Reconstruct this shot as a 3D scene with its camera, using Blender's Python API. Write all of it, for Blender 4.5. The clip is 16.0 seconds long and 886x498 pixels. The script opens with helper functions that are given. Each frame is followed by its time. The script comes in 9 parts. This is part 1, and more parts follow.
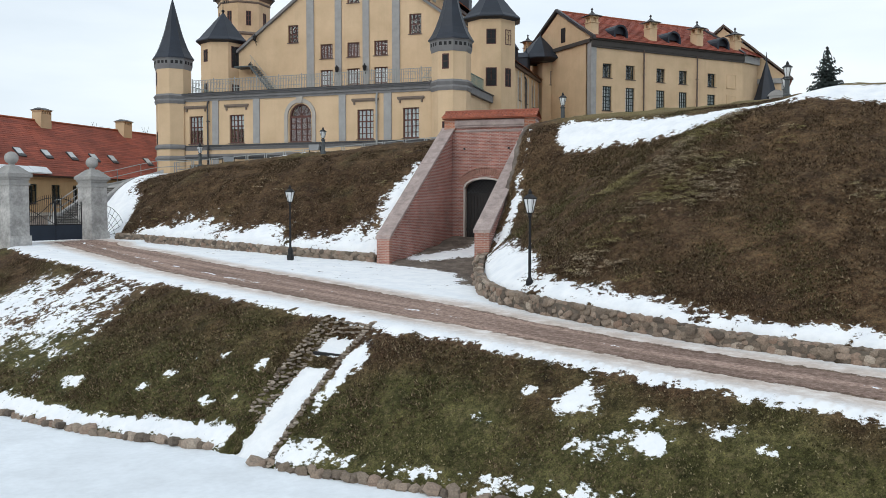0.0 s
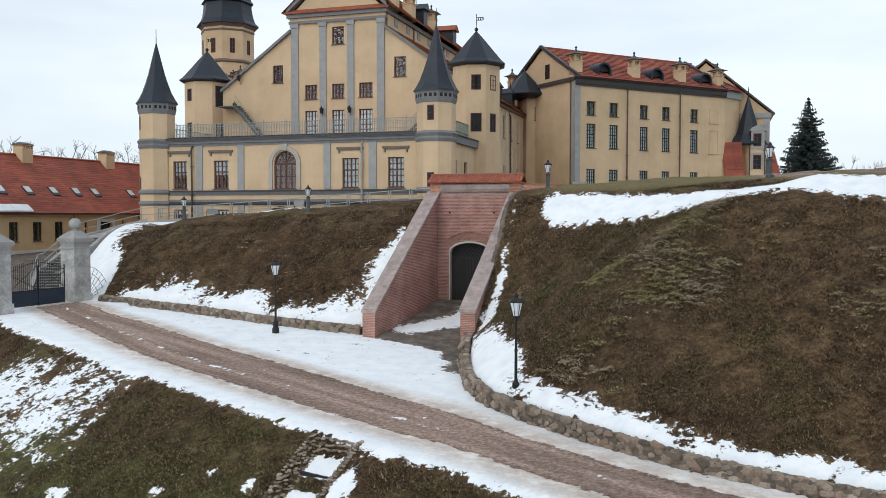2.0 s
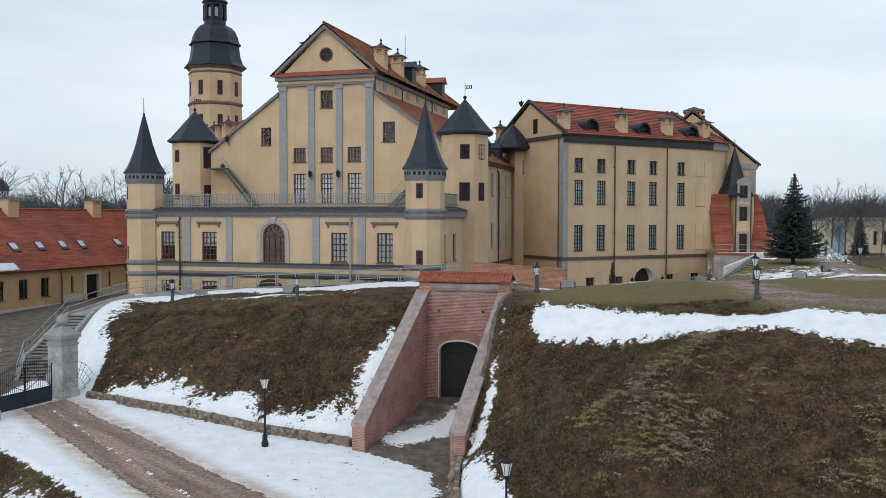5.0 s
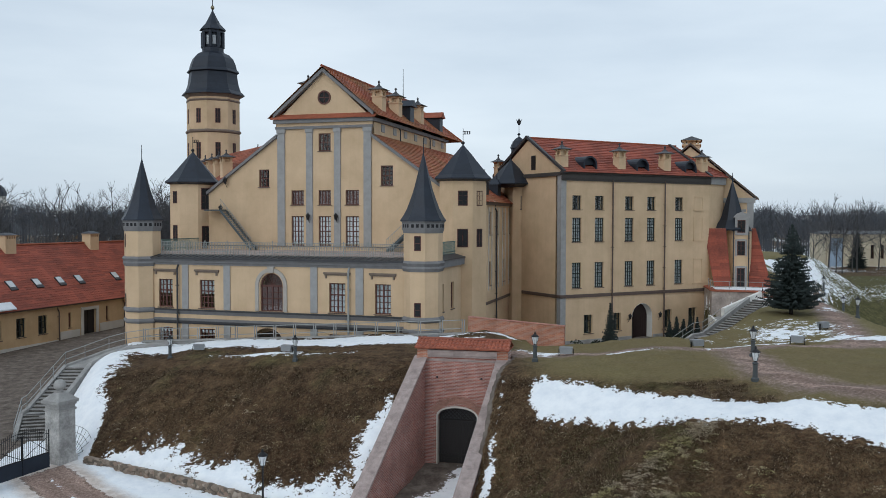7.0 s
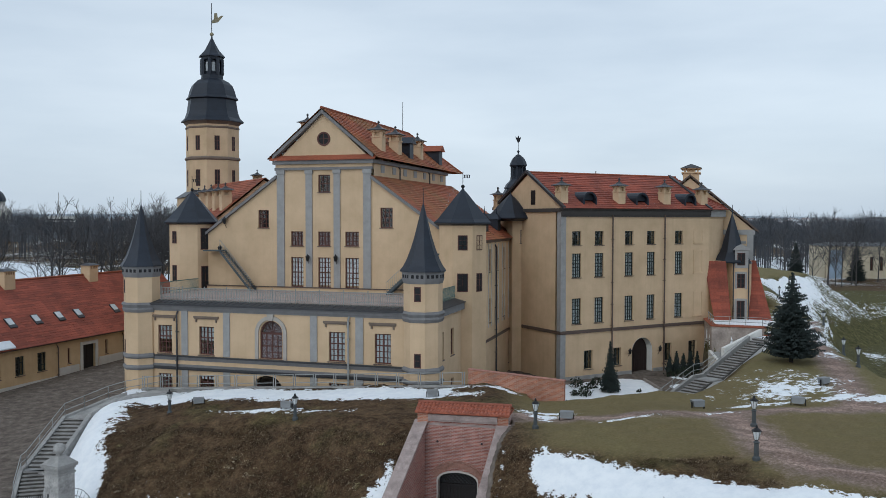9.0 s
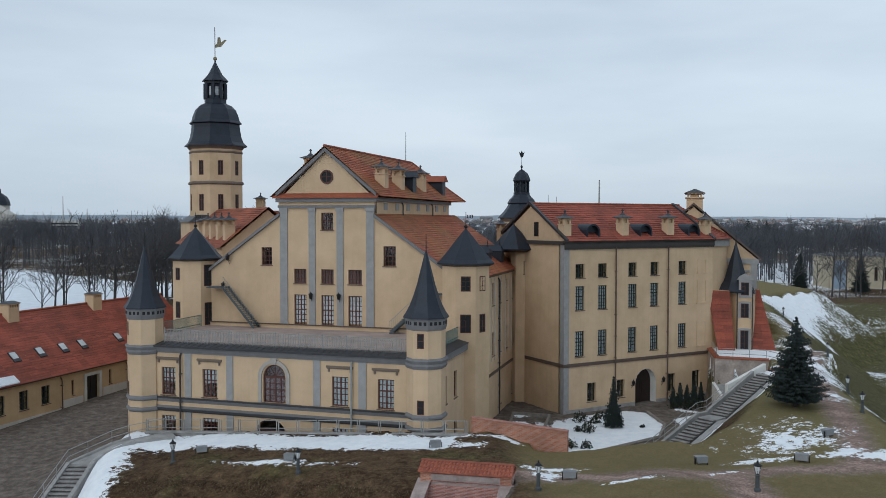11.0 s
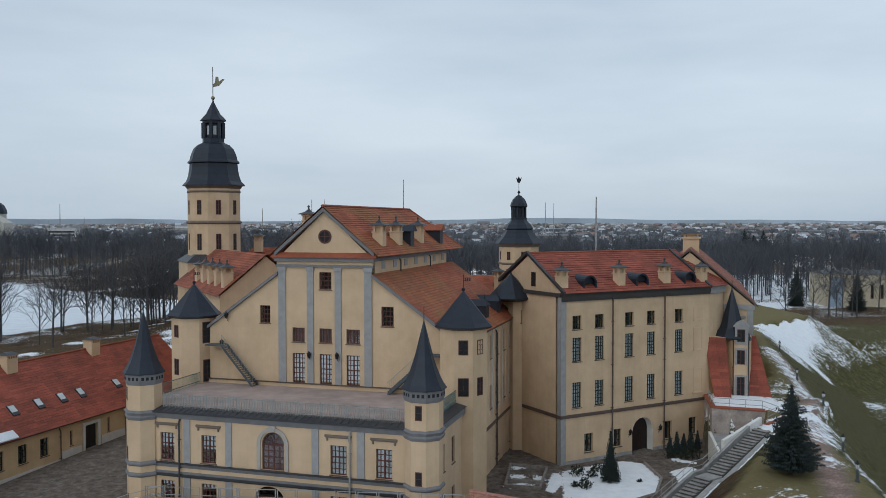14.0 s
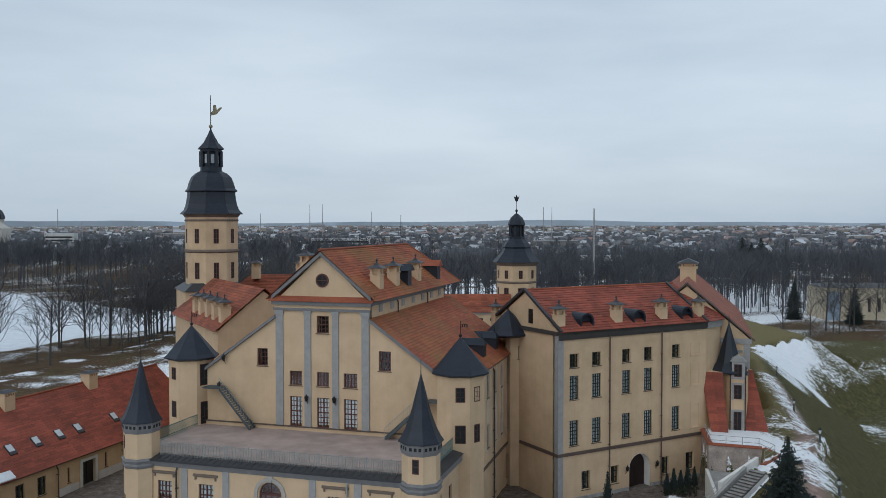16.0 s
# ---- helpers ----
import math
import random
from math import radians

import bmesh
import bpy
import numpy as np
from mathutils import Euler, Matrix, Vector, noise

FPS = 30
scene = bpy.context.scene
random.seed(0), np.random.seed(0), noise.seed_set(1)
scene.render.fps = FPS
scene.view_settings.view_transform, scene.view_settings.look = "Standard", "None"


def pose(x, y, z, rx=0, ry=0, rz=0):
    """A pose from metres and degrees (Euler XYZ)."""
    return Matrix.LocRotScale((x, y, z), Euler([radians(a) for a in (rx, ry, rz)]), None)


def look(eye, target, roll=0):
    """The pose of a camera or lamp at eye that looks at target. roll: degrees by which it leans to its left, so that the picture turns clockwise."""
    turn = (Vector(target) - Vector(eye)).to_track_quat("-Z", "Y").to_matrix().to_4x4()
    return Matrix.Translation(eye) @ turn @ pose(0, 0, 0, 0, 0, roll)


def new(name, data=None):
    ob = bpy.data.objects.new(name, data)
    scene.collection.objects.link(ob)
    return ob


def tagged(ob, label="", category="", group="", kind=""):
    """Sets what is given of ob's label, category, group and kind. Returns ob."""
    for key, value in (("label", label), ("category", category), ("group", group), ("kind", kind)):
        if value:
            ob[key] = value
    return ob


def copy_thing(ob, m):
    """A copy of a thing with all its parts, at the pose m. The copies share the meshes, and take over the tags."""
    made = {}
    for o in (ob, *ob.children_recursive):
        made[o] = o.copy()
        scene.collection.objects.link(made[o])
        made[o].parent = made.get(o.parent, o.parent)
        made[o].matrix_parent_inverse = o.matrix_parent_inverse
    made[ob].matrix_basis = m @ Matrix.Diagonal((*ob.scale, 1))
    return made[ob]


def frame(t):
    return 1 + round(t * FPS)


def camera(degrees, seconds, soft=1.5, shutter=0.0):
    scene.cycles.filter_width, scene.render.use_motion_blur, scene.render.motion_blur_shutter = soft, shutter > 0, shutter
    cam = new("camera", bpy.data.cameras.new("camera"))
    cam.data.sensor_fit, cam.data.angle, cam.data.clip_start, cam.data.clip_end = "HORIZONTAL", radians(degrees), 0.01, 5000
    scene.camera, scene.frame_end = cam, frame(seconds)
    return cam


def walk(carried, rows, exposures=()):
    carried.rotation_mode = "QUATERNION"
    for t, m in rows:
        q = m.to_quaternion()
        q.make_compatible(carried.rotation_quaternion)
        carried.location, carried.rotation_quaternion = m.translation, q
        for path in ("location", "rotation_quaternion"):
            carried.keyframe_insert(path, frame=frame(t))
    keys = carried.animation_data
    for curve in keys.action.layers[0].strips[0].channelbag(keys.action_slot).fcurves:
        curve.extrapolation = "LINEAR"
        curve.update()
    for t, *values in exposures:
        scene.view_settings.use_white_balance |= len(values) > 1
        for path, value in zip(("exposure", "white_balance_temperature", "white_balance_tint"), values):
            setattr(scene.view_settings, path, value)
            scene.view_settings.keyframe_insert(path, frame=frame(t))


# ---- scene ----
cam = camera(54.5, 16.0, soft=0.6)
METRES, EYE, TILT, LEAN, TURN = 30.0, 6.0, -2.5, 0.0, 0.0
ROWS = [
    (0.0, 0.0, 0.0, 0.0, -0.0, 0.0, 0.0),
    (0.5, -0.0006, -0.0007, 0.0241, -0.29, 0.03, 0.01),
    (1.0, -0.002, -0.0012, 0.0572, -0.61, 0.08, 0.02),
    (1.5, -0.0029, -0.0016, 0.0868, -0.86, 0.14, 0.0),
    (2.0, -0.0036, -0.0025, 0.1215, -1.09, 0.19, -0.02),
    (2.5, -0.0048, -0.0038, 0.1515, -1.29, 0.22, 0.0),
    (3.0, -0.0056, -0.0049, 0.1852, -1.49, 0.28, -0.01),
    (3.5, -0.0066, -0.0057, 0.2152, -1.65, 0.31, -0.03),
    (4.0, -0.0067, -0.0061, 0.2488, -1.78, 0.34, -0.03),
    (6.5, -0.0092, -0.0063, 0.4072, -2.05, 0.46, -0.04),
    (7.0, -0.0088, -0.0066, 0.442, -2.09, 0.49, -0.05),
    (7.5, -0.0089, -0.0067, 0.4725, -2.11, 0.51, -0.04),
    (8.0, -0.0085, -0.0056, 0.5062, -2.13, 0.55, -0.02),
    (8.5, -0.0089, -0.0052, 0.5349, -2.11, 0.57, -0.01),
    (9.0, -0.0105, -0.0045, 0.5676, -2.14, 0.57, 0.01),
    (11.5, -0.0083, -0.0059, 0.7142, -1.87, 0.56, 0.06),
    (12.0, -0.0081, -0.0092, 0.7419, -1.89, 0.56, 0.07),
    (12.5, -0.0078, -0.0125, 0.7684, -1.91, 0.61, 0.09),
    (13.0, -0.0081, -0.0139, 0.7997, -1.97, 0.66, 0.12),
    (13.5, -0.0091, -0.0175, 0.8327, -2.01, 0.68, 0.13),
    (14.0, -0.01, -0.0202, 0.8646, -2.08, 0.72, 0.13),
    (14.5, -0.0086, -0.0218, 0.8974, -2.14, 0.77, 0.12),
    (15.0, -0.0076, -0.0228, 0.9301, -2.18, 0.8, 0.12),
    (15.5, -0.0075, -0.0242, 0.964, -2.19, 0.8, 0.13),
    (16.0, -0.0068, -0.0266, 0.9986, -2.2, 0.8, 0.13),
]
walk(cam, [(t, pose(0, 0, EYE, TILT, LEAN, TURN) @ pose(METRES * x, METRES * y, METRES * z, 90 + pitch, roll, yaw)) for t, x, y, z, yaw, pitch, roll in ROWS],
     exposures=((0.0, 0.22, 6450, 7), (3.5, 0.12, 6300, 7), (7.0, -0.11, 6080, 6), (9.0, -0.18, 5980, 6), (12.5, -0.31, 5980, 6), (16.0, -0.35, 5980, 6)))

# ---- overcast daylight ----
world = bpy.data.worlds.new("overcast_sky")
scene.world = world
world.use_nodes = True
wn, wl = world.node_tree.nodes, world.node_tree.links
wn.clear()
w_out = wn.new("ShaderNodeOutputWorld")
w_bg = wn.new("ShaderNodeBackground")
w_sky = wn.new("ShaderNodeTexSky")
w_sky.sky_type = "NISHITA"
w_sky.sun_disc = False
w_sky.sun_elevation, w_sky.sun_rotation = radians(33), radians(-146)
w_sky.dust_density, w_sky.air_density = 2.0, 1.0
w_co = wn.new("ShaderNodeTexCoord")
w_map = wn.new("ShaderNodeMapping")
w_map.inputs["Scale"].default_value = (1.0, 1.0, 4.5)
w_cloud = wn.new("ShaderNodeTexNoise")
w_cloud.inputs["Scale"].default_value, w_cloud.inputs["Detail"].default_value = 1.6, 7.0
w_ramp = wn.new("ShaderNodeValToRGB")
w_ramp.color_ramp.elements[0].position, w_ramp.color_ramp.elements[0].color = 0.3, (5.6, 6.35, 7.3, 1)
w_ramp.color_ramp.elements[1].position, w_ramp.color_ramp.elements[1].color = 0.70, (8.8, 9.25, 9.75, 1)
w_mix = wn.new("ShaderNodeMix")
w_mix.data_type = "RGBA"
w_mix.inputs["Factor"].default_value = 0.86
wl.new(w_co.outputs["Generated"], w_map.inputs["Vector"])
wl.new(w_map.outputs["Vector"], w_cloud.inputs["Vector"])
wl.new(w_cloud.outputs["Fac"], w_ramp.inputs["Fac"])
wl.new(w_sky.outputs["Color"], w_mix.inputs["A"])
wl.new(w_ramp.outputs["Color"], w_mix.inputs["B"])
wl.new(w_mix.outputs["Result"], w_bg.inputs["Color"])
w_bg.inputs["Strength"].default_value = 0.106
wl.new(w_bg.outputs["Background"], w_out.inputs["Surface"])
sun = new("sun", bpy.data.lights.new("sun", "SUN"))
sun.data.energy, sun.data.angle, sun.data.color = 0.62, radians(50), (1.0, 0.96, 0.9)
sun.matrix_world = look((-60, -30, 75), (0, 60, 5))


# ---- materials ----
def nodes_of(name):
    m = bpy.data.materials.new(name)
    m.use_nodes = True
    nt = m.node_tree
    return m, nt, nt.nodes["Principled BSDF"]


def noise_node(nt, scale, detail=6.0, rough=0.6, coord="Object", stretch=(1, 1, 1)):
    co = nt.nodes.new("ShaderNodeTexCoord")
    mp = nt.nodes.new("ShaderNodeMapping")
    mp.inputs["Scale"].default_value = stretch
    n = nt.nodes.new("ShaderNodeTexNoise")
    n.inputs["Scale"].default_value, n.inputs["Detail"].default_value, n.inputs["Roughness"].default_value = scale, detail, rough
    nt.links.new(co.outputs[coord], mp.inputs["Vector"])
    nt.links.new(mp.outputs["Vector"], n.inputs["Vector"])
    return n


def ramp_node(nt, src, stops):
    r = nt.nodes.new("ShaderNodeValToRGB")
    els = r.color_ramp.elements
    while len(els) < len(stops):
        els.new(0.5)
    for e, (p, c) in zip(els, stops):
        e.position, e.color = p, (*c, 1)
    nt.links.new(src, r.inputs["Fac"])
    return r


def mix_node(nt, fac, a, b, mode="MIX"):
    m = nt.nodes.new("ShaderNodeMix")
    m.data_type, m.blend_type = "RGBA", mode
    for key, val in (("Factor", fac), ("A", a), ("B", b)):
        if isinstance(val, (int, float)):
            m.inputs[key].default_value = val
        elif isinstance(val, tuple):
            m.inputs[key].default_value = (*val, 1)
        else:
            nt.links.new(val, m.inputs[key])
    return m.outputs["Result"]


def math_node(nt, op, a, b=0.0, c=None):
    m = nt.nodes.new("ShaderNodeMath")
    m.operation = op
    for i, val in enumerate((a, b) if c is None else (a, b, c)):
        if isinstance(val, (int, float)):
            m.inputs[i].default_value = val
        else:
            nt.links.new(val, m.inputs[i])
    return m.outputs[0]


def bump_node(nt, src, strength, dist, bsdf, normal=None):
    b = nt.nodes.new("ShaderNodeBump")
    b.inputs["Strength"].default_value, b.inputs["Distance"].default_value = strength, dist
    nt.links.new(src, b.inputs["Height"])
    if normal is not None:
        nt.links.new(normal, b.inputs["Normal"])
    nt.links.new(b.outputs["Normal"], bsdf.inputs["Normal"])
    return b.outputs["Normal"]


def plain(name, colour, rough=0.7, metal=0.0, vary=0.12, scale=1.5, grain=18.0, bump=0.15):
    """A surface with broad stains, fine grain and a little relief."""
    m, nt, b = nodes_of(name)
    big = noise_node(nt, scale)
    small = noise_node(nt, grain, 4.0)
    lo = tuple(c * (1 - vary) for c in colour)
    hi = tuple(min(1, c * (1 + vary)) for c in colour)
    col = ramp_node(nt, big.outputs["Fac"], [(0.3, lo), (0.7, hi)]).outputs["Color"]
    g = ramp_node(nt, small.outputs["Fac"], [(0.3, (1 - vary * 0.8,) * 3), (0.7, (1, 1, 1))]).outputs["Color"]
    nt.links.new(mix_node(nt, 1.0, col, g, "MULTIPLY"), b.inputs["Base Color"])
    b.inputs["Roughness"].default_value, b.inputs["Metallic"].default_value = rough, metal
    bump_node(nt, small.outputs["Fac"], bump, 0.02, b)
    return m


def plaster(name, colour):
    """Limewashed plaster: blotches, rain streaks that run down, fine grain."""
    m, nt, b = nodes_of(name)
    blot = noise_node(nt, 0.35, 8.0)
    streak = noise_node(nt, 1.0, 6.0, 0.6, "Object", (2.4, 2.4, 0.12))
    grain = noise_node(nt, 14.0, 4.0)
    lo = tuple(c * f for c, f in zip(colour, (0.86, 0.84, 0.80)))
    hi = tuple(min(1, c * 1.06) for c in colour)
    col = ramp_node(nt, blot.outputs["Fac"], [(0.32, lo), (0.66, hi)]).outputs["Color"]
    st = ramp_node(nt, streak.outputs["Fac"], [(0.28, (0.80, 0.79, 0.77)), (0.52, (1, 1, 1))]).outputs["Color"]
    col = mix_node(nt, 0.3, col, st, "MULTIPLY")
    gr = ramp_node(nt, grain.outputs["Fac"], [(0.3, (0.93, 0.93, 0.93)), (0.7, (1, 1, 1))]).outputs["Color"]
    nt.links.new(mix_node(nt, 1.0, col, gr, "MULTIPLY"), b.inputs["Base Color"])
    b.inputs["Roughness"].default_value = 0.92
    bump_node(nt, grain.outputs["Fac"], 0.2, 0.01, b)
    return m


def roof_tiles(name, colour, moss=0.0):
    """Clay tiles: tile-to-tile variation, weather streaks, patches of moss."""
    m, nt, b = nodes_of(name)
    isl = nt.nodes.new("ShaderNodeNewGeometry")
    patch = noise_node(nt, 0.25, 8.0)
    fine = noise_node(nt, 5.0, 4.0)
    lo = tuple(c * 0.68 for c in colour)
    hi = tuple(min(1, c * 1.22) for c in colour)
    col = ramp_node(nt, patch.outputs["Fac"], [(0.3, lo), (0.68, hi)]).outputs["Color"]
    per = ramp_node(nt, isl.outputs["Random Per Island"], [(0.0, (0.72, 0.72, 0.74)), (1.0, (1.1, 1.06, 1.0))]).outputs["Color"]
    fin = ramp_node(nt, fine.outputs["Fac"], [(0.3, (0.75, 0.75, 0.75)), (0.7, (1.08, 1.05, 1.0))]).outputs["Color"]
    col = mix_node(nt, 1.0, mix_node(nt, 1.0, col, per, "MULTIPLY"), fin, "MULTIPLY")
    if moss:
        mo = noise_node(nt, 0.16, 6.0)
        mask = ramp_node(nt, mo.outputs["Fac"], [(0.42, (0, 0, 0)), (0.62, (moss,) * 3)]).outputs["Color"]
        col = mix_node(nt, mask, col, mix_node(nt, fine.outputs["Fac"], (0.17, 0.10, 0.03), (0.36, 0.19, 0.055)))
    nt.links.new(col, b.inputs["Base Color"])
    b.inputs["Roughness"].default_value = 0.78
    bump_node(nt, fine.outputs["Fac"], 0.3, 0.02, b)
    return m


def brickwork(name, c1, c2, mortar, axis="x", w=0.27, h=0.085):
    m, nt, b = nodes_of(name)
    co = nt.nodes.new("ShaderNodeTexCoord")
    sep = nt.nodes.new("ShaderNodeSeparateXYZ")
    com = nt.nodes.new("ShaderNodeCombineXYZ")
    nt.links.new(co.outputs["Object"], sep.inputs[0])
    nt.links.new(sep.outputs["X" if axis == "x" else "Y"], com.inputs[0])
    nt.links.new(sep.outputs["Z"], com.inputs[1])
    br = nt.nodes.new("ShaderNodeTexBrick")
    nt.links.new(com.outputs[0], br.inputs["Vector"])
    br.inputs["Scale"].default_value = 1.0
    br.inputs["Brick Width"].default_value, br.inputs["Row Height"].default_value = w, h
    br.inputs["Mortar Size"].default_value = 0.011
    br.inputs["Color1"].default_value, br.inputs["Color2"].default_value, br.inputs["Mortar"].default_value = (*c1, 1), (*c2, 1), (*mortar, 1)
    st = noise_node(nt, 0.8, 7.0)
    stain = ramp_node(nt, st.outputs["Fac"], [(0.3, (0.66, 0.63, 0.62)), (0.62, (1.05, 1.02, 1.0))]).outputs["Color"]
    nt.links.new(mix_node(nt, 1.0, br.outputs["Color"], stain, "MULTIPLY"), b.inputs["Base Color"])
    b.inputs["Roughness"].default_value = 0.9
    bump_node(nt, br.outputs["Fac"], -0.5, 0.02, b)
    return m


def attr(nt, name):
    a = nt.nodes.new("ShaderNodeAttribute")
    a.attribute_name = name
    return a.outputs["Fac"]


def ground_material():
    """Winter turf, trodden gravel, yard dirt and lying snow, each where the ground carries it."""
    m, nt, b = nodes_of("winter_ground")
    n_big = noise_node(nt, 0.22, 8.0)
    n_mid = noise_node(nt, 1.3, 8.0, 0.7)
    n_fine = noise_node(nt, 7.0, 6.0, 0.75)
    n_hair = noise_node(nt, 26.0, 4.0, 0.7)
    brown = ramp_node(nt, n_mid.outputs["Fac"], [(0.30, (0.022, 0.014, 0.009)), (0.5, (0.084, 0.053, 0.032)), (0.70, (0.155, 0.106, 0.064))]).outputs["Color"]
    n_wide = noise_node(nt, 0.11, 5.0, 0.55)
    warm = ramp_node(nt, n_wide.outputs["Fac"], [(0.36, (0.72, 0.66, 0.62)), (0.5, (1.0, 0.98, 0.95)), (0.66, (1.10, 1.08, 1.0))]).outputs["Color"]
    brown = mix_node(nt, 1.0, brown, warm, "MULTIPLY")
    green = ramp_node(nt, n_mid.outputs["Fac"], [(0.30, (0.026, 0.028, 0.011)), (0.5, (0.078, 0.076, 0.030)), (0.70, (0.16, 0.148, 0.066))]).outputs["Color"]
    gmask = math_node(nt, "ADD", attr(nt, "green"), math_node(nt, "MULTIPLY", math_node(nt, "SUBTRACT", n_big.outputs["Fac"], 0.5), 1.9))
    gm = ramp_node(nt, gmask, [(0.3, (0, 0, 0)), (0.75, (1, 1, 1))]).outputs["Color"]
    turf = mix_node(nt, gm, brown, green)
    hair = ramp_node(nt, n_hair.outputs["Fac"], [(0.3, (0.42, 0.42, 0.42)), (0.5, (1.0, 0.98, 0.95)), (0.70, (1.9, 1.82, 1.65))]).outputs["Color"]
    clump = ramp_node(nt, n_fine.outputs["Fac"], [(0.34, (0.55, 0.54, 0.53)), (0.52, (1.0, 1.0, 1.0)), (0.68, (1.5, 1.46, 1.36))]).outputs["Color"]
    hair = mix_node(nt, 1.0, hair, clump, "MULTIPLY")
    turf = mix_node(nt, 1.0, turf, hair, "MULTIPLY")
    turf = mix_node(nt, math_node(nt, "MULTIPLY", attr(nt, "lawn"), 0.7), turf, mix_node(nt, n_fine.outputs["Fac"], (0.120, 0.098, 0.042), (0.325, 0.265, 0.130)))
    n_tuft = noise_node(nt, 5.5, 8.0, 0.74)
    straw = ramp_node(nt, n_tuft.outputs["Fac"], [(0.52, (0, 0, 0)), (0.68, (0.6, 0.6, 0.6))]).outputs["Color"]
    turf = mix_node(nt, straw, turf, (0.235, 0.18, 0.10))
    gravel = ramp_node(nt, n_fine.outputs["Fac"], [(0.28, (0.125, 0.086, 0.070)), (0.5, (0.29, 0.205, 0.170)), (0.72, (0.50, 0.385, 0.335))]).outputs["Color"]
    wear = ramp_node(nt, attr(nt, "rut"), [(0.2, (0.72, 0.70, 0.68)), (0.8, (1.25, 1.24, 1.22))]).outputs["Color"]
    gravel = mix_node(nt, 1.0, gravel, wear, "MULTIPLY")
    dirt = ramp_node(nt, n_mid.outputs["Fac"], [(0.3, (0.075, 0.060, 0.050)), (0.52, (0.155, 0.128, 0.108)), (0.74, (0.27, 0.235, 0.20))]).outputs["Color"]
    edge = math_node(nt, "MULTIPLY", math_node(nt, "SUBTRACT", n_fine.outputs["Fac"], 0.5), 0.75)
    edge2 = math_node(nt, "ADD", edge, math_node(nt, "MULTIPLY", math_node(nt, "SUBTRACT", n_mid.outputs["Fac"], 0.5), 0.6))

    def mask(name, lo=0.44, hi=0.56):
        return ramp_node(nt, math_node(nt, "ADD", attr(nt, name), edge2), [(lo, (0, 0, 0)), (hi, (1, 1, 1))]).outputs["Color"]

    col = mix_node(nt, mask("dirt", 0.3, 0.7), turf, dirt)
    col = mix_node(nt, mask("road", 0.22, 0.78), col, gravel)
    n_drift = noise_node(nt, 1.5, 10.0, 0.66)
    n_fleck = noise_node(nt, 4.2, 6.0, 0.7, "Object", (1.0, 1.0, 2.2))
    broken = math_node(nt, "ADD", math_node(nt, "MULTIPLY", math_node(nt, "SUBTRACT", n_drift.outputs["Fac"], 0.5), 1.0), math_node(nt, "MULTIPLY", math_node(nt, "SUBTRACT", n_fleck.outputs["Fac"], 0.5), 0.85))
    calm = math_node(nt, "SUBTRACT", 1.0, math_node(nt, "MULTIPLY", attr(nt, "slush"), 0.6))
    lying = math_node(nt, "ADD", attr(nt, "snow"), math_node(nt, "MULTIPLY", broken, calm))
    snow_m = ramp_node(nt, lying, [(0.475, (0, 0, 0)), (0.525, (1, 1, 1))]).outputs["Color"]
    slush = ramp_node(nt, n_mid.outputs["Fac"], [(0.3, (0.40, 0.325, 0.275)), (0.5, (0.60, 0.52, 0.465)), (0.66, (0.78, 0.74, 0.71))]).outputs["Color"]
    clean = ramp_node(nt, n_mid.outputs["Fac"], [(0.3, (0.76, 0.79, 0.83)), (0.6, (0.89, 0.905, 0.92))]).outputs["Color"]
    snow_c = mix_node(nt, mask("slush", 0.2, 0.85), clean, slush)
    nt.links.new(mix_node(nt, snow_m, col, snow_c), b.inputs["Base Color"])
    b.inputs["Roughness"].default_value = 0.95
    b.inputs["Specular IOR Level"].default_value = 0.15
    flat = math_node(nt, "SUBTRACT", 1.0, math_node(nt, "MULTIPLY", math_node(nt, "MAXIMUM", attr(nt, "dirt"), attr(nt, "road")), 0.75))
    soft = math_node(nt, "MULTIPLY", n_fine.outputs["Fac"], math_node(nt, "SUBTRACT", 1.0, math_node(nt, "MULTIPLY", snow_m, 0.75)))
    nrm = bump_node(nt, math_node(nt, "MULTIPLY", soft, flat), 0.9, 0.12, b)
    bump_node(nt, snow_m, 0.6, 0.06, b, nrm)
    return m


def glass_material():
    m = bpy.data.materials.new("window_glass")
    m.use_nodes = True
    nt = m.node_tree
    nt.nodes.clear()
    out = nt.nodes.new("ShaderNodeOutputMaterial")
    tr = nt.nodes.new("ShaderNodeBsdfTransparent")
    gl = nt.nodes.new("ShaderNodeBsdfGlossy")
    fr = nt.nodes.new("ShaderNodeLayerWeight")
    mx = nt.nodes.new("ShaderNodeMixShader")
    tr.inputs["Color"].default_value = (0.94, 0.96, 0.96, 1)
    gl.inputs["Roughness"].default_value = 0.04
    fr.inputs["Blend"].default_value = 0.5
    gloss = math_node(nt, "MULTIPLY_ADD", math_node(nt, "POWER", fr.outputs["Facing"], 4.0), 0.8, 0.05)
    nt.links.new(gloss, mx.inputs[0])
    nt.links.new(tr.outputs[0], mx.inputs[1])
    nt.links.new(gl.outputs[0], mx.inputs[2])
    nt.links.new(mx.outputs[0], out.inputs["Surface"])
    return m


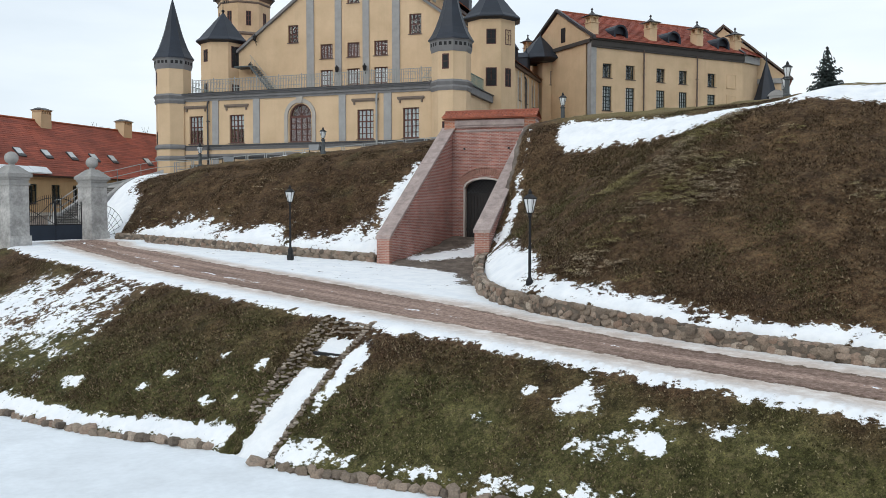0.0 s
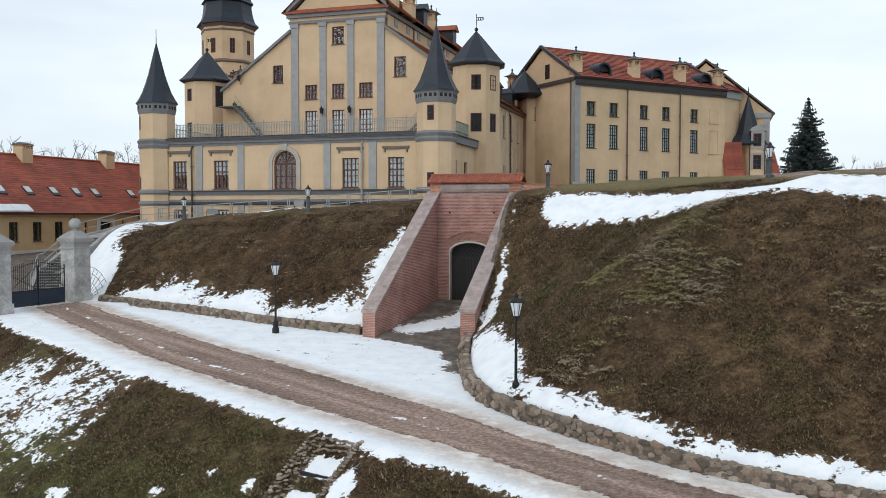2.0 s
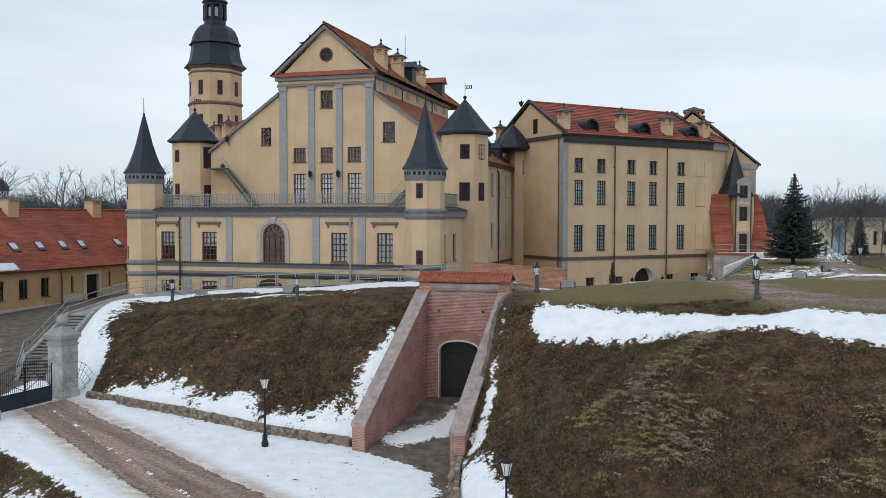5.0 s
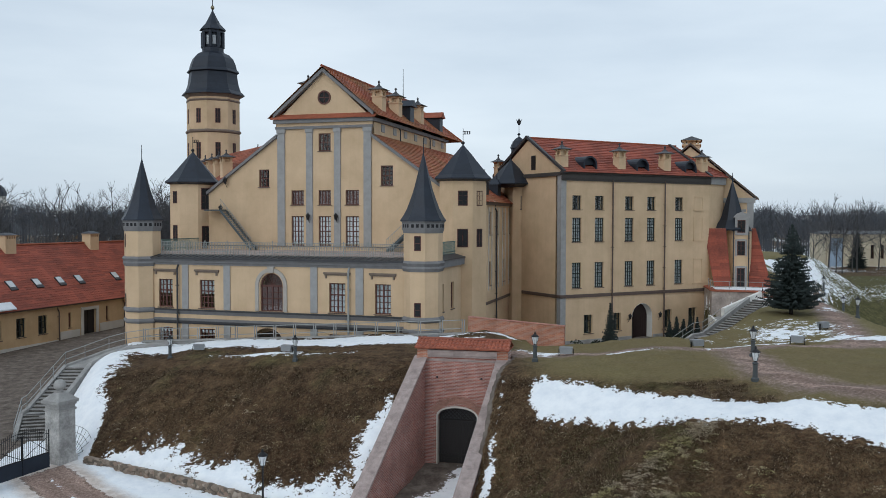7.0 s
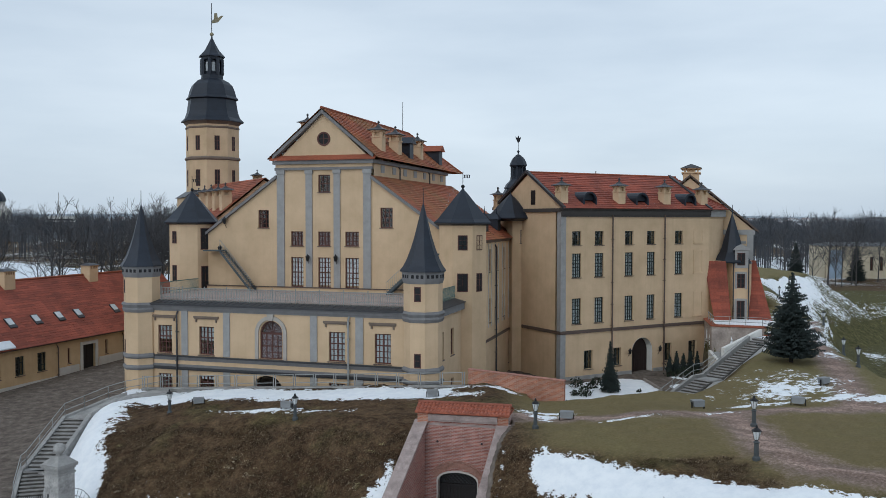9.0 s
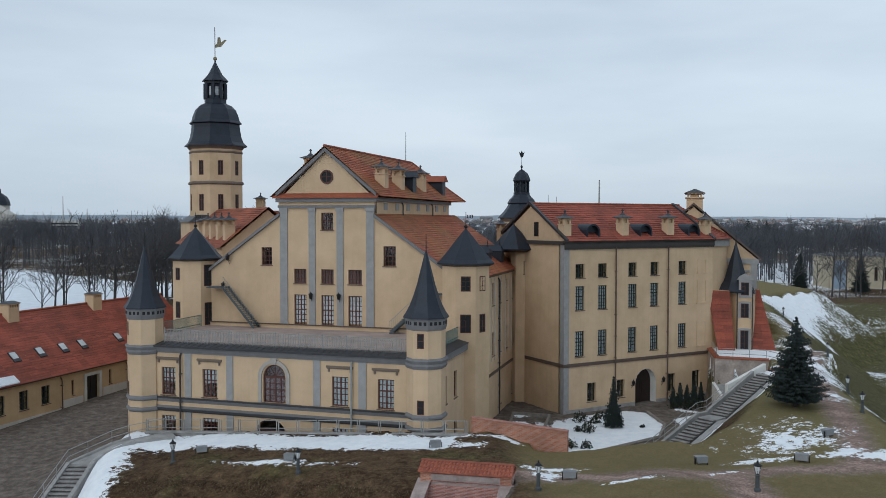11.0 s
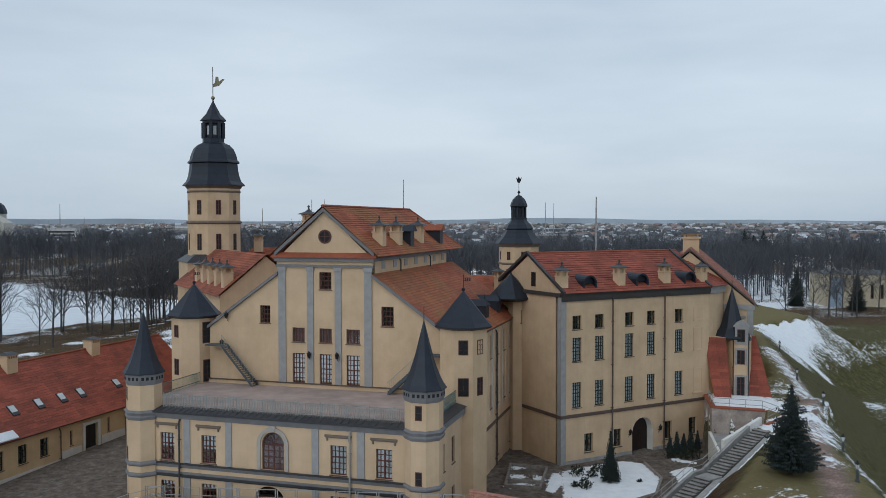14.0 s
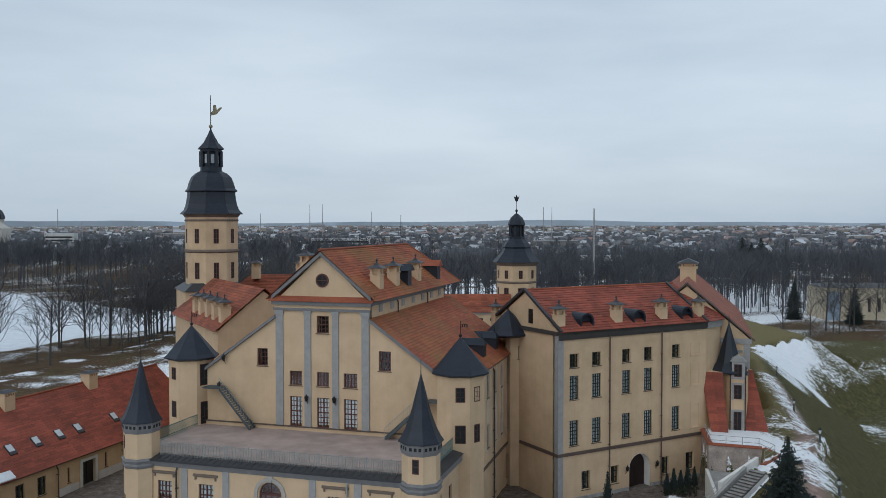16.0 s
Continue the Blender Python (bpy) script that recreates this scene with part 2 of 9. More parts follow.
CREAM = plaster("cream_plaster", (0.655, 0.482, 0.312))
OCHRE = plaster("ochre_plaster", (0.58, 0.41, 0.235))
POST = plain("weathered_post_plaster", (0.47, 0.455, 0.435), 0.92, 0, 0.42, 1.1, 7.0, 0.4)
PALE = plaster("pale_plaster", (0.60, 0.58, 0.54))
WHITE = plaster("white_plaster", (0.80, 0.79, 0.76))
GREY_TRIM = plain("grey_painted_trim", (0.335, 0.33, 0.325), 0.8)
ARCH = plain("pale_stone_surround", (0.42, 0.385, 0.345), 0.85)
BAND = plain("slate_grey_stone_band", (0.20, 0.196, 0.198), 0.8)
HOOD = plain("brown_stone_hood", (0.19, 0.145, 0.115), 0.85)
IRON_STAIR = plain("blue_grey_painted_iron", (0.085, 0.105, 0.115), 0.6, 0.2)
STAINED = plain("stained_pinkish_plaster", (0.44, 0.375, 0.335), 0.92, 0, 0.35, 0.8, 6.0, 0.3)
LEAD = plain("dark_lead_flashing", (0.05, 0.05, 0.055), 0.5, 0.2)
BELT = plain("brown_metal_ledge", (0.11, 0.075, 0.06), 0.6)
SLATE = plain("black_sheet_metal", (0.017, 0.023, 0.036), 0.5, 0.2, 0.25, 0.8, 9.0)
TILE = roof_tiles("clay_tiles", (0.33, 0.095, 0.048))
TILE_OLD = roof_tiles("weathered_clay_tiles", (0.39, 0.102, 0.042), 0.6)
TILE_NEW = roof_tiles("new_clay_tiles", (0.33, 0.085, 0.053))
BRICK = brickwork("red_brick", (0.27, 0.10, 0.078), (0.45, 0.19, 0.145), (0.50, 0.43, 0.40))
ORANGE_BRICK = brickwork("orange_brick", (0.36, 0.13, 0.075), (0.52, 0.22, 0.13), (0.46, 0.36, 0.30))
BRICK_Y = brickwork("red_brick_flank", (0.30, 0.125, 0.095), (0.42, 0.19, 0.14), (0.42, 0.36, 0.32), "y")
COPING = plain("worn_stone_coping", (0.40, 0.32, 0.295), 0.9, 0, 0.3, 2.0)
CONCRETE = plain("grey_concrete", (0.36, 0.35, 0.335), 0.9, 0, 0.25, 1.0)
STONE = plain("granite_fieldstone", (0.27, 0.235, 0.205), 0.85, 0, 0.35, 2.5)
IRON = plain("black_iron", (0.018, 0.018, 0.02), 0.5, 0.4)
RAIL = plain("grey_steel_rail", (0.33, 0.34, 0.33), 0.6, 0.1)
GREEN_RAIL = plain("green_painted_rail", (0.13, 0.20, 0.18), 0.6, 0.2)
GATE_BLUE = plain("dark_blue_painted_steel", (0.022, 0.034, 0.055), 0.5, 0.2)
WOOD = plain("dark_brown_wood", (0.105, 0.036, 0.027), 0.6)
ROSE = plain("dull_red_blind", (0.17, 0.115, 0.115), 0.9)
GREEN_WOOD = plain("black_green_wood", (0.016, 0.024, 0.022), 0.55)
DOOR = plain("black_brown_door_wood", (0.010, 0.008, 0.008), 0.6)
DARK = plain("dark_room", (0.02, 0.02, 0.022), 0.9)
SHADE = plain("grey_window_shade", (0.52, 0.56, 0.58), 0.9)
CURTAIN = plain("white_curtain", (0.82, 0.84, 0.87), 0.9)
GLASS = glass_material()
SKY_GLASS = plain("pale_skylight_glass", (0.62, 0.66, 0.68), 0.08)
LAMP_GLASS = plain("milky_lamp_glass", (0.80, 0.83, 0.85), 0.25)
ICE = plain("snow_covered_ice", (0.78, 0.82, 0.86), 0.75, 0, 0.10, 0.45, 5.0, 0.4)
BARK = plain("dark_bark", (0.045, 0.036, 0.032), 0.95, 0, 0.3, 4.0)
NEEDLE = plain("blue_green_needles", (0.015, 0.026, 0.023), 0.8, 0, 0.5, 2.5)
SHRUB = plain("dark_green_shrub", (0.018, 0.030, 0.014), 0.85, 0, 0.5, 3.0)
GROUND = ground_material()
BLUE_WASH = plaster("faded_blue_plaster", (0.34, 0.43, 0.55))
PARK_WALL = plaster("pale_yellow_plaster", (0.62, 0.54, 0.40))
SNOW_ROOF = plain("snowy_roof", (0.60, 0.62, 0.66), 0.9)
# Pale blue puts distance haze into the colour of the hills.
HILL = plain("haze_tinted_hills", (0.45, 0.52, 0.60), 1.0, 0, 0.12, 0.002, 0.01, 0.0)
TWIG = plain("bare_twigs", (0.085, 0.082, 0.085), 0.95, 0, 0.3, 0.3)
GREY_BARK = plain("grey_bark", (0.085, 0.08, 0.078), 0.95, 0, 0.3, 4.0)
# The next two are TWIG with distance haze mixed into the colour.
GARDEN_TWIG = plain("haze_paled_twigs", (0.16, 0.168, 0.185), 0.95, 0, 0.3, 0.05)
FAR_TWIG = plain("haze_blued_twigs", (0.085, 0.090, 0.102), 0.95, 0, 0.3, 0.05)


# ---- the lie of the land ----
ICE_Z = -0.75
FOOT = [(-24.9, 69.5), (-25.1, 66.0), (-25.0, 61), (-24.2, 58.4), (-22.4, 56), (-20.3, 53.2), (-14, 50.2), (-8.3, 46.9), (-5.5, 45.7), (-3.4, 44.9),
        (1.7, 40.5), (1.4, 37), (1.5, 34), (2.0, 31.6), (3.2, 29.6), (5.2, 27.1), (6.9, 25.4), (8.9, 23.9), (11.4, 22.3), (20, 18.4), (36, 14),
        (46, 40), (54.4, 73.7), (75.9, 137), (80.6, 151), (84, 160), (104, 177), (102, 240), (60, 255), (12, 150), (-12, 86), (-20, 80), (-25.2, 73.5)]
SHORE = [(-60, 62), (-30, 40), (-14.7, 28.3), (-11.9, 26.4), (-9.85, 25.4), (-6.5, 24.0), (-5.4, 22.8), (-3.85, 21.9), (-1.3, 20.7), (0.2, 20.0), (6, 16.6), (30, 2)]
BANK_TOP = [(-60, 80), (-25.4, 49.2), (-20.8, 43.7), (-17.8, 40.9), (-13.7, 36.7), (-10.2, 33.7), (-7.3, 31.0), (-5.0, 29.0), (-3.8, 27.9), (-2.1, 26.5),
            (0.3, 24.8), (2.1, 23.2), (4.1, 21.5), (5.9, 20.1), (9.0, 17.9), (30, 4)]
ROAD_LOW = [(-23.0, 50.6), (-20.5, 47.6), (-17.8, 44.4), (-15.1, 41.2), (-12.9, 38.6), (-9.7, 35.5), (-5.6, 31.8), (-3.3, 29.7), (-1.2, 27.9), (0.4, 26.7), (3.1, 24.0), (5.5, 21.8), (7.4, 20.4), (9.8, 18.7), (30, 5)]
ROAD_HIGH = [(-21.4, 53.0), (-18.1, 49.2), (-15.2, 46.6), (-12.7, 43.8), (-9.7, 40.6), (-6.5, 37.6), (-3.8, 34.9), (-1.3, 32.4), (0.5, 30.7), (2.6, 28.2), (4.9, 25.7), (6.9, 23.9), (8.4, 22.8), (11, 21.0), (32, 8)]
NOTCH = [(-3.35, 44.75), (0.25, 52.3), (0.55, 53.1), (5.7, 51.7), (5.55, 50.9), (1.85, 40.6)]
GARDEN = [(10.8, 66.0), (14.5, 67.0), (20, 73.6), (33, 84.3), (32.4, 92), (30, 96), (16, 90), (9, 80)]
COURT = [(3.9, 63.8), (10.6, 61.2), (10.9, 66.2), (14.6, 67.3), (20, 74.2), (32.6, 85.2), (32.2, 92), (34.3, 100), (46, 112), (60, 150), (50, 210), (0, 210), (-20, 110), (-24.6, 73.4)]
BED = [(13.3, 76.0), (14.2, 75.65), (18.4, 78.7), (23.1, 81.9), (25.0, 86.7), (24.8, 92.4), (22.9, 93.6), (19.0, 91.9), (15.5, 89.6)]
LAKE = [(-81, 283), (-99, 260), (-108, 234), (-170, 205), (-330, 230), (-420, 420), (-205, 438), (-118, 352), (-60, 320)]
TERRACE = [(34.6, 101.5), (33.0, 94.4), (38.2, 92.4), (38.6, 89.5), (34.3, 85.6), (35.4, 84.0), (40, 87), (48, 97), (46, 108), (38, 106)]


def along(px, py, line):
    """Distance to a broken line and on which side of it a place lies (left of its way: plus)."""
    best, side = np.full(px.shape, 1e9), np.zeros(px.shape)
    for (ax, ay), (bx, by) in zip(line, line[1:]):
        dx, dy = bx - ax, by - ay
        s = np.clip(((px - ax) * dx + (py - ay) * dy) / (dx * dx + dy * dy), 0, 1)
        d = np.hypot(px - ax - s * dx, py - ay - s * dy)
        turn = dx * (py - ay) - dy * (px - ax)
        near = d < best
        best, side = np.where(near, d, best), np.where(near, np.sign(turn), side)
    return best, side


def inside(px, py, poly):
    """Signed distance to a closed outline, plus inside."""
    d, _ = along(px, py, poly + poly[:1])
    odd = np.zeros(px.shape, bool)
    for (ax, ay), (bx, by) in zip(poly, poly[1:] + poly[:1]):
        cross = (ay > py) != (by > py)
        with np.errstate(divide="ignore", invalid="ignore"):
            odd ^= cross & (px < (bx - ax) * (py - ay) / (by - ay + 1e-12) + ax)
    return np.where(odd, d, -d)


def smooth(x, a, b):
    t = np.clip((x - a) / (b - a), 0, 1)
    return t * t * (3 - 2 * t)


def soft_min(a, b, r):
    h = np.clip(0.5 + 0.5 * (b - a) / r, 0, 1)
    return b * (1 - h) + a * h - r * h * (1 - h)


def lumps(px, py, size, seed):
    """Cheap smooth noise between -1 and 1, from crossed waves."""
    rng = np.random.RandomState(seed)
    out = np.zeros(px.shape)
    for k in range(7):
        a, f, p = rng.uniform(0, 6.28), rng.uniform(0.6, 1.9) / size, rng.uniform(0, 6.28)
        out += np.sin((px * math.cos(a) + py * math.sin(a)) * f * 6.28 + p + 1.3 * np.sin((py * math.cos(a) - px * math.sin(a)) * f * 4.1 + p))
    return out / 4.2


def fract(px, py, size, seed, octaves=4):
    """Broken lattice noise between about -1 and 1, down to a sixteenth of its size."""
    out, amp, total = np.zeros(np.shape(px)), 1.0, 0.0
    for k in range(octaves):
        c, s = math.cos(0.7 + 1.1 * k + seed), math.sin(0.7 + 1.1 * k + seed)
        x, y = (px * c + py * s) / size * 2 ** k + 17.3 * k, (py * c - px * s) / size * 2 ** k - 9.1 * k
        ix, iy = np.floor(x), np.floor(y)
        fx, fy = x - ix, y - iy
        fx, fy = fx * fx * (3 - 2 * fx), fy * fy * (3 - 2 * fy)

        def corner(a, b):
            h = np.sin((ix + a) * 127.1 + (iy + b) * 311.7 + seed * 74.7) * 43758.5453
            return (h - np.floor(h)) * 2 - 1

        out = out + amp * ((corner(0, 0) * (1 - fx) + corner(1, 0) * fx) * (1 - fy) + (corner(0, 1) * (1 - fx) + corner(1, 1) * fx) * fy)
        total, amp = total + amp, amp * 0.6
    return out / total * 1.6


def road_plane(px, py):
    return 2.62 + 0.04 * (py - 29.1) - 0.033 * (px + 1.55)


def top_level(px, py):
    return np.clip(10.85 + 0.075 * (px - 3), 8.9, 11.75) + 0.12 * lumps(px, py, 14, 4) - 0.85 * smooth(py, 49, 57) * smooth(px, 5, 9) * smooth(-px, -30, -20)


def land(px, py):
    """The height of the ground at a place."""
    px, py = np.asarray(px, float), np.asarray(py, float)
    # banks and road
    ds, ss = along(px, py, SHORE)
    db, sb = along(px, py, BANK_TOP)
    road = np.clip(road_plane(px, py), 0.6, 5.2)
    t = ds / (ds + db + 1e-6)
    bank = ICE_Z + (road - ICE_Z) * t ** 0.92 + 0.18 * np.sin(np.clip(t, 0, 1) * 3.14)
    base = np.where(sb > 0, road, bank)
    base = np.where(ss < 0, ICE_Z - 0.25 - np.clip(ds * 0.3, 0, 0.6), base)
    # the yard by the long house, the park behind, the far country
    yard = 4.2 + 0.036 * np.clip(py - 51, 0, 60) + 1.6 * smooth(-np.hypot(px + 23, py - 75), -11, -3)
    z = np.where((px < -18) & (sb > 0) & (py > 50), yard, base)
    far = smooth(py, 120, 180)
    z = z * (1 - far) + far * (3.5 + 0.5 * lumps(px, py, 60, 9))
    left = smooth(-px - 0.3 * (py - 120), 30, 44) * smooth(py, 100, 140)
    z = z - 1.2 * left
    lake = inside(px, py, LAKE)
    z = np.where(lake > -30, z * smooth(-lake, 0, 30) + (2.1 - 0.9 * smooth(lake, -1, 2)) * (1 - smooth(-lake, 0, 30)), z)
    z = z + smooth(py, 420, 900) * 9 + smooth(py, 900, 2600) * 12
    moat = smooth(px, 26, 40) * smooth(-py, -200, -190)
    z = np.where(moat > 0, z * (1 - moat) - 1.5 * moat, z)
    # the rampart
    d = inside(px, py, FOOT)
    right = smooth(px, 22, 44)
    zf = (road_plane(px, py) + 0.5 - 0.12 * smooth(px, 3, 9)) * (1 - right) - 1.5 * right
    zf = zf + 0.45 * smooth(py, 36.5, 39.5) * smooth(-py, -44, -41) * smooth(px, -0.5, 1.0) * smooth(-px, -6, -3)
    zf = zf + (yard + 0.1 - zf) * smooth(-px, 18.5, 21)
    climb = smooth(-px, 20.5, 23.5) * smooth(py, 54, 59)
    zf = zf * (1 - climb) + climb * (4.5 + 3.5 * np.clip((py - 58.5) / 8.5, 0, 1.1))
    k = 0.68 + 0.30 * np.exp(-((px - 6.5) ** 2 + (py - 45.5) ** 2) / 45) + 0.17 * np.exp(-((px - 1) ** 2 + (py - 47) ** 2) / 70) - 0.05 * smooth(px, 5, 11) - 0.045 * smooth(px, 12, 19) + 0.2 * right + 0.5 * smooth(-px, 18, 23)
    wall = zf + k * np.clip(d - 0.32, 0, 99) + 0.12 * lumps(px, py, 5, 2) * smooth(d, 0.5, 3)
    top = top_level(px, py)
    z = np.where(d > 0.32, soft_min(wall, top, 1.6), z)
    # the bank that falls to the garden, rising beside the long stair
    rise = np.interp((px - 19.8) * 0.788 + (py - 73.9) * 0.616, [0, 8.12, 9.62, 17.9], [5.7, 8.4, 8.4, 11.3])
    dg = -inside(px, py, GARDEN)
    bankg = rise - 0.35 + 0.9 * np.clip(dg - 2.0 * smooth(px, 17, 20), 0, 99)
    z = np.where((d > 0) & (px > 8) & (py < 96) & (px < 60), soft_min(z, np.maximum(bankg, 5.7), 1.0), z)
    dc = inside(px, py, COURT)
    z = np.where(dc > 0, 5.7 + 0.05 * lumps(px, py, 6, 5), z)
    well = (dc > 0) & (px < 4)
    z = np.where(well, 6.4, z)
    z = np.where(inside(px, py, [(29.7, 82.9), (30.2, 82.7), (35.8, 87.0), (38.4, 92.5), (33.0, 94.7), (31.0, 97)]) > 0, 5.7, z)
    z = np.where(inside(px, py, TERRACE) > 0, 11.25, z)
    # the cutting before the tunnel door
    dn = inside(px, py, NOTCH)
    run = np.clip(((px + 0.6) * 0.4 + (py - 42.6) * 0.917) / 8.6, 0, 1)
    z = np.where(dn > 0, road_plane(px, py) + 0.05 + 0.95 * run ** 1.5, z)
    # the stone-lined gully
    gx, gy = (px + 2.75) * -0.506 + (py - 27.5) * -0.862, (px + 2.75) * -0.862 + (py - 27.5) * 0.506
    gully = smooth(-np.abs(gy), -0.95, -0.6) * smooth(gx, 0.1, 0.7) * smooth(-gx, -5.9, -5.2)
    return z - 0.42 * gully


def patch(px, py, x, y, rx, ry, turn=0.0):
    c, s = math.cos(radians(turn)), math.sin(radians(turn))
    a, b = ((px - x) * c + (py - y) * s) / rx, (-(px - x) * s + (py - y) * c) / ry
    return np.clip(1.25 - 0.75 * np.hypot(a, b), 0, 1)


def blot(px, py, x, y, rx, ry, turn=0.0):
    """A soft-edged mound of lying snow: 0.75 in its middle, 0.4 at its rim, less and less beyond."""
    c, s = math.cos(radians(turn)), math.sin(radians(turn))
    a, b = ((px - x) * c + (py - y) * s) / rx, (-(px - x) * s + (py - y) * c) / ry
    return np.clip(0.78 - 0.38 * np.hypot(a, b), 0, 1)


def grid_lines(stops):
    """Lines of a grid whose spacing changes from stretch to stretch: (from, to, step) in order."""
    out = []
    for a, b, step in stops:
        n = max(1, int(round((b - a) / step)))
        out += [a + (b - a) * i / n for i in range(n)]
    return np.array(out + [stops[-1][1]])


def snow_cover(px, py, z):
    """How far the ground at a place lies under snow (over a half: covered)."""
    rough = 0.75 * fract(px, py, 2.2, 21, 4)
    ds, ss = along(px, py, SHORE)
    db, sb = along(px, py, BANK_TOP)
    d = inside(px, py, FOOT)
    rd = inside(px, py, ROAD_LOW + ROAD_HIGH[::-1])
    lane = (sb > 0) & (d < 0) & (px > -26) & (py < 58) & (px < 40)
    snow = np.where(lane, np.clip(0.60 - 0.75 * (rd + 0.12), 0, 0.72 + 0.1 * rough), 0.0)
    ruts = 0.33 * (np.exp(-((rd - 1.3) / 0.22) ** 2) + np.exp(-((rd - 2.2) / 0.16) ** 2)) + 0.25 * lumps(px * 0.35 + py * 0.3, px * 1.3 + py * 1.15, 1.6, 25)
    snow = np.where(lane & (rd > 0.4), np.clip(ruts, 0, 0.5), snow)
    # lower bank
    bank = (sb < 0) & (ss > 0) & (py < 60)
    rim = np.clip(0.76 - db * 1.25 + 0.1 * rough, 0, 1)
    foot = np.clip(0.84 - np.abs(ds - 0.35) * 1.2 + 0.16 * rough - 0.22 * smooth(px, -4, -2), 0, 1)
    low = np.maximum(rim, foot * 0.9)
    for p in BANK_SNOW:
        low = np.maximum(low, blot(px, py, *p) * 0.8 + 0.3 * rough)
    specks = np.clip(0.14 + 0.27 * rough, 0, 0.42)
    wide = blot(px, py, -16.2, 35.4, 5.0, 3.3, -48) * 0.9 + 0.2 * rough
    low = np.maximum(np.maximum(low, specks), np.where(px < -9, wide, 0))
    gx_, gy_ = (px + 2.75) * -0.506 + (py - 27.5) * -0.862, (px + 2.75) * -0.862 + (py - 27.5) * 0.506
    trough = smooth(-np.abs(gy_), -0.78, -0.5) * smooth(gx_, 0.55, 0.9) * (1 - 0.9 * np.exp(-((gx_ - 1.75) / 0.3) ** 2))
    low = np.where((np.abs(gy_) < 1.05) & (gx_ > 0.2) & (gx_ < 5.7), np.minimum(low, 0.15), low)
    low = np.maximum(low, trough * (gx_ < 6.5))
    low = np.maximum(low, 0.85 - np.hypot((gy_ - -1.35) / 0.3, (gx_ - 2.2) / 1.3) * 0.4 + 0.2 * rough)
    snow = np.where(bank, low, snow)
    # rampart: drifts at the foot, beside the cutting and along the crest
    up = (d > 0) & (z > 2)
    left = np.clip(0.80 - d / 4.3 + 0.36 * rough, 0, 1) * smooth(px, -21, -18) * smooth(-px, 2.5, 4.5)
    slope = np.clip(0.04 + 0.22 * rough, 0, 0.36) * smooth(-px, -3, 1) * smooth(-d, -9, -4)
    wing = np.clip(0.70 - along(px, py, [(-4.0, 45.6), (-0.6, 52.4)])[0] * 0.30 + 0.34 * rough - 0.25 * smooth(py, 46, 52), 0, 1) * smooth(-z, -10.2, -8.5)
    wing_r = np.clip(0.58 - along(px, py, [(2.6, 40.2), (5.4, 48.5)])[0] * 0.6 + 0.3 * rough - 0.3 * smooth(py, 40.5, 45), 0, 1)
    lamp = np.clip(1.08 - np.hypot((px - 2.4) / 1.15, (py - 34.6) / 4.4) * 0.6 + 0.15 * rough, 0, 1)
    right = np.clip(0.80 - np.abs(d - 0.55) / 1.75 + 0.2 * rough, 0, 1) * smooth(px, 2, 4) * smooth(-py, -34, -31)
    crest = np.clip(1.02 - 0.52 * along(px, py, [(6.4, 45.0), (10.1, 42.1), (12.4, 40.1), (15.1, 37.2), (18.2, 35.2), (23.7, 32.6), (34, 28.1)])[0] + 0.1 * rough, 0, 1) * smooth(px, 5.4, 6.4)
    stair = np.clip(1.3 - d / 4.2 + 0.16 * rough, 0, 1) * smooth(-px, 19.3, 21.2)
    ua, va = (px + 13.0) * 0.948 - (py - 71.17) * 0.319, (px + 13.0) * 0.319 + (py - 71.17) * 0.948
    walk_s = np.clip(1.12 - np.abs(va + 4.4) / 3.1 + 0.22 * rough, 0, 1) * smooth(ua, -13, -11) * smooth(-ua, -19.5, -16.5)
    rim_s = np.clip(0.86 - np.abs(va + 9.0) / 1.0 + 0.2 * rough, 0, 1) * smooth(-ua, 3.5, 6.0) * smooth(ua, -11.5, -10)
    plat = np.zeros(px.shape)
    for p in TOP_SNOW:
        plat = np.maximum(plat, blot(px, py, *p) * 0.9 + 0.2 * rough)
    far_path = np.clip(0.72 - along(px, py, [(38.5, 79), (47, 100), (58, 138)])[0] / 7.0 + 0.22 * rough, 0, 1)
    far_path = np.maximum(far_path, np.clip(0.72 - along(px, py, [(40.5, 78.5), (37.6, 70.5), (37.0, 66.5), (35.0, 58)])[0] / 2.6 + 0.16 * rough, 0, 1))
    flank = np.clip(np.clip(0.62 - along(px, py, [(74, 171), (88, 184)])[0] / 50 + 0.2 * fract(px, py, 6, 27), 0, 0.5) + 0.3 * smooth(-along(px, py, [(66, 150), (74, 171), (80, 178)])[0], -7, -2), 0, 1) * (px * 0.66 - py * 0.75 > 0.66 * 72 - 0.75 * 172)
    flank = np.maximum(flank, np.clip(0.9 - along(px, py, [(76, 163), (80.5, 152), (66, 110)])[0] / 7 + 0.2 * rough, 0, 1))
    strip = np.clip(1.1 - along(px, py, [(21.9, 72.6), (34.9, 82.7)])[0] * 1.3 + 0.1 * rough, 0, 1)
    ram = left
    for part_ in (slope, wing, wing_r, lamp, right, crest, stair, walk_s, rim_s, plat, far_path * 0.8, flank, strip):
        ram = np.maximum(ram, part_)
    snow = np.where(up, ram, snow)
    # inner garden and terrace
    court = inside(px, py, COURT) > 0
    bed = np.clip(0.55 + 0.9 * inside(px, py, BED), 0, 0.85)
    bed = np.maximum(bed, np.clip(0.5 + inside(px, py, [(26.6, 85.5), (30.0, 90.0), (29.4, 91.2), (26.8, 89.4)]), 0, 0.85))
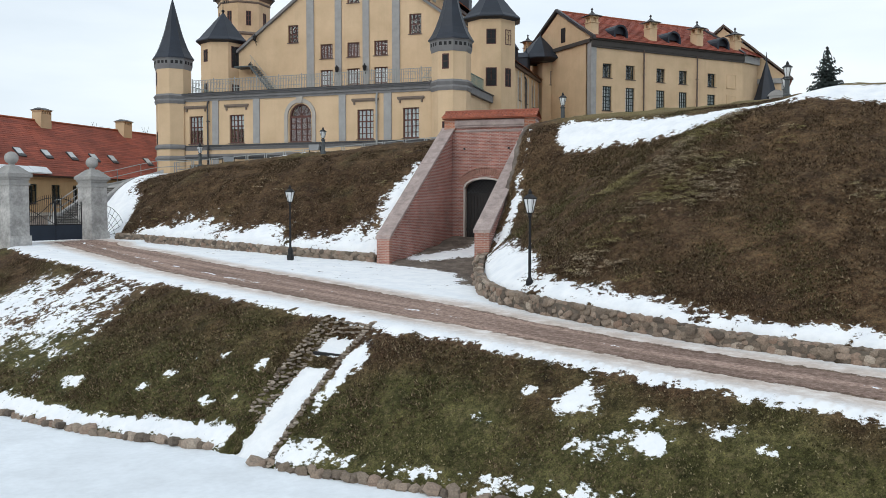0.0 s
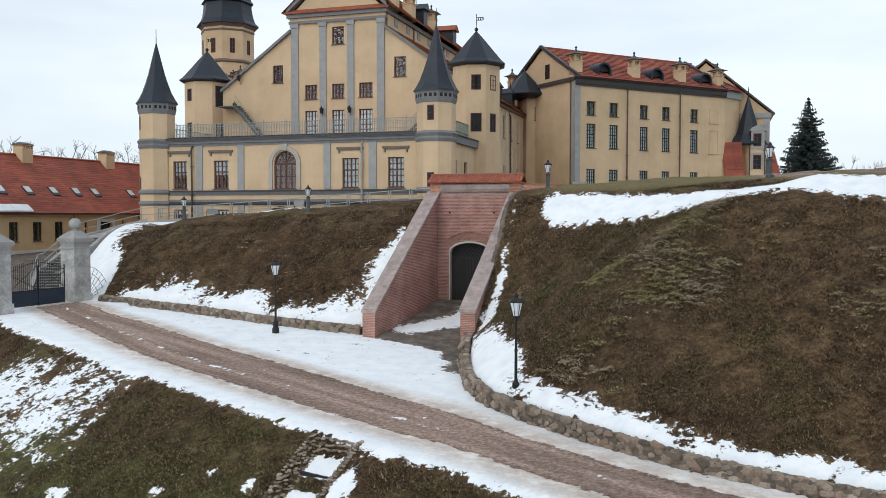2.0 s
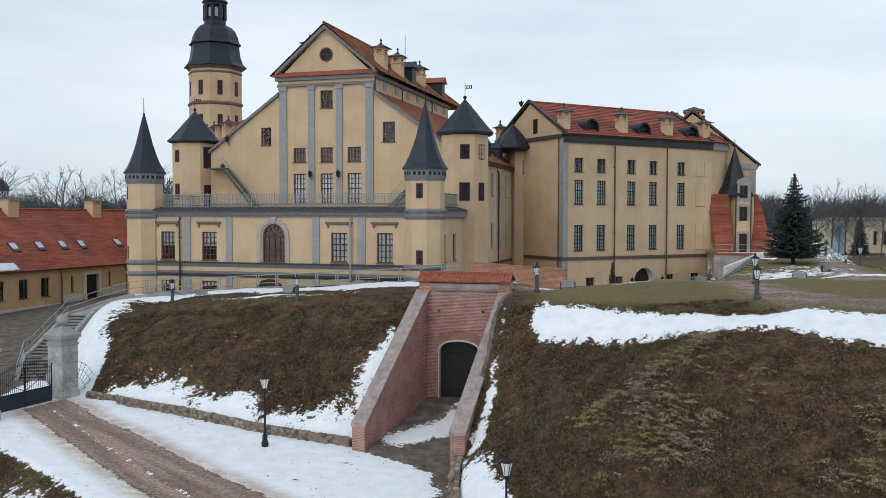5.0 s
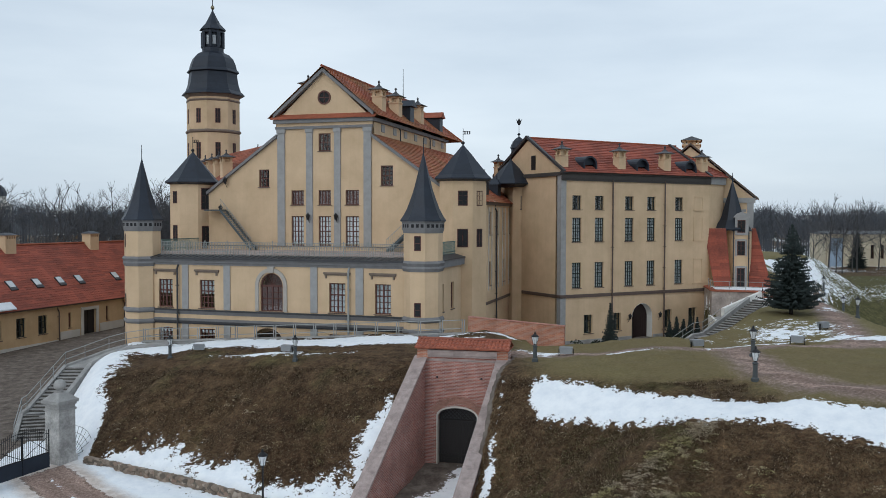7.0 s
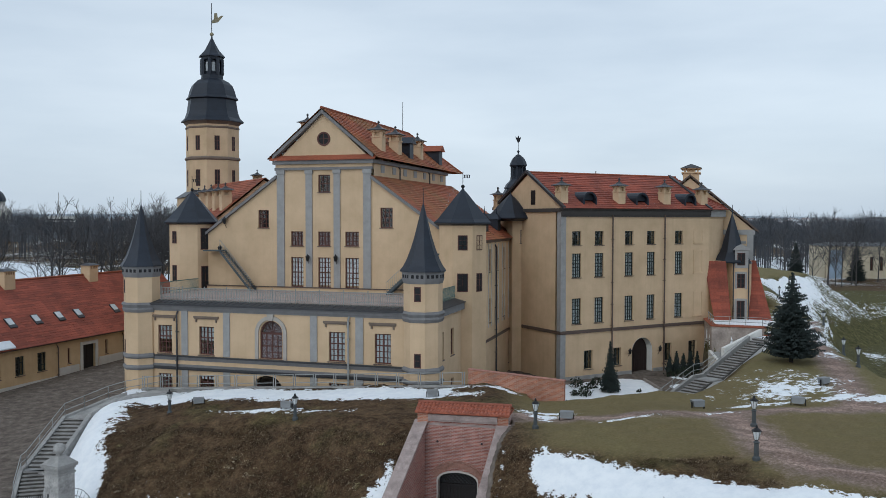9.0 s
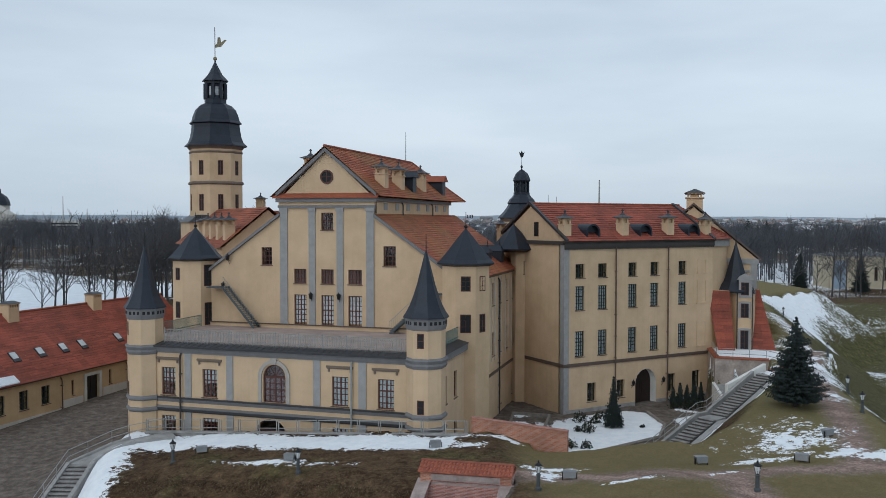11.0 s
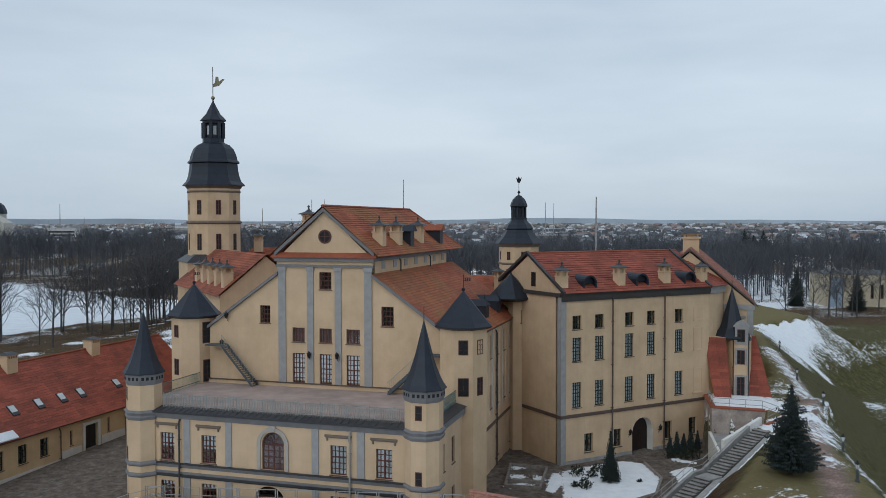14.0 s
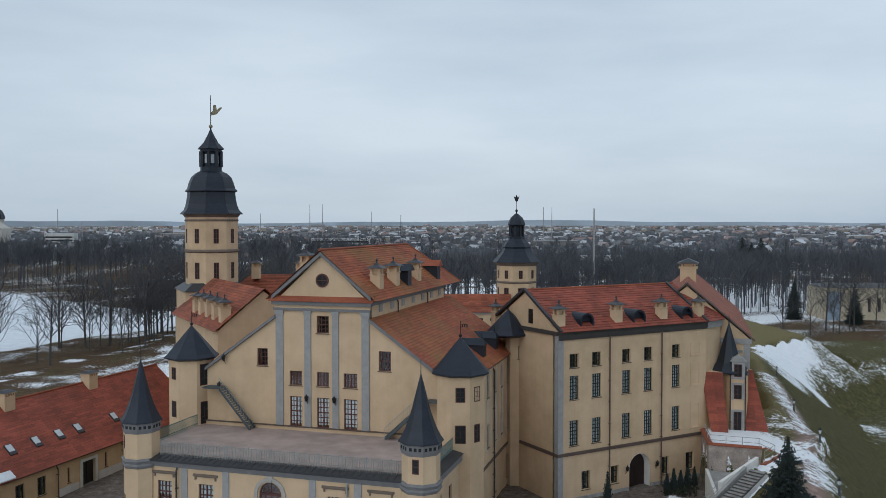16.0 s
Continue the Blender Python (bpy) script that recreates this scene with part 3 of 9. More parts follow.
    bed = np.maximum(bed, np.clip(0.5 + inside(px, py, [(28.0, 93.2), (30.5, 91.8), (30.9, 92.8), (28.5, 94.4)]), 0, 0.85))
    bed = np.maximum(bed, blot(px, py, 20.3, 76.8, 2.8, 0.5, 37))
    bed = np.maximum(bed, np.clip(0.5 + inside(px, py, [(12.6, 83.0), (13.4, 82.6), (15.0, 86.1), (15.0, 89.0), (14.3, 89.2)]), 0, 0.85))
    for p in ((10.4, 85.2, 1.6, 0.9, 8), (10.6, 88.2, 1.3, 0.8, 8), (12.7, 87.4, 0.7, 1.6, 8), (11.0, 91.2, 1.5, 0.7, 8)):
        bed = np.maximum(bed, blot(px, py, *p))
    snow = np.where(court, bed, snow)
    snow = np.where(inside(px, py, TERRACE) > 0, 0.8 - smooth(px, 40, 43) * (0.36 - 0.3 * rough), snow)
    lit = 1.02 - 0.52 * along(px, py, [(3.4, 50.6), (2.0, 47.8), (-1.0, 45.8)])[0] + 0.12 * rough
    snow = np.where(inside(px, py, NOTCH) > 0, np.clip(lit, 0, 1), snow)
    tread = along(px, py, [(1.3, 37.5), (1.0, 41.5), (0.2, 43.2), (-2.6, 45.4)])[0]
    snow = np.where(lane, np.minimum(snow, np.clip(0.12 + 0.55 * tread + 0.3 * rough, 0, 0.9)), snow)
    # far country
    track = np.clip(0.72 - np.abs(along(px, py, [(-96, 165), (-86, 195), (-82, 220), (-69, 246), (-40, 290)])[0] - 1.6) / 1.6 + 0.2 * fract(px, py, 6, 33), 0, 1)
    quay = np.clip(0.75 - along(px, py, [(104, 300), (137, 277), (150, 265), (175, 245)])[0] / 9 + 0.2 * fract(px, py, 6, 35), 0, 1)
    track = np.maximum(track, np.clip(0.55 - along(px, py, [(-76, 178), (-66, 205), (-56, 225), (-30, 262)])[0] / 9 + 0.3 * fract(px, py, 6, 34), 0, 1))
    country = 0.36 + 0.26 * lumps(px, py, 55, 31) + 0.18 * lumps(px, py, 17, 32) + (0.14 * smooth(py, 235, 260) + 0.22 * smooth(py, 290, 325)) * smooth(-py, -470, -430) * smooth(px, 0, 40)
    far = smooth(py, 112, 150) * (d < 0)
    snow = np.where((px > 90) & (d < 0) & (py > 200), np.maximum(snow, quay), snow)
    return np.where((px < -30) & (py > 100) & (d < 0), np.maximum(snow * (1 - far) + far * np.clip(country, 0, 0.9), track), snow * (1 - far) + far * np.clip(country, 0, 0.9))


BANK_SNOW = [(3.3, 20.8, 0.62, 0.40, -20), (6.0, 18.7, 0.85, 0.36, -28), (4.75, 19.0, 0.85, 0.30, -28), (0.95, 21.4, 0.50, 0.26, -30), (-0.1, 23.6, 0.40, 0.14, -35), (4.7, 19.7, 0.55, 0.16, -30), (2.2, 21.6, 0.30, 0.12, -30),
             (3.2, 19.6, 0.40, 0.16, -30), (1.9, 19.9, 0.40, 0.15, -30), (6.9, 17.9, 0.42, 0.2, -30), (-5.6, 26.4, 0.34, 0.28, -40), (-3.4, 22.4, 0.8, 0.22, -30), (-2.3, 24.8, 0.22, 0.6, -30), (-6.1, 25.4, 0.42, 0.18, -35), (-7.2, 25.7, 0.35, 0.2, -35), (-8.8, 27.3, 0.3, 0.18, -35), (-9.6, 27.1, 0.35, 0.25, -35), (-7.0, 27.4, 0.25, 0.12, -35), (-12.5, 28.6, 0.5, 0.3, -35), (-2.7, 26.2, 0.5, 0.5, -30)]
TOP_SNOW = [(25.4, 59.2, 4.9, 3.6, 52), (22.0, 54.6, 3.0, 0.9, 10), (27.2, 54.6, 2.0, 1.0, 20), (35.2, 71.8, 1.5, 2.4, -20), (7.8, 52.6, 1.7, 1.3, 0),
            (12.3, 49.6, 2.4, 0.4, 10), (17.5, 50.5, 2.0, 0.45, 10), (31.0, 50.0, 3.0, 0.6, 20), (29.0, 53.5, 1.6, 1.0, 30),
            (6.2, 61.6, 3.4, 0.55, -24), (3.2, 60.4, 2.6, 0.9, -20), (8.6, 54.6, 2.2, 0.8, -5), (-9.5, 59.5, 5.0, 0.7, -18)]


def ground_mesh():
    xs = grid_lines([(-2600, -400, 120), (-400, -120, 20), (-120, -34, 3), (-34, -22, 0.5), (-22, -5, 0.24), (-5, 7, 0.16), (7, 22, 0.24), (22, 40, 0.5), (40, 110, 1.5), (110, 400, 12), (400, 2600, 120)])
    ys = grid_lines([(-400, 0, 40), (0, 14, 1.0), (14, 34, 0.2), (34, 54, 0.2), (54, 76, 0.35), (76, 110, 0.8), (110, 260, 2.0), (260, 500, 8), (500, 4800, 100)])
    gx, gy = np.meshgrid(xs, ys)
    z = land(gx, gy)
    snow = snow_cover(gx, gy, z)
    d = inside(gx, gy, FOOT)
    near = (gy < 112) & (gy > 10)
    z = z + np.where(near, np.where((d < 0) & (along(gx, gy, BANK_TOP)[1] > 0), 0.015, 0.045) * np.clip((snow - 0.45) * 4, 0, 1) + np.where(d > 0, 0.065, 0.04) * fract(gx, gy, 0.85, 41, 2) * (snow < 0.42) * ((d > 0.4) | (along(gx, gy, BANK_TOP)[1] < 0)), 0)
    nx, ny = len(xs), len(ys)
    verts = np.stack([gx.ravel(), gy.ravel(), z.ravel()], 1)
    i = np.arange(nx * ny).reshape(ny, nx)
    faces = np.stack([i[:-1, :-1].ravel(), i[:-1, 1:].ravel(), i[1:, 1:].ravel(), i[1:, :-1].ravel()], 1)
    me = bpy.data.meshes.new("ground")
    me.from_pydata(verts.tolist(), [], faces.tolist())
    me.polygons.foreach_set("use_smooth", np.ones(len(faces), bool))
    rd = inside(gx, gy, ROAD_LOW + ROAD_HIGH[::-1])
    road = np.clip(0.5 + rd, 0, 1)
    path = np.clip(1.0 - along(gx, gy, [(5.0, 53.0), (12, 51.0), (16.8, 50.2), (24, 50.9), (34, 52)])[0] * 0.42, 0, 1)
    path = np.maximum(path, np.clip(1.05 - along(gx, gy, [(18.4, 50), (17.6, 43), (18.5, 39), (24, 35), (40, 30)])[0] * 0.42, 0, 1))
    path = np.maximum(path, np.clip(1.05 - along(gx, gy, [(26.5, 51), (27.4, 52.7), (30.1, 59), (32.5, 65.5), (35.5, 74), (37.1, 78.1), (43, 92), (48.6, 104.5), (58, 135)])[0] * 0.48, 0, 1))
    lane = (along(gx, gy, BANK_TOP)[1] > 0) & (gy < 56) & (d < 0.2)
    apron = np.clip(1.0 - along(gx, gy, [(0.9, 37.5), (0.7, 42), (-0.6, 46)])[0] * 0.7, 0, 1) * 0.75
    road = np.where((d > 0.2) & (gy < 160), 0.0, np.where(lane, road, road * (gy < 56)))
    dirt = np.where((gx < -20) & (gy > 48) & (gy < 125) & (d < 0.3) & (gx > -80), 0.9, 0.0)
    dirt = np.where(inside(gx, gy, COURT) > 0, 0.7, dirt)
    dirt = np.where((d > 0.2) & (gy < 160), np.maximum(dirt, path * 0.85), dirt)
    road = np.where((d > 0.2) & (gy < 160) & (inside(gx, gy, COURT) < 0), path * 0.8, road)
    dirt = np.where((inside(gx, gy, NOTCH) > -0.3) | (lane & (apron > 0.3)), 0.95, dirt)
    green = np.where(d > 0, 0.0 + 0.7 * smooth(gx, 22, 32) + 0.22 * smooth(top_level(gx, gy) - z, 1.5, 0.2), 0.80 - 0.5 * smooth(z, 0.4, 2.1))
    green = np.where((gx > 34) & (gy < 230), 0.95, green)
    green = np.where((d > 0) & (gx > 5) & (gx < 14) & (gy < 50) & (top_level(gx, gy) - z > 0.8), 0.0, green)
    green = np.where((d > 0) & (gx < -5) & (gy < 60), 0.24, green)
    slush = np.clip(1.0 - np.abs(rd + 0.2) * (0.85 - 0.3 * smooth(gx, -6, 4)), 0, 1)
    slush = np.where(lane, slush, 0)
    lawn = np.where(d > 0, smooth(z, top_level(gx, gy) - 0.7, top_level(gx, gy) - 0.25) * smooth(gx, 5, 8), 0)
    run = gx * 0.78 - gy * 0.62
    rut = 0.5 + 0.5 * fract(run / 9.0, rd * 2.6, 1.0, 51, 3)
    for name, val in (("snow", snow), ("road", road), ("dirt", dirt), ("green", green), ("slush", slush), ("rut", rut), ("lawn", lawn)):
        me.attributes.new(name, "FLOAT", "POINT").data.foreach_set("value", np.clip(val, -1, 2).ravel().astype(np.float32))
    me.materials.append(GROUND)
    return tagged(new("ground", me), "winter ground with brown turf, snow drifts and a gravel road", "ground", kind="structure")


ground_mesh()


# ---- mesh tools ----
class Mb:
    """Gathers corners and faces of one part."""

    def __init__(self):
        self.v, self.f = [], []

    def poly(self, pts):
        n = len(self.v)
        self.v += [tuple(p) for p in pts]
        self.f.append(tuple(range(n, n + len(pts))))

    def solid(self, low, high):
        """A solid between two outlines with as many corners."""
        n, k = len(self.v), len(low)
        self.v += [tuple(p) for p in low] + [tuple(p) for p in high]
        self.f.append(tuple(range(n + k - 1, n - 1, -1)))
        self.f.append(tuple(range(n + k, n + 2 * k)))
        for i in range(k):
            j = (i + 1) % k
            self.f.append((n + i, n + j, n + k + j, n + k + i))

    def box(self, x0, x1, y0, y1, z0, z1):
        self.solid([(x0, y0, z0), (x1, y0, z0), (x1, y1, z0), (x0, y1, z0)], [(x0, y0, z1), (x1, y0, z1), (x1, y1, z1), (x0, y1, z1)])

    def prism(self, pts, z0, z1):
        self.solid([(x, y, z0) for x, y in pts], [(x, y, z1) for x, y in pts])

    def slab(self, pts_xz, y0, y1):
        """An outline in x and z, thick from y0 to y1."""
        self.solid([(x, y1, z) for x, z in pts_xz], [(x, y0, z) for x, z in pts_xz])

    def rings(self, cx, cy, prof, n=8, turn=0.0):
        """A body of n sides round an upright axis: (radius to the flats, height) from low to high."""
        base, f = len(self.v), 1 / math.cos(math.pi / n)
        for r, z in prof:
            for i in range(n):
                a = radians(turn) + (i + 0.5) * 2 * math.pi / n
                self.v.append((cx + r * f * math.cos(a), cy + r * f * math.sin(a), z))
        self.f.append(tuple(range(base + n - 1, base - 1, -1)))
        for k in range(len(prof) - 1):
            for i in range(n):
                j = (i + 1) % n
                a = base + k * n
                self.f.append((a + i, a + j, a + n + j, a + n + i))
        a = base + (len(prof) - 1) * n
        self.f.append(tuple(range(a, a + n)))

    def tube(self, p, q, r, n=6, r2=None):
        p, q = Vector(p), Vector(q)
        w = (q - p).normalized()
        s = w.orthogonal().normalized()
        t = w.cross(s)
        r2 = r if r2 is None else r2
        self.solid([p + (s * math.cos(6.2832 * i / n) + t * math.sin(6.2832 * i / n)) * r for i in range(n)],
                   [q + (s * math.cos(6.2832 * i / n) + t * math.sin(6.2832 * i / n)) * r2 for i in range(n)])

    def ball(self, c, r, n=10, flat=1.0):
        self.rings(c[0], c[1], [(max(0.002, r * math.sin(math.pi * k / 7)), c[2] - r * flat * math.cos(math.pi * k / 7)) for k in range(8)], n)

    def tiles(self, a, b, c, d, step=0.34, lip=0.045, piece=0.9):
        """Overlapping courses of tiles on the slope whose eave runs from a to b and whose head runs from d to c."""
        a, b, c, d = (Vector(p) for p in (a, b, c, d))
        up = (b - a).cross(d - a).normalized()
        if up.z < 0:
            up = -up
        rows = max(2, int(((d - a).length + (c - b).length) / 2 / step))
        rng = random.Random(rows)
        for k in range(rows):
            l0, r0 = a.lerp(d, k / rows), b.lerp(c, k / rows)
            l1, r1 = a.lerp(d, min(1, (k + 1.12) / rows)), b.lerp(c, min(1, (k + 1.12) / rows))
            n = max(1, int((r0 - l0).length / piece))
            for i in range(n):
                s, e = i / n, (i + 1) / n
                h = lip * rng.uniform(0.75, 1.25)
                p, q = l0.lerp(r0, s) + up * h, l0.lerp(r0, e) + up * h
                base = len(self.v)
                self.v += [tuple(x) for x in (p, q, l1.lerp(r1, e) + up * 0.004, l1.lerp(r1, s) + up * 0.004, p - up * h, q - up * h)]
                self.f += [(base, base + 1, base + 2, base + 3), (base + 4, base + 5, base + 1, base)]

    def wall(self, x0, x1, z0, z1, holes, y=0.0, thick=0.6):
        """An upright wall whose face lies at y and whose holes (x0, x1, z0, z1) go right through it."""
        xs = sorted({x0, x1, *[h[0] for h in holes], *[h[1] for h in holes]})
        zs = sorted({z0, z1, *[h[2] for h in holes], *[h[3] for h in holes]})
        for xa, xb in zip(xs, xs[1:]):
            for za, zb in zip(zs, zs[1:]):
                mx, mz = (xa + xb) / 2, (za + zb) / 2
                if any(h[0] < mx < h[1] and h[2] < mz < h[3] for h in holes):
                    continue
                self.poly([(xa, y, za), (xb, y, za), (xb, y, zb), (xa, y, zb)])
                self.poly([(xa, y + thick, zb), (xb, y + thick, zb), (xb, y + thick, za), (xa, y + thick, za)])
        for a, b, c, d in holes:
            e = y + thick
            self.poly([(a, y, c), (a, e, c), (a, e, d), (a, y, d)][::-1])
            self.poly([(b, y, c), (b, e, c), (b, e, d), (b, y, d)])
            self.poly([(a, y, c), (b, y, c), (b, e, c), (a, e, c)])
            self.poly([(a, y, d), (a, e, d), (b, e, d), (b, y, d)])

    def arch(self, xc, half, zs, ztop, y, thick, n=12, rise=None):
        """Fills the corners over an arch inside a square hole from springing zs up to ztop."""
        rise = rise or half
        for side in (-1, 1):
            for i in range(n // 2):
                a0, a1 = math.pi / 2 * i / (n // 2), math.pi / 2 * (i + 1) / (n // 2)
                p0 = (xc + side * half * math.cos(a0), zs + rise * math.sin(a0))
                p1 = (xc + side * half * math.cos(a1), zs + rise * math.sin(a1))
                pts = [p0, p1, (p1[0], ztop), (p0[0], ztop)]
                if ztop - p1[1] > 0.002 or ztop - p0[1] > 0.002:
                    self.slab(pts if side < 0 else pts[::-1], y, y + thick)

    def mesh(self, name, material, weld=False):
        me = bpy.data.meshes.new(name)
        me.from_pydata(self.v, [], self.f)
        me.materials.append(material)
        bm = bmesh.new()
        bm.from_mesh(me)
        if weld:
            bmesh.ops.remove_doubles(bm, verts=bm.verts, dist=0.0005)
        bmesh.ops.recalc_face_normals(bm, faces=bm.faces)
        bm.to_mesh(me)
        bm.free()
        return me


def part(name, mb, material, parent, label="", at=None, smooth_faces=False):
    me = mb if isinstance(mb, bpy.types.Mesh) else mb.mesh(name, material)
    if smooth_faces:
        me.polygons.foreach_set("use_smooth", np.ones(len(me.polygons), bool))
    ob = new(name, me)
    ob.parent = parent
    if at is not None:
        ob.matrix_basis = at
    return tagged(ob, label)


def thing(name, m, label, category, group="", kind=""):
    ob = new(name)
    ob.empty_display_size = 0.3
    ob.matrix_basis = m
    return tagged(ob, label, category, group, kind)


def pieces(name, mb, material, parent, label="", at=None):
    """Each unconnected solid of a mesh as a part of its own."""
    root = list(range(len(mb.v)))

    def find(i):
        while root[i] != i:
            root[i] = root[root[i]]
            i = root[i]
        return i

    for face in mb.f:
        for i in face[1:]:
            root[find(i)] = find(face[0])
    groups = {}
    for face in mb.f:
        groups.setdefault(find(face[0]), []).append(face)
    for faces in groups.values():
        one, new_index = Mb(), {}
        for face in faces:
            for i in face:
                if i not in new_index:
                    new_index[i] = len(one.v)
                    one.v.append(mb.v[i])
            one.f.append(tuple(new_index[i] for i in face))
        part(name, one, material, parent, label, at)


CACHE = {}


def sash(w, h, nx, ny, arched=False, wood=None):
    """Frame, pane and curtain meshes of a window of that size; x from 0 to w, z from 0 to h, face at y 0."""
    wood = wood or WOOD
    key = (round(w, 2), round(h, 2), nx, ny, arched, wood.name)
    if key in CACHE:
        return CACHE[key]
    fr, pane = Mb(), Mb()
    t, thin = (0.1, 0.026) if wood is not WOOD else (0.09, 0.028)
    xs, zs = [t], [t]
    for i in range(1, nx):
        x, b = w * i / nx, 0.055 if (nx % 2 == 0 and i == nx // 2) else thin
        xs += [x - b, x + b]
    for k in range(1, ny):
        z, b = h * k / ny, 0.05 if k == int(ny * 0.66) and ny > 3 else thin
        zs += [z - b, z + b]
    xs, zs = xs + [w - t], zs + [h - t]
    fr.wall(0, w, 0, h, [(xs[i], xs[i + 1], zs[k], zs[k + 1]) for i in range(0, len(xs), 2) for k in range(0, len(zs), 2)], 0.0, 0.1)
    for x in (0, w):
        fr.poly([(x, 0, 0), (x, 0.1, 0), (x, 0.1, h), (x, 0, h)])
    for z in (0, h):
        fr.poly([(0, 0, z), (w, 0, z), (w, 0.1, z), (0, 0.1, z)])
    pane.box(t * 0.8, w - t * 0.8, 0.055, 0.065, t * 0.8, h - t * 0.8)
    CACHE[key] = (fr.mesh("window", wood, True), pane.mesh("pane", GLASS))
    return CACHE[key]


def window(parent, x0, x1, z0, z1, y, nx=4, ny=5, curtain=0.0, at=Matrix(), sill=True, depth=0.16, label="brown wooden window frame with small panes", wood=None, shade=None):
    """A window in a hole of a wall whose face lies at y, set back by depth; at turns it onto other walls."""
    w, h = x1 - x0, z1 - z0
    fr, pane = sash(w, h, nx, ny, False, wood)
    win = part("window", fr, WOOD, parent, label, at @ pose(x0, y + depth, z0))
    p = part("pane", pane, GLASS, win)
    p.visible_shadow = False
    if curtain:
        c = Mb()
        n = 10
        for i in range(n):
            a, b = w * i / n, w * (i + 1) / n
            c.solid([(a, 0.072 + 0.012 * (i % 2), h * (1 - curtain)), (b, 0.072 + 0.012 * ((i + 1) % 2), h * (1 - curtain)), (b, 0.085 + 0.012 * ((i + 1) % 2), h * (1 - curtain)), (a, 0.085 + 0.012 * (i % 2), h * (1 - curtain))],
                    [(a, 0.072 + 0.012 * (i % 2), h), (b, 0.072 + 0.012 * ((i + 1) % 2), h), (b, 0.085 + 0.012 * ((i + 1) % 2), h), (a, 0.085 + 0.012 * (i % 2), h)])
        part("curtain", c, shade or CURTAIN, win, "pale window curtain")
    else:
        # Added dark sheet: stands for the darkness of the room behind the pane.
        c = Mb()
        c.box(0, w, 0.5, 0.52, 0, h)
        part("blind", c, DARK, win, "dark sheet standing in for the unlit room")
    if sill:
        s = Mb()
        s.box(-0.09, w + 0.09, -depth - 0.09, 0.02, -0.07, -0.003)
        part("sill", s, BELT, win)
    return win


def chimney(parent, x, y, z0, z1, s=0.55, material=None, cap=True, at=Matrix()):
    mb = Mb()
    mb.box(x - s, x + s, y - s, y + s, z0, z1 - 0.75)
    mb.box(x - s - 0.08, x + s + 0.08, y - s - 0.08, y + s + 0.08, z1 - 0.85, z1 - 0.75)
    for dx in (-1, 1):
        for dy in (-1, 1):
            mb.box(x + dx * s * 0.72 - s * 0.24, x + dx * s * 0.72 + s * 0.24, y + dy * s * 0.72 - s * 0.24, y + dy * s * 0.72 + s * 0.24, z1 - 0.75, z1 - 0.3)
    mb.box(x - s * 0.5, x + s * 0.5, y - s * 0.5, y + s * 0.5, z1 - 0.75, z1 - 0.3)
    mb.box(x - s - 0.06, x + s + 0.06, y - s - 0.06, y + s + 0.06, z1 - 0.3, z1 - 0.16)
    ch = part("chimney", mb, material or CREAM, parent, "plastered chimney with vents and a metal cap", at)
    if cap:
        c = Mb()
        c.rings(x, y, [(s + 0.34, z1 - 0.16), (s + 0.32, z1 - 0.11), (s * 0.55, z1 + 0.12), (0.07, z1 + 0.36), (0.05, z1 + 0.55), (0.11, z1 + 0.62), (0.03, z1 + 0.78)], 4, 0)
        part("chimney_cap", c, LEAD, ch, "grey sheet metal chimney cap")
    return ch


def pipe(parent, x, y, z0, z1, r=0.075, material=None, at=Matrix()):
    mb = Mb()
    mb.tube((x, y, z0), (x, y, z1 - 0.5), r, 8)
    mb.tube((x, y, z1 - 0.5), (x, y + 0.28, z1 - 0.1), r, 8)
    mb.rings(x, y + 0.3, [(r * 1.2, z1 - 0.14), (r * 2.4, z1 + 0.12)], 8)
    z = z0 + 1
    while z < z1 - 1:
        mb.box(x - r * 1.4, x + r * 1.4, y - r * 1.3, y + 0.2, z, z + 0.05)
        z += 2.4
    return part("drainpipe", mb, material or LEAD, parent, "", at)


def wall_lamp(parent, x, y, z, at=Matrix()):
    mb = Mb()
    mb.tube((x, y, z), (x, y - 0.35, z + 0.05), 0.035)
    mb.tube((x, y, z - 0.35), (x, y - 0.3, z), 0.025)
    mb.rings(x, y - 0.4, [(0.05, z + 0.02), (0.11, z + 0.08), (0.17, z + 0.42), (0.2, z + 0.45), (0.05, z + 0.62), (0.02, z + 0.72)], 6)
    return part("wall_lantern", mb, IRON, parent, "black iron wall lantern", at)


MF, RF = pose(-13.0, 71.17, 0, 0, 0, -18.6), pose(15.7, 91.85, 0, 0, 0, 27.0)
WF = pose(34.1, 105.7, 0, 0, 0, -18.6)


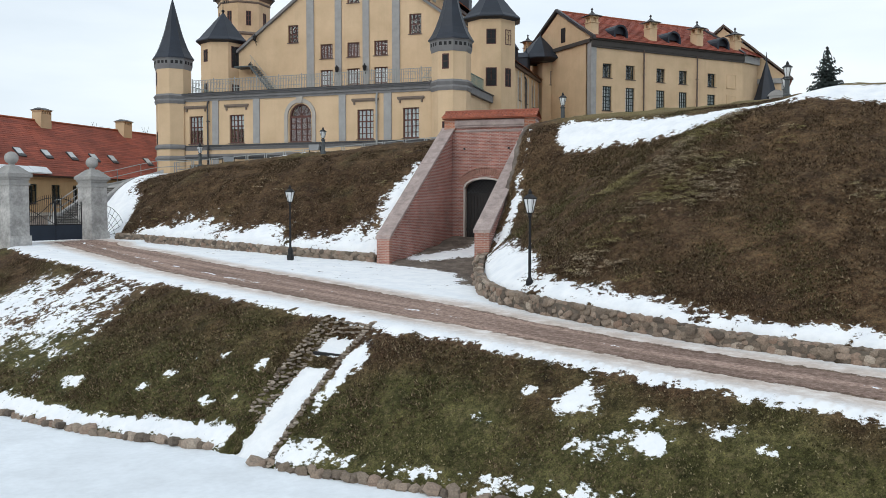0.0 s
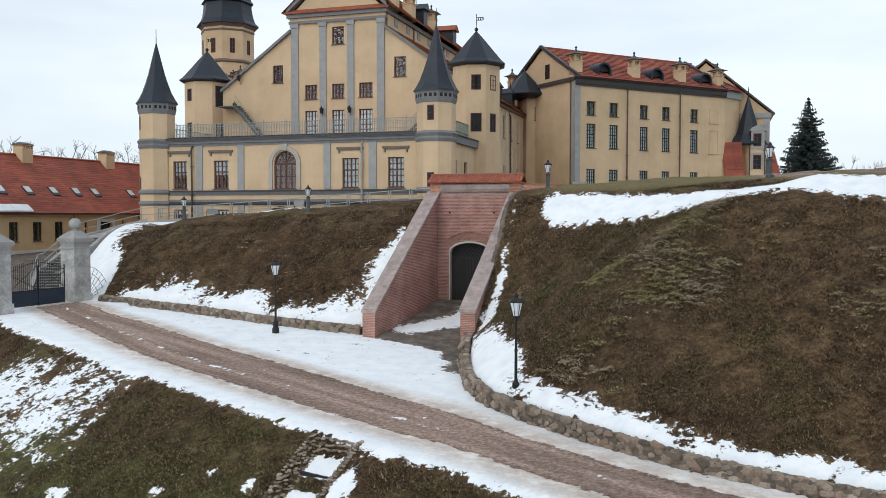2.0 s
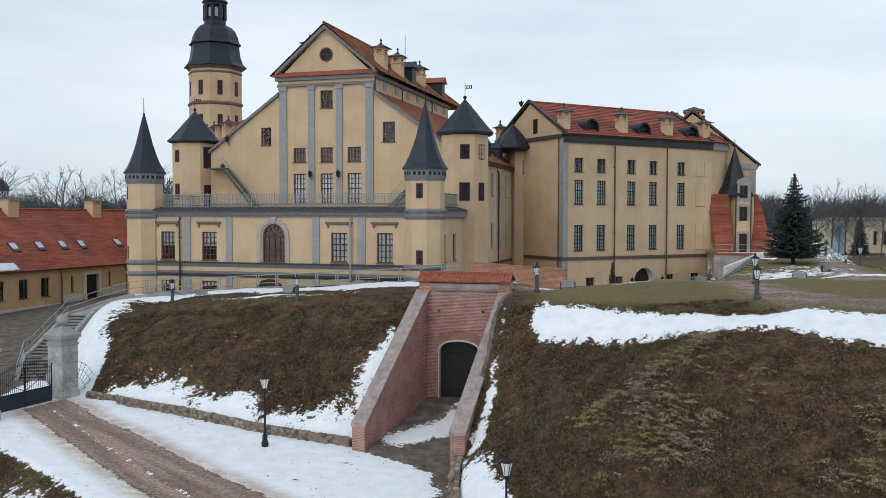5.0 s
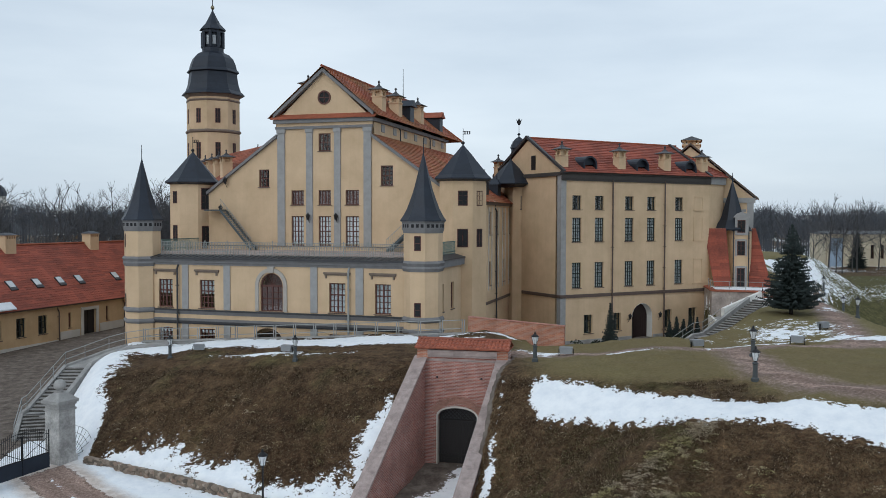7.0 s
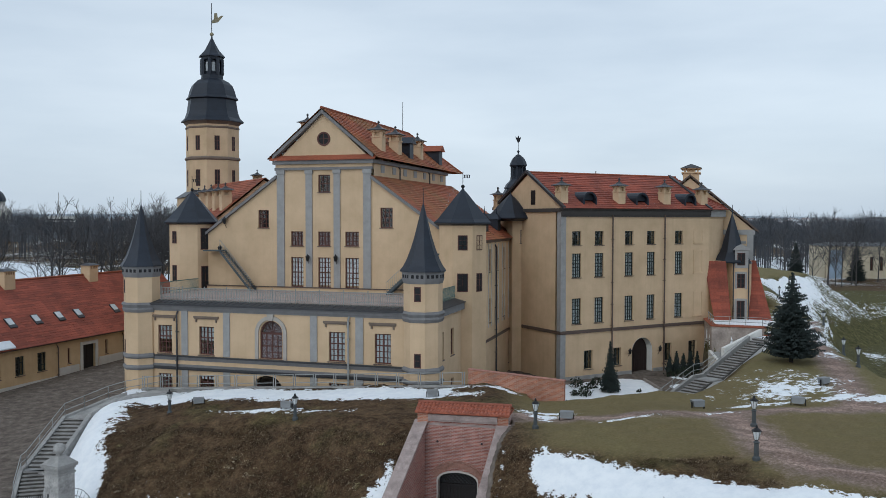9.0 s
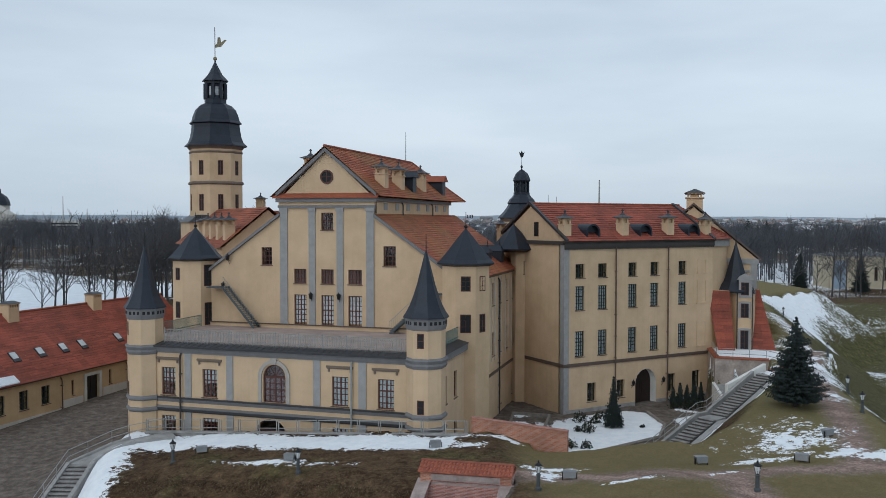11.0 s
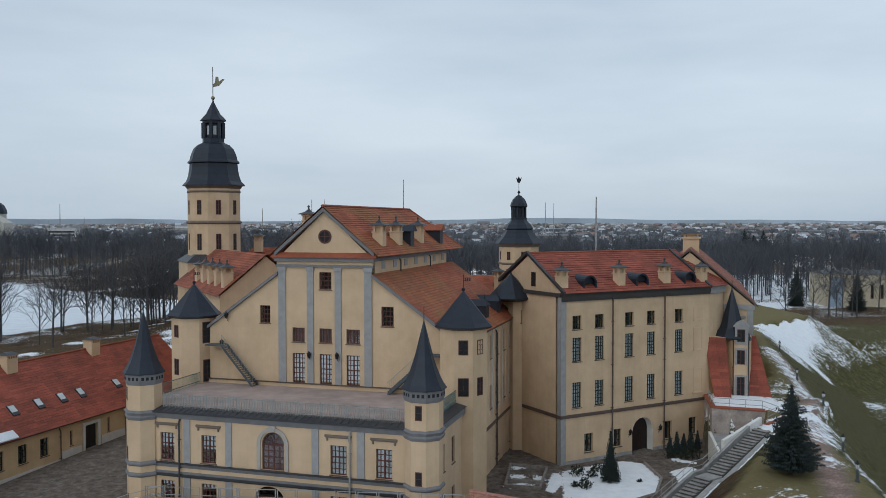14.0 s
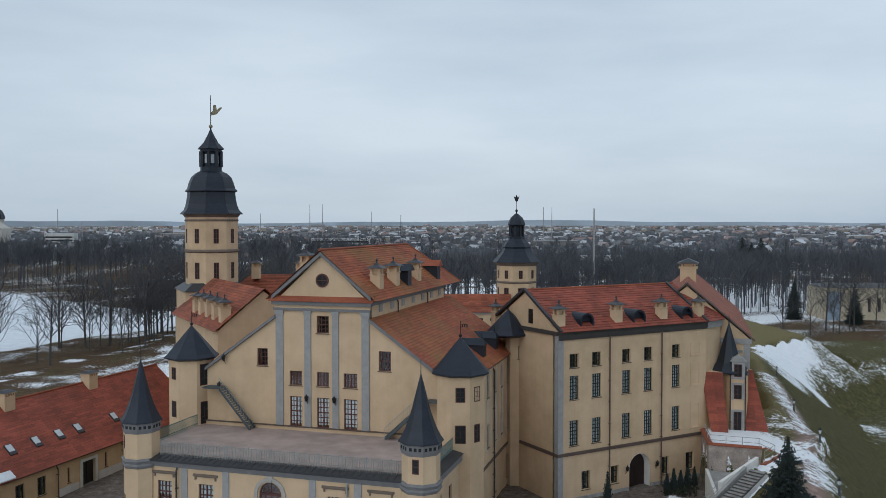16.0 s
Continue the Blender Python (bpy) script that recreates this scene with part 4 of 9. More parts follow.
# ---- the palace with its terrace ----
def spire_turret(parent, u, v):
    """Slim eight-sided corner turret with a tall black spire."""
    b = Mb()
    b.rings(u, v, [(1.4, 5.0), (1.4, 18.2)], 8)
    body = part("turret", b, CREAM, parent, "cream plastered eight-sided corner turret")
    for prof in ([(1.44, 15.2), (1.54, 15.45), (1.47, 15.6), (1.6, 15.85), (1.48, 16.02)], [(1.42, 18.15), (1.52, 18.5), (1.52, 18.95), (1.62, 19.1)],
                 [(1.44, 11.3), (1.54, 11.42), (1.54, 11.55), (1.42, 11.72)], [(1.44, 10.35), (1.54, 10.5), (1.54, 10.6), (1.42, 10.75)]):
        g = Mb()
        g.rings(u, v, prof, 8)
        part("turret_band", g, BAND, body, "slate grey moulding")
    s = Mb()
    s.rings(u, v, [(1.66, 19.06), (1.64, 19.16), (1.42, 19.5), (1.16, 20.05), (0.9, 20.8), (0.66, 21.6), (0.43, 22.6), (0.22, 23.5), (0.08, 24.1), (0.035, 24.3), (0.02, 25.5)], 8)
    part("turret_spire", s, SLATE, body, "black sheet metal spire")
    slots = Mb()
    for k in range(8):
        a = math.pi / 4 * k - math.pi / 2
        c, sn = math.cos(a), math.sin(a)
        for z0, z1, w, off in ((18.58, 18.84, 0.11, -0.36), (18.58, 18.84, 0.11, 0.02), (18.58, 18.84, 0.11, 0.4)):
            r = 1.525
            px, py = u + c * r - sn * off, v + sn * r + c * off
            slots.solid([(px - sn * -w - c * 0.1, py - c * w - sn * 0.1, z0), (px + sn * -w - c * 0.1, py + c * w - sn * 0.1, z0), (px + sn * -w + c * 0.012, py + c * w + sn * 0.012, z0), (px - sn * -w + c * 0.012, py - c * w + sn * 0.012, z0)],
                        [(px - sn * -w - c * 0.1, py - c * w - sn * 0.1, z1), (px + sn * -w - c * 0.1, py + c * w - sn * 0.1, z1), (px + sn * -w + c * 0.012, py + c * w + sn * 0.012, z1), (px - sn * -w + c * 0.012, py - c * w + sn * 0.012, z1)])
    part("turret_slot", slots, DARK, body, "small dark slot openings")
    for z0, z1 in ((16.8, 17.95), (11.75, 12.85), (8.1, 8.8)):
        for dx, dy, t in (((-0.99, -0.99, -45.0),) if u < 0 else ((0.0, -1.4, 0.0),)):
            fr, pane = sash(0.55, z1 - z0, 1, 2)
            m = pose(u + dx, v + dy, 0, 0, 0, t) @ pose(-0.27, -0.02, z0)
            w = part("window", fr, DOOR, parent, "narrow dark turret window", m)
            q = Mb()
            q.box(0.05, 0.5, 0.0, 0.03, 0.05, z1 - z0 - 0.05)
            part("pane", q, DARK, w)
    return body


def round_tower(parent, u, v, doors, turn=0.0, base=5.0):
    """Eight-sided stair tower with a low black roof."""
    b = Mb()
    b.rings(u, v, [(2.05, base), (2.05, 22.75)], 8, turn)
    body = part("stair_tower", b, CREAM, parent, "cream plastered eight-sided stair tower")
    r = Mb()
    r.rings(u, v, [(2.1, 22.55), (2.5, 22.72), (2.5, 22.82), (2.18, 23.12), (1.5, 23.98), (0.75, 24.95), (0.12, 25.72), (0.06, 25.85)], 8, turn)
    part("tower_roof", r, SLATE, body, "low black sheet metal tower roof")
    f = Mb()
    f.ball((u, v, 25.98), 0.16)
    f.tube((u, v, 26.0), (u, v, 27.3), 0.03)
    for z in (26.75, 27.0):
        f.box(u, u + 0.62, v - 0.015, v + 0.015, z - 0.02, z + 0.02)
    for dx in (0.12, 0.34, 0.55):
        f.box(u + dx, u + dx + 0.1, v - 0.015, v + 0.015, 26.75, 27.0)
    part("weather_vane", f, IRON, body, "small wrought iron weather vane")
    for ang, z0, z1, w, mat in doors:
        fr, pane = sash(w, z1 - z0, 2, 3)
        m = pose(u, v, 0, 0, 0, turn + ang) @ pose(-w / 2, -2.075, z0)
        ob = part("window", fr, mat, parent, "brown wooden tower window", m)
        q = Mb()
        q.box(0.06, w - 0.06, 0.0, 0.04, 0.06, z1 - z0 - 0.06)
        part("pane", q, DARK if mat is not CREAM else CREAM, ob)
    return body


def terrace_block(pal):
    """The lower front with its windows, arch, mouldings and roof terrace."""
    rows = [(-9.2, -7.85), (-5.25, -3.85), (6.5, 7.9), (10.4, 11.75)]
    holes = [(a, b, 11.75, 14.12) for a, b in rows] + [(0.4, 2.42, 11.68, 14.8)] + [(a, b, 8.3, 10.02) for a, b in rows] + [(-0.25, 2.35, 8.2, 10.3)]
    mb = Mb()
    mb.wall(-11.0, 14.2, 5.0, 15.35, holes, 0.0, 0.7)
    mb.arch(1.41, 1.01, 13.79, 14.8, 0.0, 0.7)
    mb.arch(1.05, 1.3, 9.3, 10.3, 0.0, 0.7, 12, 1.0)
    part("front_wall", mb, CREAM, pal, "cream plastered lower front wall")
    side = [(2.6, 3.5, 11.75, 14.0), (5.6, 6.5, 11.75, 14.0), (5.6, 6.5, 7.6, 9.8)]
    mb = Mb()
    mb.wall(1.2, 11.0, 5.0, 15.35, side, 0.0, 0.6)
    part("side_wall", mb, CREAM, pal, "", pose(15.0, 0, 0, 0, 0, 90))
    for a, b, c, d in side:
        window(pal, a, b, c, d, 0.0, 2, 4, 0.0, pose(15.0, 0, 0, 0, 0, 90))
    mb = Mb()
    mb.box(-12.3, -11.8, 1.5, 11.4, 5.0, 15.35)
    part("side_wall", mb, CREAM, pal)
    for k, (a, b) in enumerate(rows):
        window(pal, a, b, 11.75, 14.12, 0.0, 4, 5, 0.96 if k > 1 else 0.5, shade=SHADE)
        window(pal, a, b, 8.3, 10.02, 0.0, 4, 3, 0.2)
        h = Mb()
        h.box(a - 0.45, b + 0.45, -0.16, 0.0, 14.83, 14.98)
        h.box(a - 0.4, b + 0.4, -0.1, 0.0, 14.74, 14.83)
        for x in (a - 0.3, b + 0.18):
            h.box(x, x + 0.12, -0.13, 0.0, 14.5, 14.74)
        part("window_hood", h, HOOD, pal, "small moulded hood on brackets")
    window(pal, 0.4, 2.42, 11.68, 13.76, 0.0, 4, 4, 0.98, label="tall arched wooden window", shade=ROSE)
    fan = Mb()
    for i in range(12):
        a0, a1 = math.pi * i / 12, math.pi * (i + 1) / 12
        fan.slab([(1.41 + 1.0 * math.cos(a0), 13.79 + 1.0 * math.sin(a0)), (1.41 + 1.0 * math.cos(a1), 13.79 + 1.0 * math.sin(a1)),
                  (1.41 + 0.9 * math.cos(a1), 13.79 + 0.9 * math.sin(a1)), (1.41 + 0.9 * math.cos(a0), 13.79 + 0.9 * math.sin(a0))], 0.16, 0.28)
    for i in range(1, 6):
        a = math.pi * i / 6
        fan.tube((1.41, 0.22, 13.79), (1.41 + 0.95 * math.cos(a), 0.22, 13.79 + 0.95 * math.sin(a)), 0.03, 4)
    fan.box(0.4, 2.42, 0.16, 0.28, 13.74, 13.84)
    fo = part("fanlight", fan, WOOD, pal, "half-round wooden fanlight with radiating bars")
    g = Mb()
    g.slab([(1.41 + 0.95 * math.cos(math.pi * i / 12), 13.79 + 0.95 * math.sin(math.pi * i / 12)) for i in range(13)], 0.24, 0.25)
    q = part("pane", g, GLASS, fo)
    q.visible_shadow = False
    g = Mb()
    g.box(0.3, 2.5, 0.72, 0.75, 11.6, 14.9)
    part("blind", g, ROSE, pal, "dull red blind behind the arched window")
    window(pal, -0.25, 2.35, 8.2, 9.4, 0.0, 6, 2, 0.0, sill=False)
    surround = Mb()
    for i in range(16):
        a0, a1 = math.pi * i / 16, math.pi * (i + 1) / 16
        surround.slab([(1.41 + 1.42 * math.cos(a0), 13.79 + 1.42 * math.sin(a0)), (1.41 + 1.42 * math.cos(a1), 13.79 + 1.42 * math.sin(a1)),
                       (1.41 + 1.12 * math.cos(a1), 13.79 + 1.12 * math.sin(a1)), (1.41 + 1.12 * math.cos(a0), 13.79 + 1.12 * math.sin(a0))], -0.12, 0.0)
    surround.box(-0.01, 0.29, -0.12, 0.0, 11.66, 13.79)
    surround.box(2.53, 2.83, -0.12, 0.0, 11.66, 13.79)
    surround.slab([(1.2, 14.85), (1.62, 14.85), (1.72, 15.35), (1.1, 15.35)], -0.2, 0.0)
    part("arch_surround", surround.mesh("arch_surround", ARCH, True), ARCH, pal, "pale moulded arch surround with a keystone")
    for k, (a, b) in enumerate(((-6.9, -6.3), (-2.95, -2.35), (4.9, 5.5), (8.8, 9.45))):
        p = Mb()
        p.box(a, b, -0.09, 0.0, 11.66, 15.35)
        p.box(a, b, -0.09, 0.0, 6.0, 10.4)
        part("pilaster", p, GREY_TRIM, pal, "flat grey pilaster")
    belt = Mb()
    belt.box(-11.0, 14.2, -0.22, 0.0, 11.5, 11.62)
    belt.box(-11.0, 14.2, -0.1, 0.0, 10.4, 10.5)
    belt.box(-11.0, 14.2, -0.2, 0.0, 10.5, 10.66)
    pieces("string_course", belt, LEAD, pal, "dark ledge along the wall")
    zone = Mb()
    zone.box(-10.9, 14.1, -0.05, 0.0, 11.2, 11.36)
    zone.box(-10.9, 14.1, -0.12, 0.0, 11.36, 11.5)
    zone.box(-10.9, 14.1, -0.07, 0.0, 10.66, 10.86)
    pieces("frieze", zone, BAND, pal, "grey band between two ledges")
    corn = Mb()
    corn.box(-11.0, 15.0, -0.1, 0.6, 15.35, 15.55)
    corn.box(-11.0, 15.1, -0.22, 0.6, 15.55, 15.78)
    corn.box(-11.0, 15.2, -0.36, 0.6, 15.78, 15.92)
    corn.box(15.0, 15.3, 0.6, 11.0, 15.35, 15.92)
    pieces("cornice", corn, BAND, pal, "slate grey moulded cornice")
    fas = Mb()
    fas.box(-11.0, 15.25, -0.44, -0.36, 15.84, 15.95)
    part("gutter", fas, LEAD, pal, "dark metal gutter")
    lead = Mb()
    lead.solid([(-11.0, -0.42, 15.93), (15.3, -0.42, 15.93), (15.3, 0.9, 16.12), (-11.0, 0.9, 16.12)], [(-11.0, -0.42, 15.99), (15.3, -0.42, 15.99), (15.3, 0.9, 16.18), (-11.0, 0.9, 16.18)])
    lead.solid([(15.4, 0.9, 15.93), (15.4, 11.0, 15.93), (14.4, 11.0, 16.25), (14.4, 0.9, 16.25)], [(15.4, 0.9, 15.99), (15.4, 11.0, 15.99), (14.4, 11.0, 16.31), (14.4, 0.9, 16.31)])
    for i in range(44):
        x = -10.8 + i * 0.59
        lead.solid([(x, -0.42, 15.99), (x + 0.04, -0.42, 15.99), (x + 0.04, 0.9, 16.18), (x, 0.9, 16.18)], [(x, -0.42, 16.03), (x + 0.04, -0.42, 16.03), (x + 0.04, 0.9, 16.22), (x, 0.9, 16.22)])
    part("eaves_sheet", lead, LEAD, pal, "dark seamed sheet metal eaves")
    fl = Mb()
    fl.box(-12.2, 14.6, 0.9, 11.5, 15.9, 16.24)
    part("terrace_floor", fl, plain("terrace_paving", (0.42, 0.325, 0.285), 0.9, 0, 0.22, 0.5), pal, "brown paved roof terrace")
    for side, mat in (((-9.3, 12.6), plain("grey_green_iron", (0.30, 0.315, 0.305), 0.6, 0.1)),):
        r = Mb()
        x0, x1 = side
        r.box(x0, x1, 0.6, 0.64, 17.22, 17.27)
        r.box(x0, x1, 0.6, 0.64, 16.45, 16.49)
        r.box(x0, x1, 0.6, 0.64, 17.0, 17.03)
        n = int((x1 - x0) / 0.15)
        for i in range(n + 1):
            x = x0 + (x1 - x0) * i / n
            big = i % 14 == 0
            r.box(x - (0.035 if big else 0.014), x + (0.035 if big else 0.014), 0.6, 0.64, 16.1, 17.4 if big else 17.25)
        for i in range(0, n, 2):
            x = x0 + (x1 - x0) * i / n
            r.tube((x, 0.62, 16.75), (x + 0.15, 0.62, 16.95), 0.012, 4)
            r.tube((x + 0.15, 0.62, 16.75), (x, 0.62, 16.95), 0.012, 4)
        part("terrace_railing", r, mat, pal, "thin iron terrace railing")
    for x, y0, y1 in ((-11.9, 1.9, 10.4), (14.5, 2.0, 9.2)):
        r = Mb()
        for z in (16.45, 17.3):
            r.box(x - 0.025, x + 0.025, y0, y1, z, z + 0.06)
        n = int((y1 - y0) / 0.16)
        for i in range(n + 1):
            y = y0 + (y1 - y0) * i / n
            r.box(x - 0.015, x + 0.015, y - 0.015, y + 0.015, 16.2, 17.3)
        part("side_railing", r, GREEN_RAIL, pal, "green painted railing beside the terrace")
    pipe(pal, -7.25, -0.22, 5.4, 15.6)
    pipe(pal, 8.25, -0.22, 5.4, 15.6, 0.085, RAIL)


def upper_palace(pal):
    """The tall gabled front behind the terrace, its wings and roofs."""
    v = 11.5
    small = [(-2.5, -1.22), (0.31, 1.57), (3.06, 4.42)]
    holes = [(a, b, 20.55, 21.92) for a, b in small] + [(a, b, 16.62, 19.48) for a, b in small] + [(0.32, 1.56, 25.6, 27.25)]
    mb = Mb()
    mb.wall(-3.95, 5.65, 15.9, 27.8, holes, v, 0.7)
    mb.slab([(-3.95, 28.6), (5.65, 28.6), (0.85, 33.0)], v + 0.06, v + 0.6)
    mb.box(5.05, 5.65, v + 0.7, 36.0, 20.0, 28.7)
    mb.box(-3.95, -3.35, v + 0.7, 36.0, 20.0, 28.7)
    mb.slab([(-3.95, 16.0), (5.65, 16.0), (5.65, 28.7), (0.85, 33.0), (-3.95, 28.7)], 35.6, 36.0)
    part("gable_wall", mb, CREAM, pal, "cream plastered gable front")
    for a, b in small:
        window(pal, a, b, 20.55, 21.92, v, 4, 3, 0.96, shade=ROSE)
        window(pal, a, b, 16.62, 19.48, v, 4, 6, 0.92)
    window(pal, 0.32, 1.56, 25.6, 27.25, v, 3, 4, 0.0)
    wing = Mb()
    wing.wall(5.65, 13.2, 15.9, 21.4, [], v + 0.02, 0.6)
    wing.wall(5.65, 8.6, 21.4, 24.9, [(6.55, 7.75, 22.3, 24.15)], v + 0.02, 0.6)
    wing.slab([(5.65, 24.9), (8.6, 24.9), (5.65, 27.0)], v + 0.02, v + 0.62)
    wing.slab([(8.6, 21.4), (13.6, 21.4), (8.6, 24.9)], v + 0.02, v + 0.62)
    part("wing_wall", wing, CREAM, pal, "cream plastered wing wall under a sloping roof")
    window(pal, 6.55, 7.75, 22.3, 24.15, v + 0.02, 3, 4, 0.0)
    wing = Mb()
    wing.wall(-12.4, -3.95, 15.9, 21.2, [], v + 0.02, 0.6)
    wing.wall(-6.9, -3.95, 21.2, 24.9, [(-5.95, -4.85, 22.25, 23.95)], v + 0.02, 0.6)
    wing.slab([(-6.9, 24.9), (-3.95, 24.9), (-3.95, 27.0)], v + 0.02, v + 0.62)
    wing.slab([(-12.3, 21.2), (-6.9, 21.2), (-6.9, 24.9)], v + 0.02, v + 0.62)
    part("wing_wall", wing, CREAM, pal, "cream plastered wing wall under a sloping roof")
    window(pal, -5.95, -4.85, 22.25, 23.95, v + 0.02, 3, 4, 0.0)
    for a, b in ((-3.92, -3.15), (-0.93, -0.26), (1.93, 2.58), (4.9, 5.65)):
        p = Mb()
        p.box(a, b, v - 0.12, v, 16.67, 27.7)
        p.box(a - 0.06, b + 0.06, v - 0.2, v, 27.35, 27.7)
        part("pilaster", p, GREY_TRIM, pal, "tall flat grey pilaster")
    c = Mb()
    c.box(-4.1, 5.8, v - 0.2, v + 0.1, 27.7, 27.95)
    c.box(-4.25, 5.95, v - 0.34, v + 0.1, 28.25, 28.6)
    fz = Mb()
    fz.box(-4.05, 5.75, v - 0.1, v + 0.1, 27.95, 28.25)
    part("frieze", fz, CREAM, pal, "cream plastered frieze")
    c.box(5.65, 5.9, v + 0.1, 36.2, 28.3, 28.65)
    for s in (1, -1):
        e = 5.95 if s > 0 else -4.25
        c.solid([(e, v - 0.34, 28.75), (0.85, v - 0.34, 32.95), (0.85, v + 0.2, 32.95), (e, v + 0.2, 28.75)][::s], [(e, v - 0.34, 29.12), (0.85, v - 0.34, 33.32), (0.85, v + 0.2, 33.32), (e, v + 0.2, 29.12)][::s])
    pieces("cornice", c, BAND, pal, "slate grey moulded gable cornice")
    foot = Mb()
    foot.box(-12.3, 13.2, v - 0.26, v, 16.58, 16.66)
    part("foot_ledge", foot, BELT, pal, "thin brown metal ledge above the terrace")
    plinth = Mb()
    plinth.box(-12.3, 13.2, v - 0.15, v, 16.2, 16.58)
    part("plinth", plinth, CREAM, pal, "low cream plinth along the terrace")
    ledge = Mb()
    ledge.solid([(-4.5, v - 0.5, 28.6), (6.2, v - 0.5, 28.6), (6.2, v + 0.1, 29.0), (-4.5, v + 0.1, 29.0)], [(-4.5, v - 0.5, 28.68), (6.2, v - 0.5, 28.68), (6.2, v + 0.1, 29.12), (-4.5, v + 0.1, 29.12)])
    part("gable_ledge", ledge, TILE, pal, "narrow red tiled ledge below the gable")
    o = Mb()
    for i in range(20):
        a0, a1 = 2 * math.pi * i / 20, 2 * math.pi * (i + 1) / 20
        o.slab([(0.9 + 0.66 * math.cos(a0), 30.6 + 0.66 * math.sin(a0)), (0.9 + 0.66 * math.cos(a1), 30.6 + 0.66 * math.sin(a1)), (0.9 + 0.52 * math.cos(a1), 30.6 + 0.52 * math.sin(a1)), (0.9 + 0.52 * math.cos(a0), 30.6 + 0.52 * math.sin(a0))], v - 0.03, v + 0.06)
    o.box(0.87, 0.93, v + 0.0, v + 0.05, 30.08, 31.12)
    o.box(0.38, 1.42, v + 0.0, v + 0.05, 30.57, 30.63)
    ow = part("round_window", o, WOOD, pal, "round gable window with a dark wooden frame")
    o = Mb()
    o.slab([(0.9 + 0.55 * math.cos(2 * math.pi * i / 20), 30.6 + 0.55 * math.sin(2 * math.pi * i / 20)) for i in range(20)], v + 0.03, v + 0.055)
    part("pane", o, DARK, ow)
    # roofs
    r = Mb()
    r.tiles((6.45, v - 0.45, 28.75), (6.45, 40.6, 28.75), (0.85, 36.4, 33.45), (0.85, v - 0.45, 33.45))
    r.tiles((-4.75, 40.6, 28.75), (-4.75, v - 0.45, 28.75), (0.85, v - 0.45, 33.45), (0.85, 36.4, 33.45))
    r.tiles((6.45, 40.6, 28.75), (-4.75, 40.6, 28.75), (0.85, 36.4, 33.45), (0.85, 36.4, 33.45))
    main = part("main_roof", r, TILE_OLD, pal, "steep red clay tile roof with mossy patches")
    rb = Mb()
    rb.tube((0.85, v - 0.45, 33.5), (0.85, 36.4, 33.5), 0.13, 8)
    rb.tube((0.85, 36.4, 33.5), (6.45, 40.6, 28.8), 0.11, 6)
    part("ridge_tiles", rb, TILE, main)
    w = Mb()
    w.tiles((14.3, v - 0.1, 21.0), (14.3, 38.5, 21.0), (5.65, 38.5, 27.15), (5.65, v - 0.1, 27.15))
    part("wing_roof", w, TILE_OLD, pal, "sloping clay tile wing roof with mossy patches")
    w = Mb()
    w.tiles((-13.0, 29.0, 20.9), (-13.0, v - 0.1, 20.9), (-3.95, v - 0.1, 27.25), (-3.95, 29.0, 27.25))
    part("wing_roof", w, TILE, pal, "sloping clay tile wing roof")
    verge = Mb()
    for x0, z0, x1, z1 in ((14.1, 21.1, 5.65, 27.1), (-12.8, 20.95, -3.95, 27.2)):
        dz = 0.15
        z0, z1 = z0 - 0.1, z1 - 0.1
        verge.solid([(x0, v - 0.28, z0 - dz), (x1, v - 0.28, z1 - dz), (x1, v + 0.1, z1 - dz), (x0, v + 0.1, z0 - dz)], [(x0, v - 0.28, z0 + dz), (x1, v - 0.28, z1 + dz), (x1, v + 0.1, z1 + dz), (x0, v + 0.1, z0 + dz)])
    pieces("verge", verge, BAND, pal, "slate grey moulded verge")
    for y, z1 in ((15.3, 31.8), (20.1, 31.8), (27.3, 31.8)):
        chimney(pal, 4.95, y, 29.2, z1, 0.52)
    chimney(pal, -3.1, 16.5, 29.8, 32.9, 0.5)
    an = Mb()
    an.tube((0.85, 34.2, 33.4), (0.85, 34.2, 37.0), 0.045, 6, 0.03)
    part("antenna", an, IRON, main, "thin iron rod on the ridge")
    for y in (23.1, 33.8):
        d = Mb()
        d.box(3.6, 5.7, y - 0.6, y + 0.6, 28.9, 31.0)
        dorm = part("dormer", d, SLATE, pal, "dark sheet metal dormer on the main roof")
        d = Mb()
        d.solid([(2.4, y - 0.95, 31.0), (5.95, y - 0.95, 31.0), (5.95, y + 0.95, 31.0), (2.4, y + 0.95, 31.0)], [(2.2, y - 0.05, 31.7), (5.95, y - 0.05, 31.7), (5.95, y + 0.05, 31.7), (2.2, y + 0.05, 31.7)])
        part("dormer_roof", d, TILE if y > 30 else SLATE, dorm, "small dormer roof")
    at = Mb()
    for i in range(7):
        at.box(5.63, 5.72, 14.0 + i * 3.3, 14.9 + i * 3.3, 27.5, 28.2)
    pieces("attic_panel", at, GREY_TRIM, pal, "shallow grey attic panels")
    pipe(pal, 0, 0, 26.6, 28.6, 0.07, None, pose(5.85, 19.0, 0, 0, 0, 90))
    pipe(pal, 0, 0, 26.6, 28.6, 0.07, None, pose(5.85, 29.0, 0, 0, 0, 90))
    # long side wall towards the garden
    cols = [14.6 + 3.25 * i for i in range(7)]
    sh = [(c, c + 1.05, z0, z1) for c in cols for z0, z1 in ((17.6, 20.0), (12.3, 14.8))] + [(c, c + 1.1, 6.6, 9.2) for c in cols[::2]]
    side = Mb()
    side.wall(12.2, 38.2, 4.8, 21.0, sh, 0.0, 0.6)
    fm = pose(13.75, 0, 0, 0, 0, 90)
    part("garden_wall", side, CREAM, pal, "cream plastered side wall towards the garden", fm)
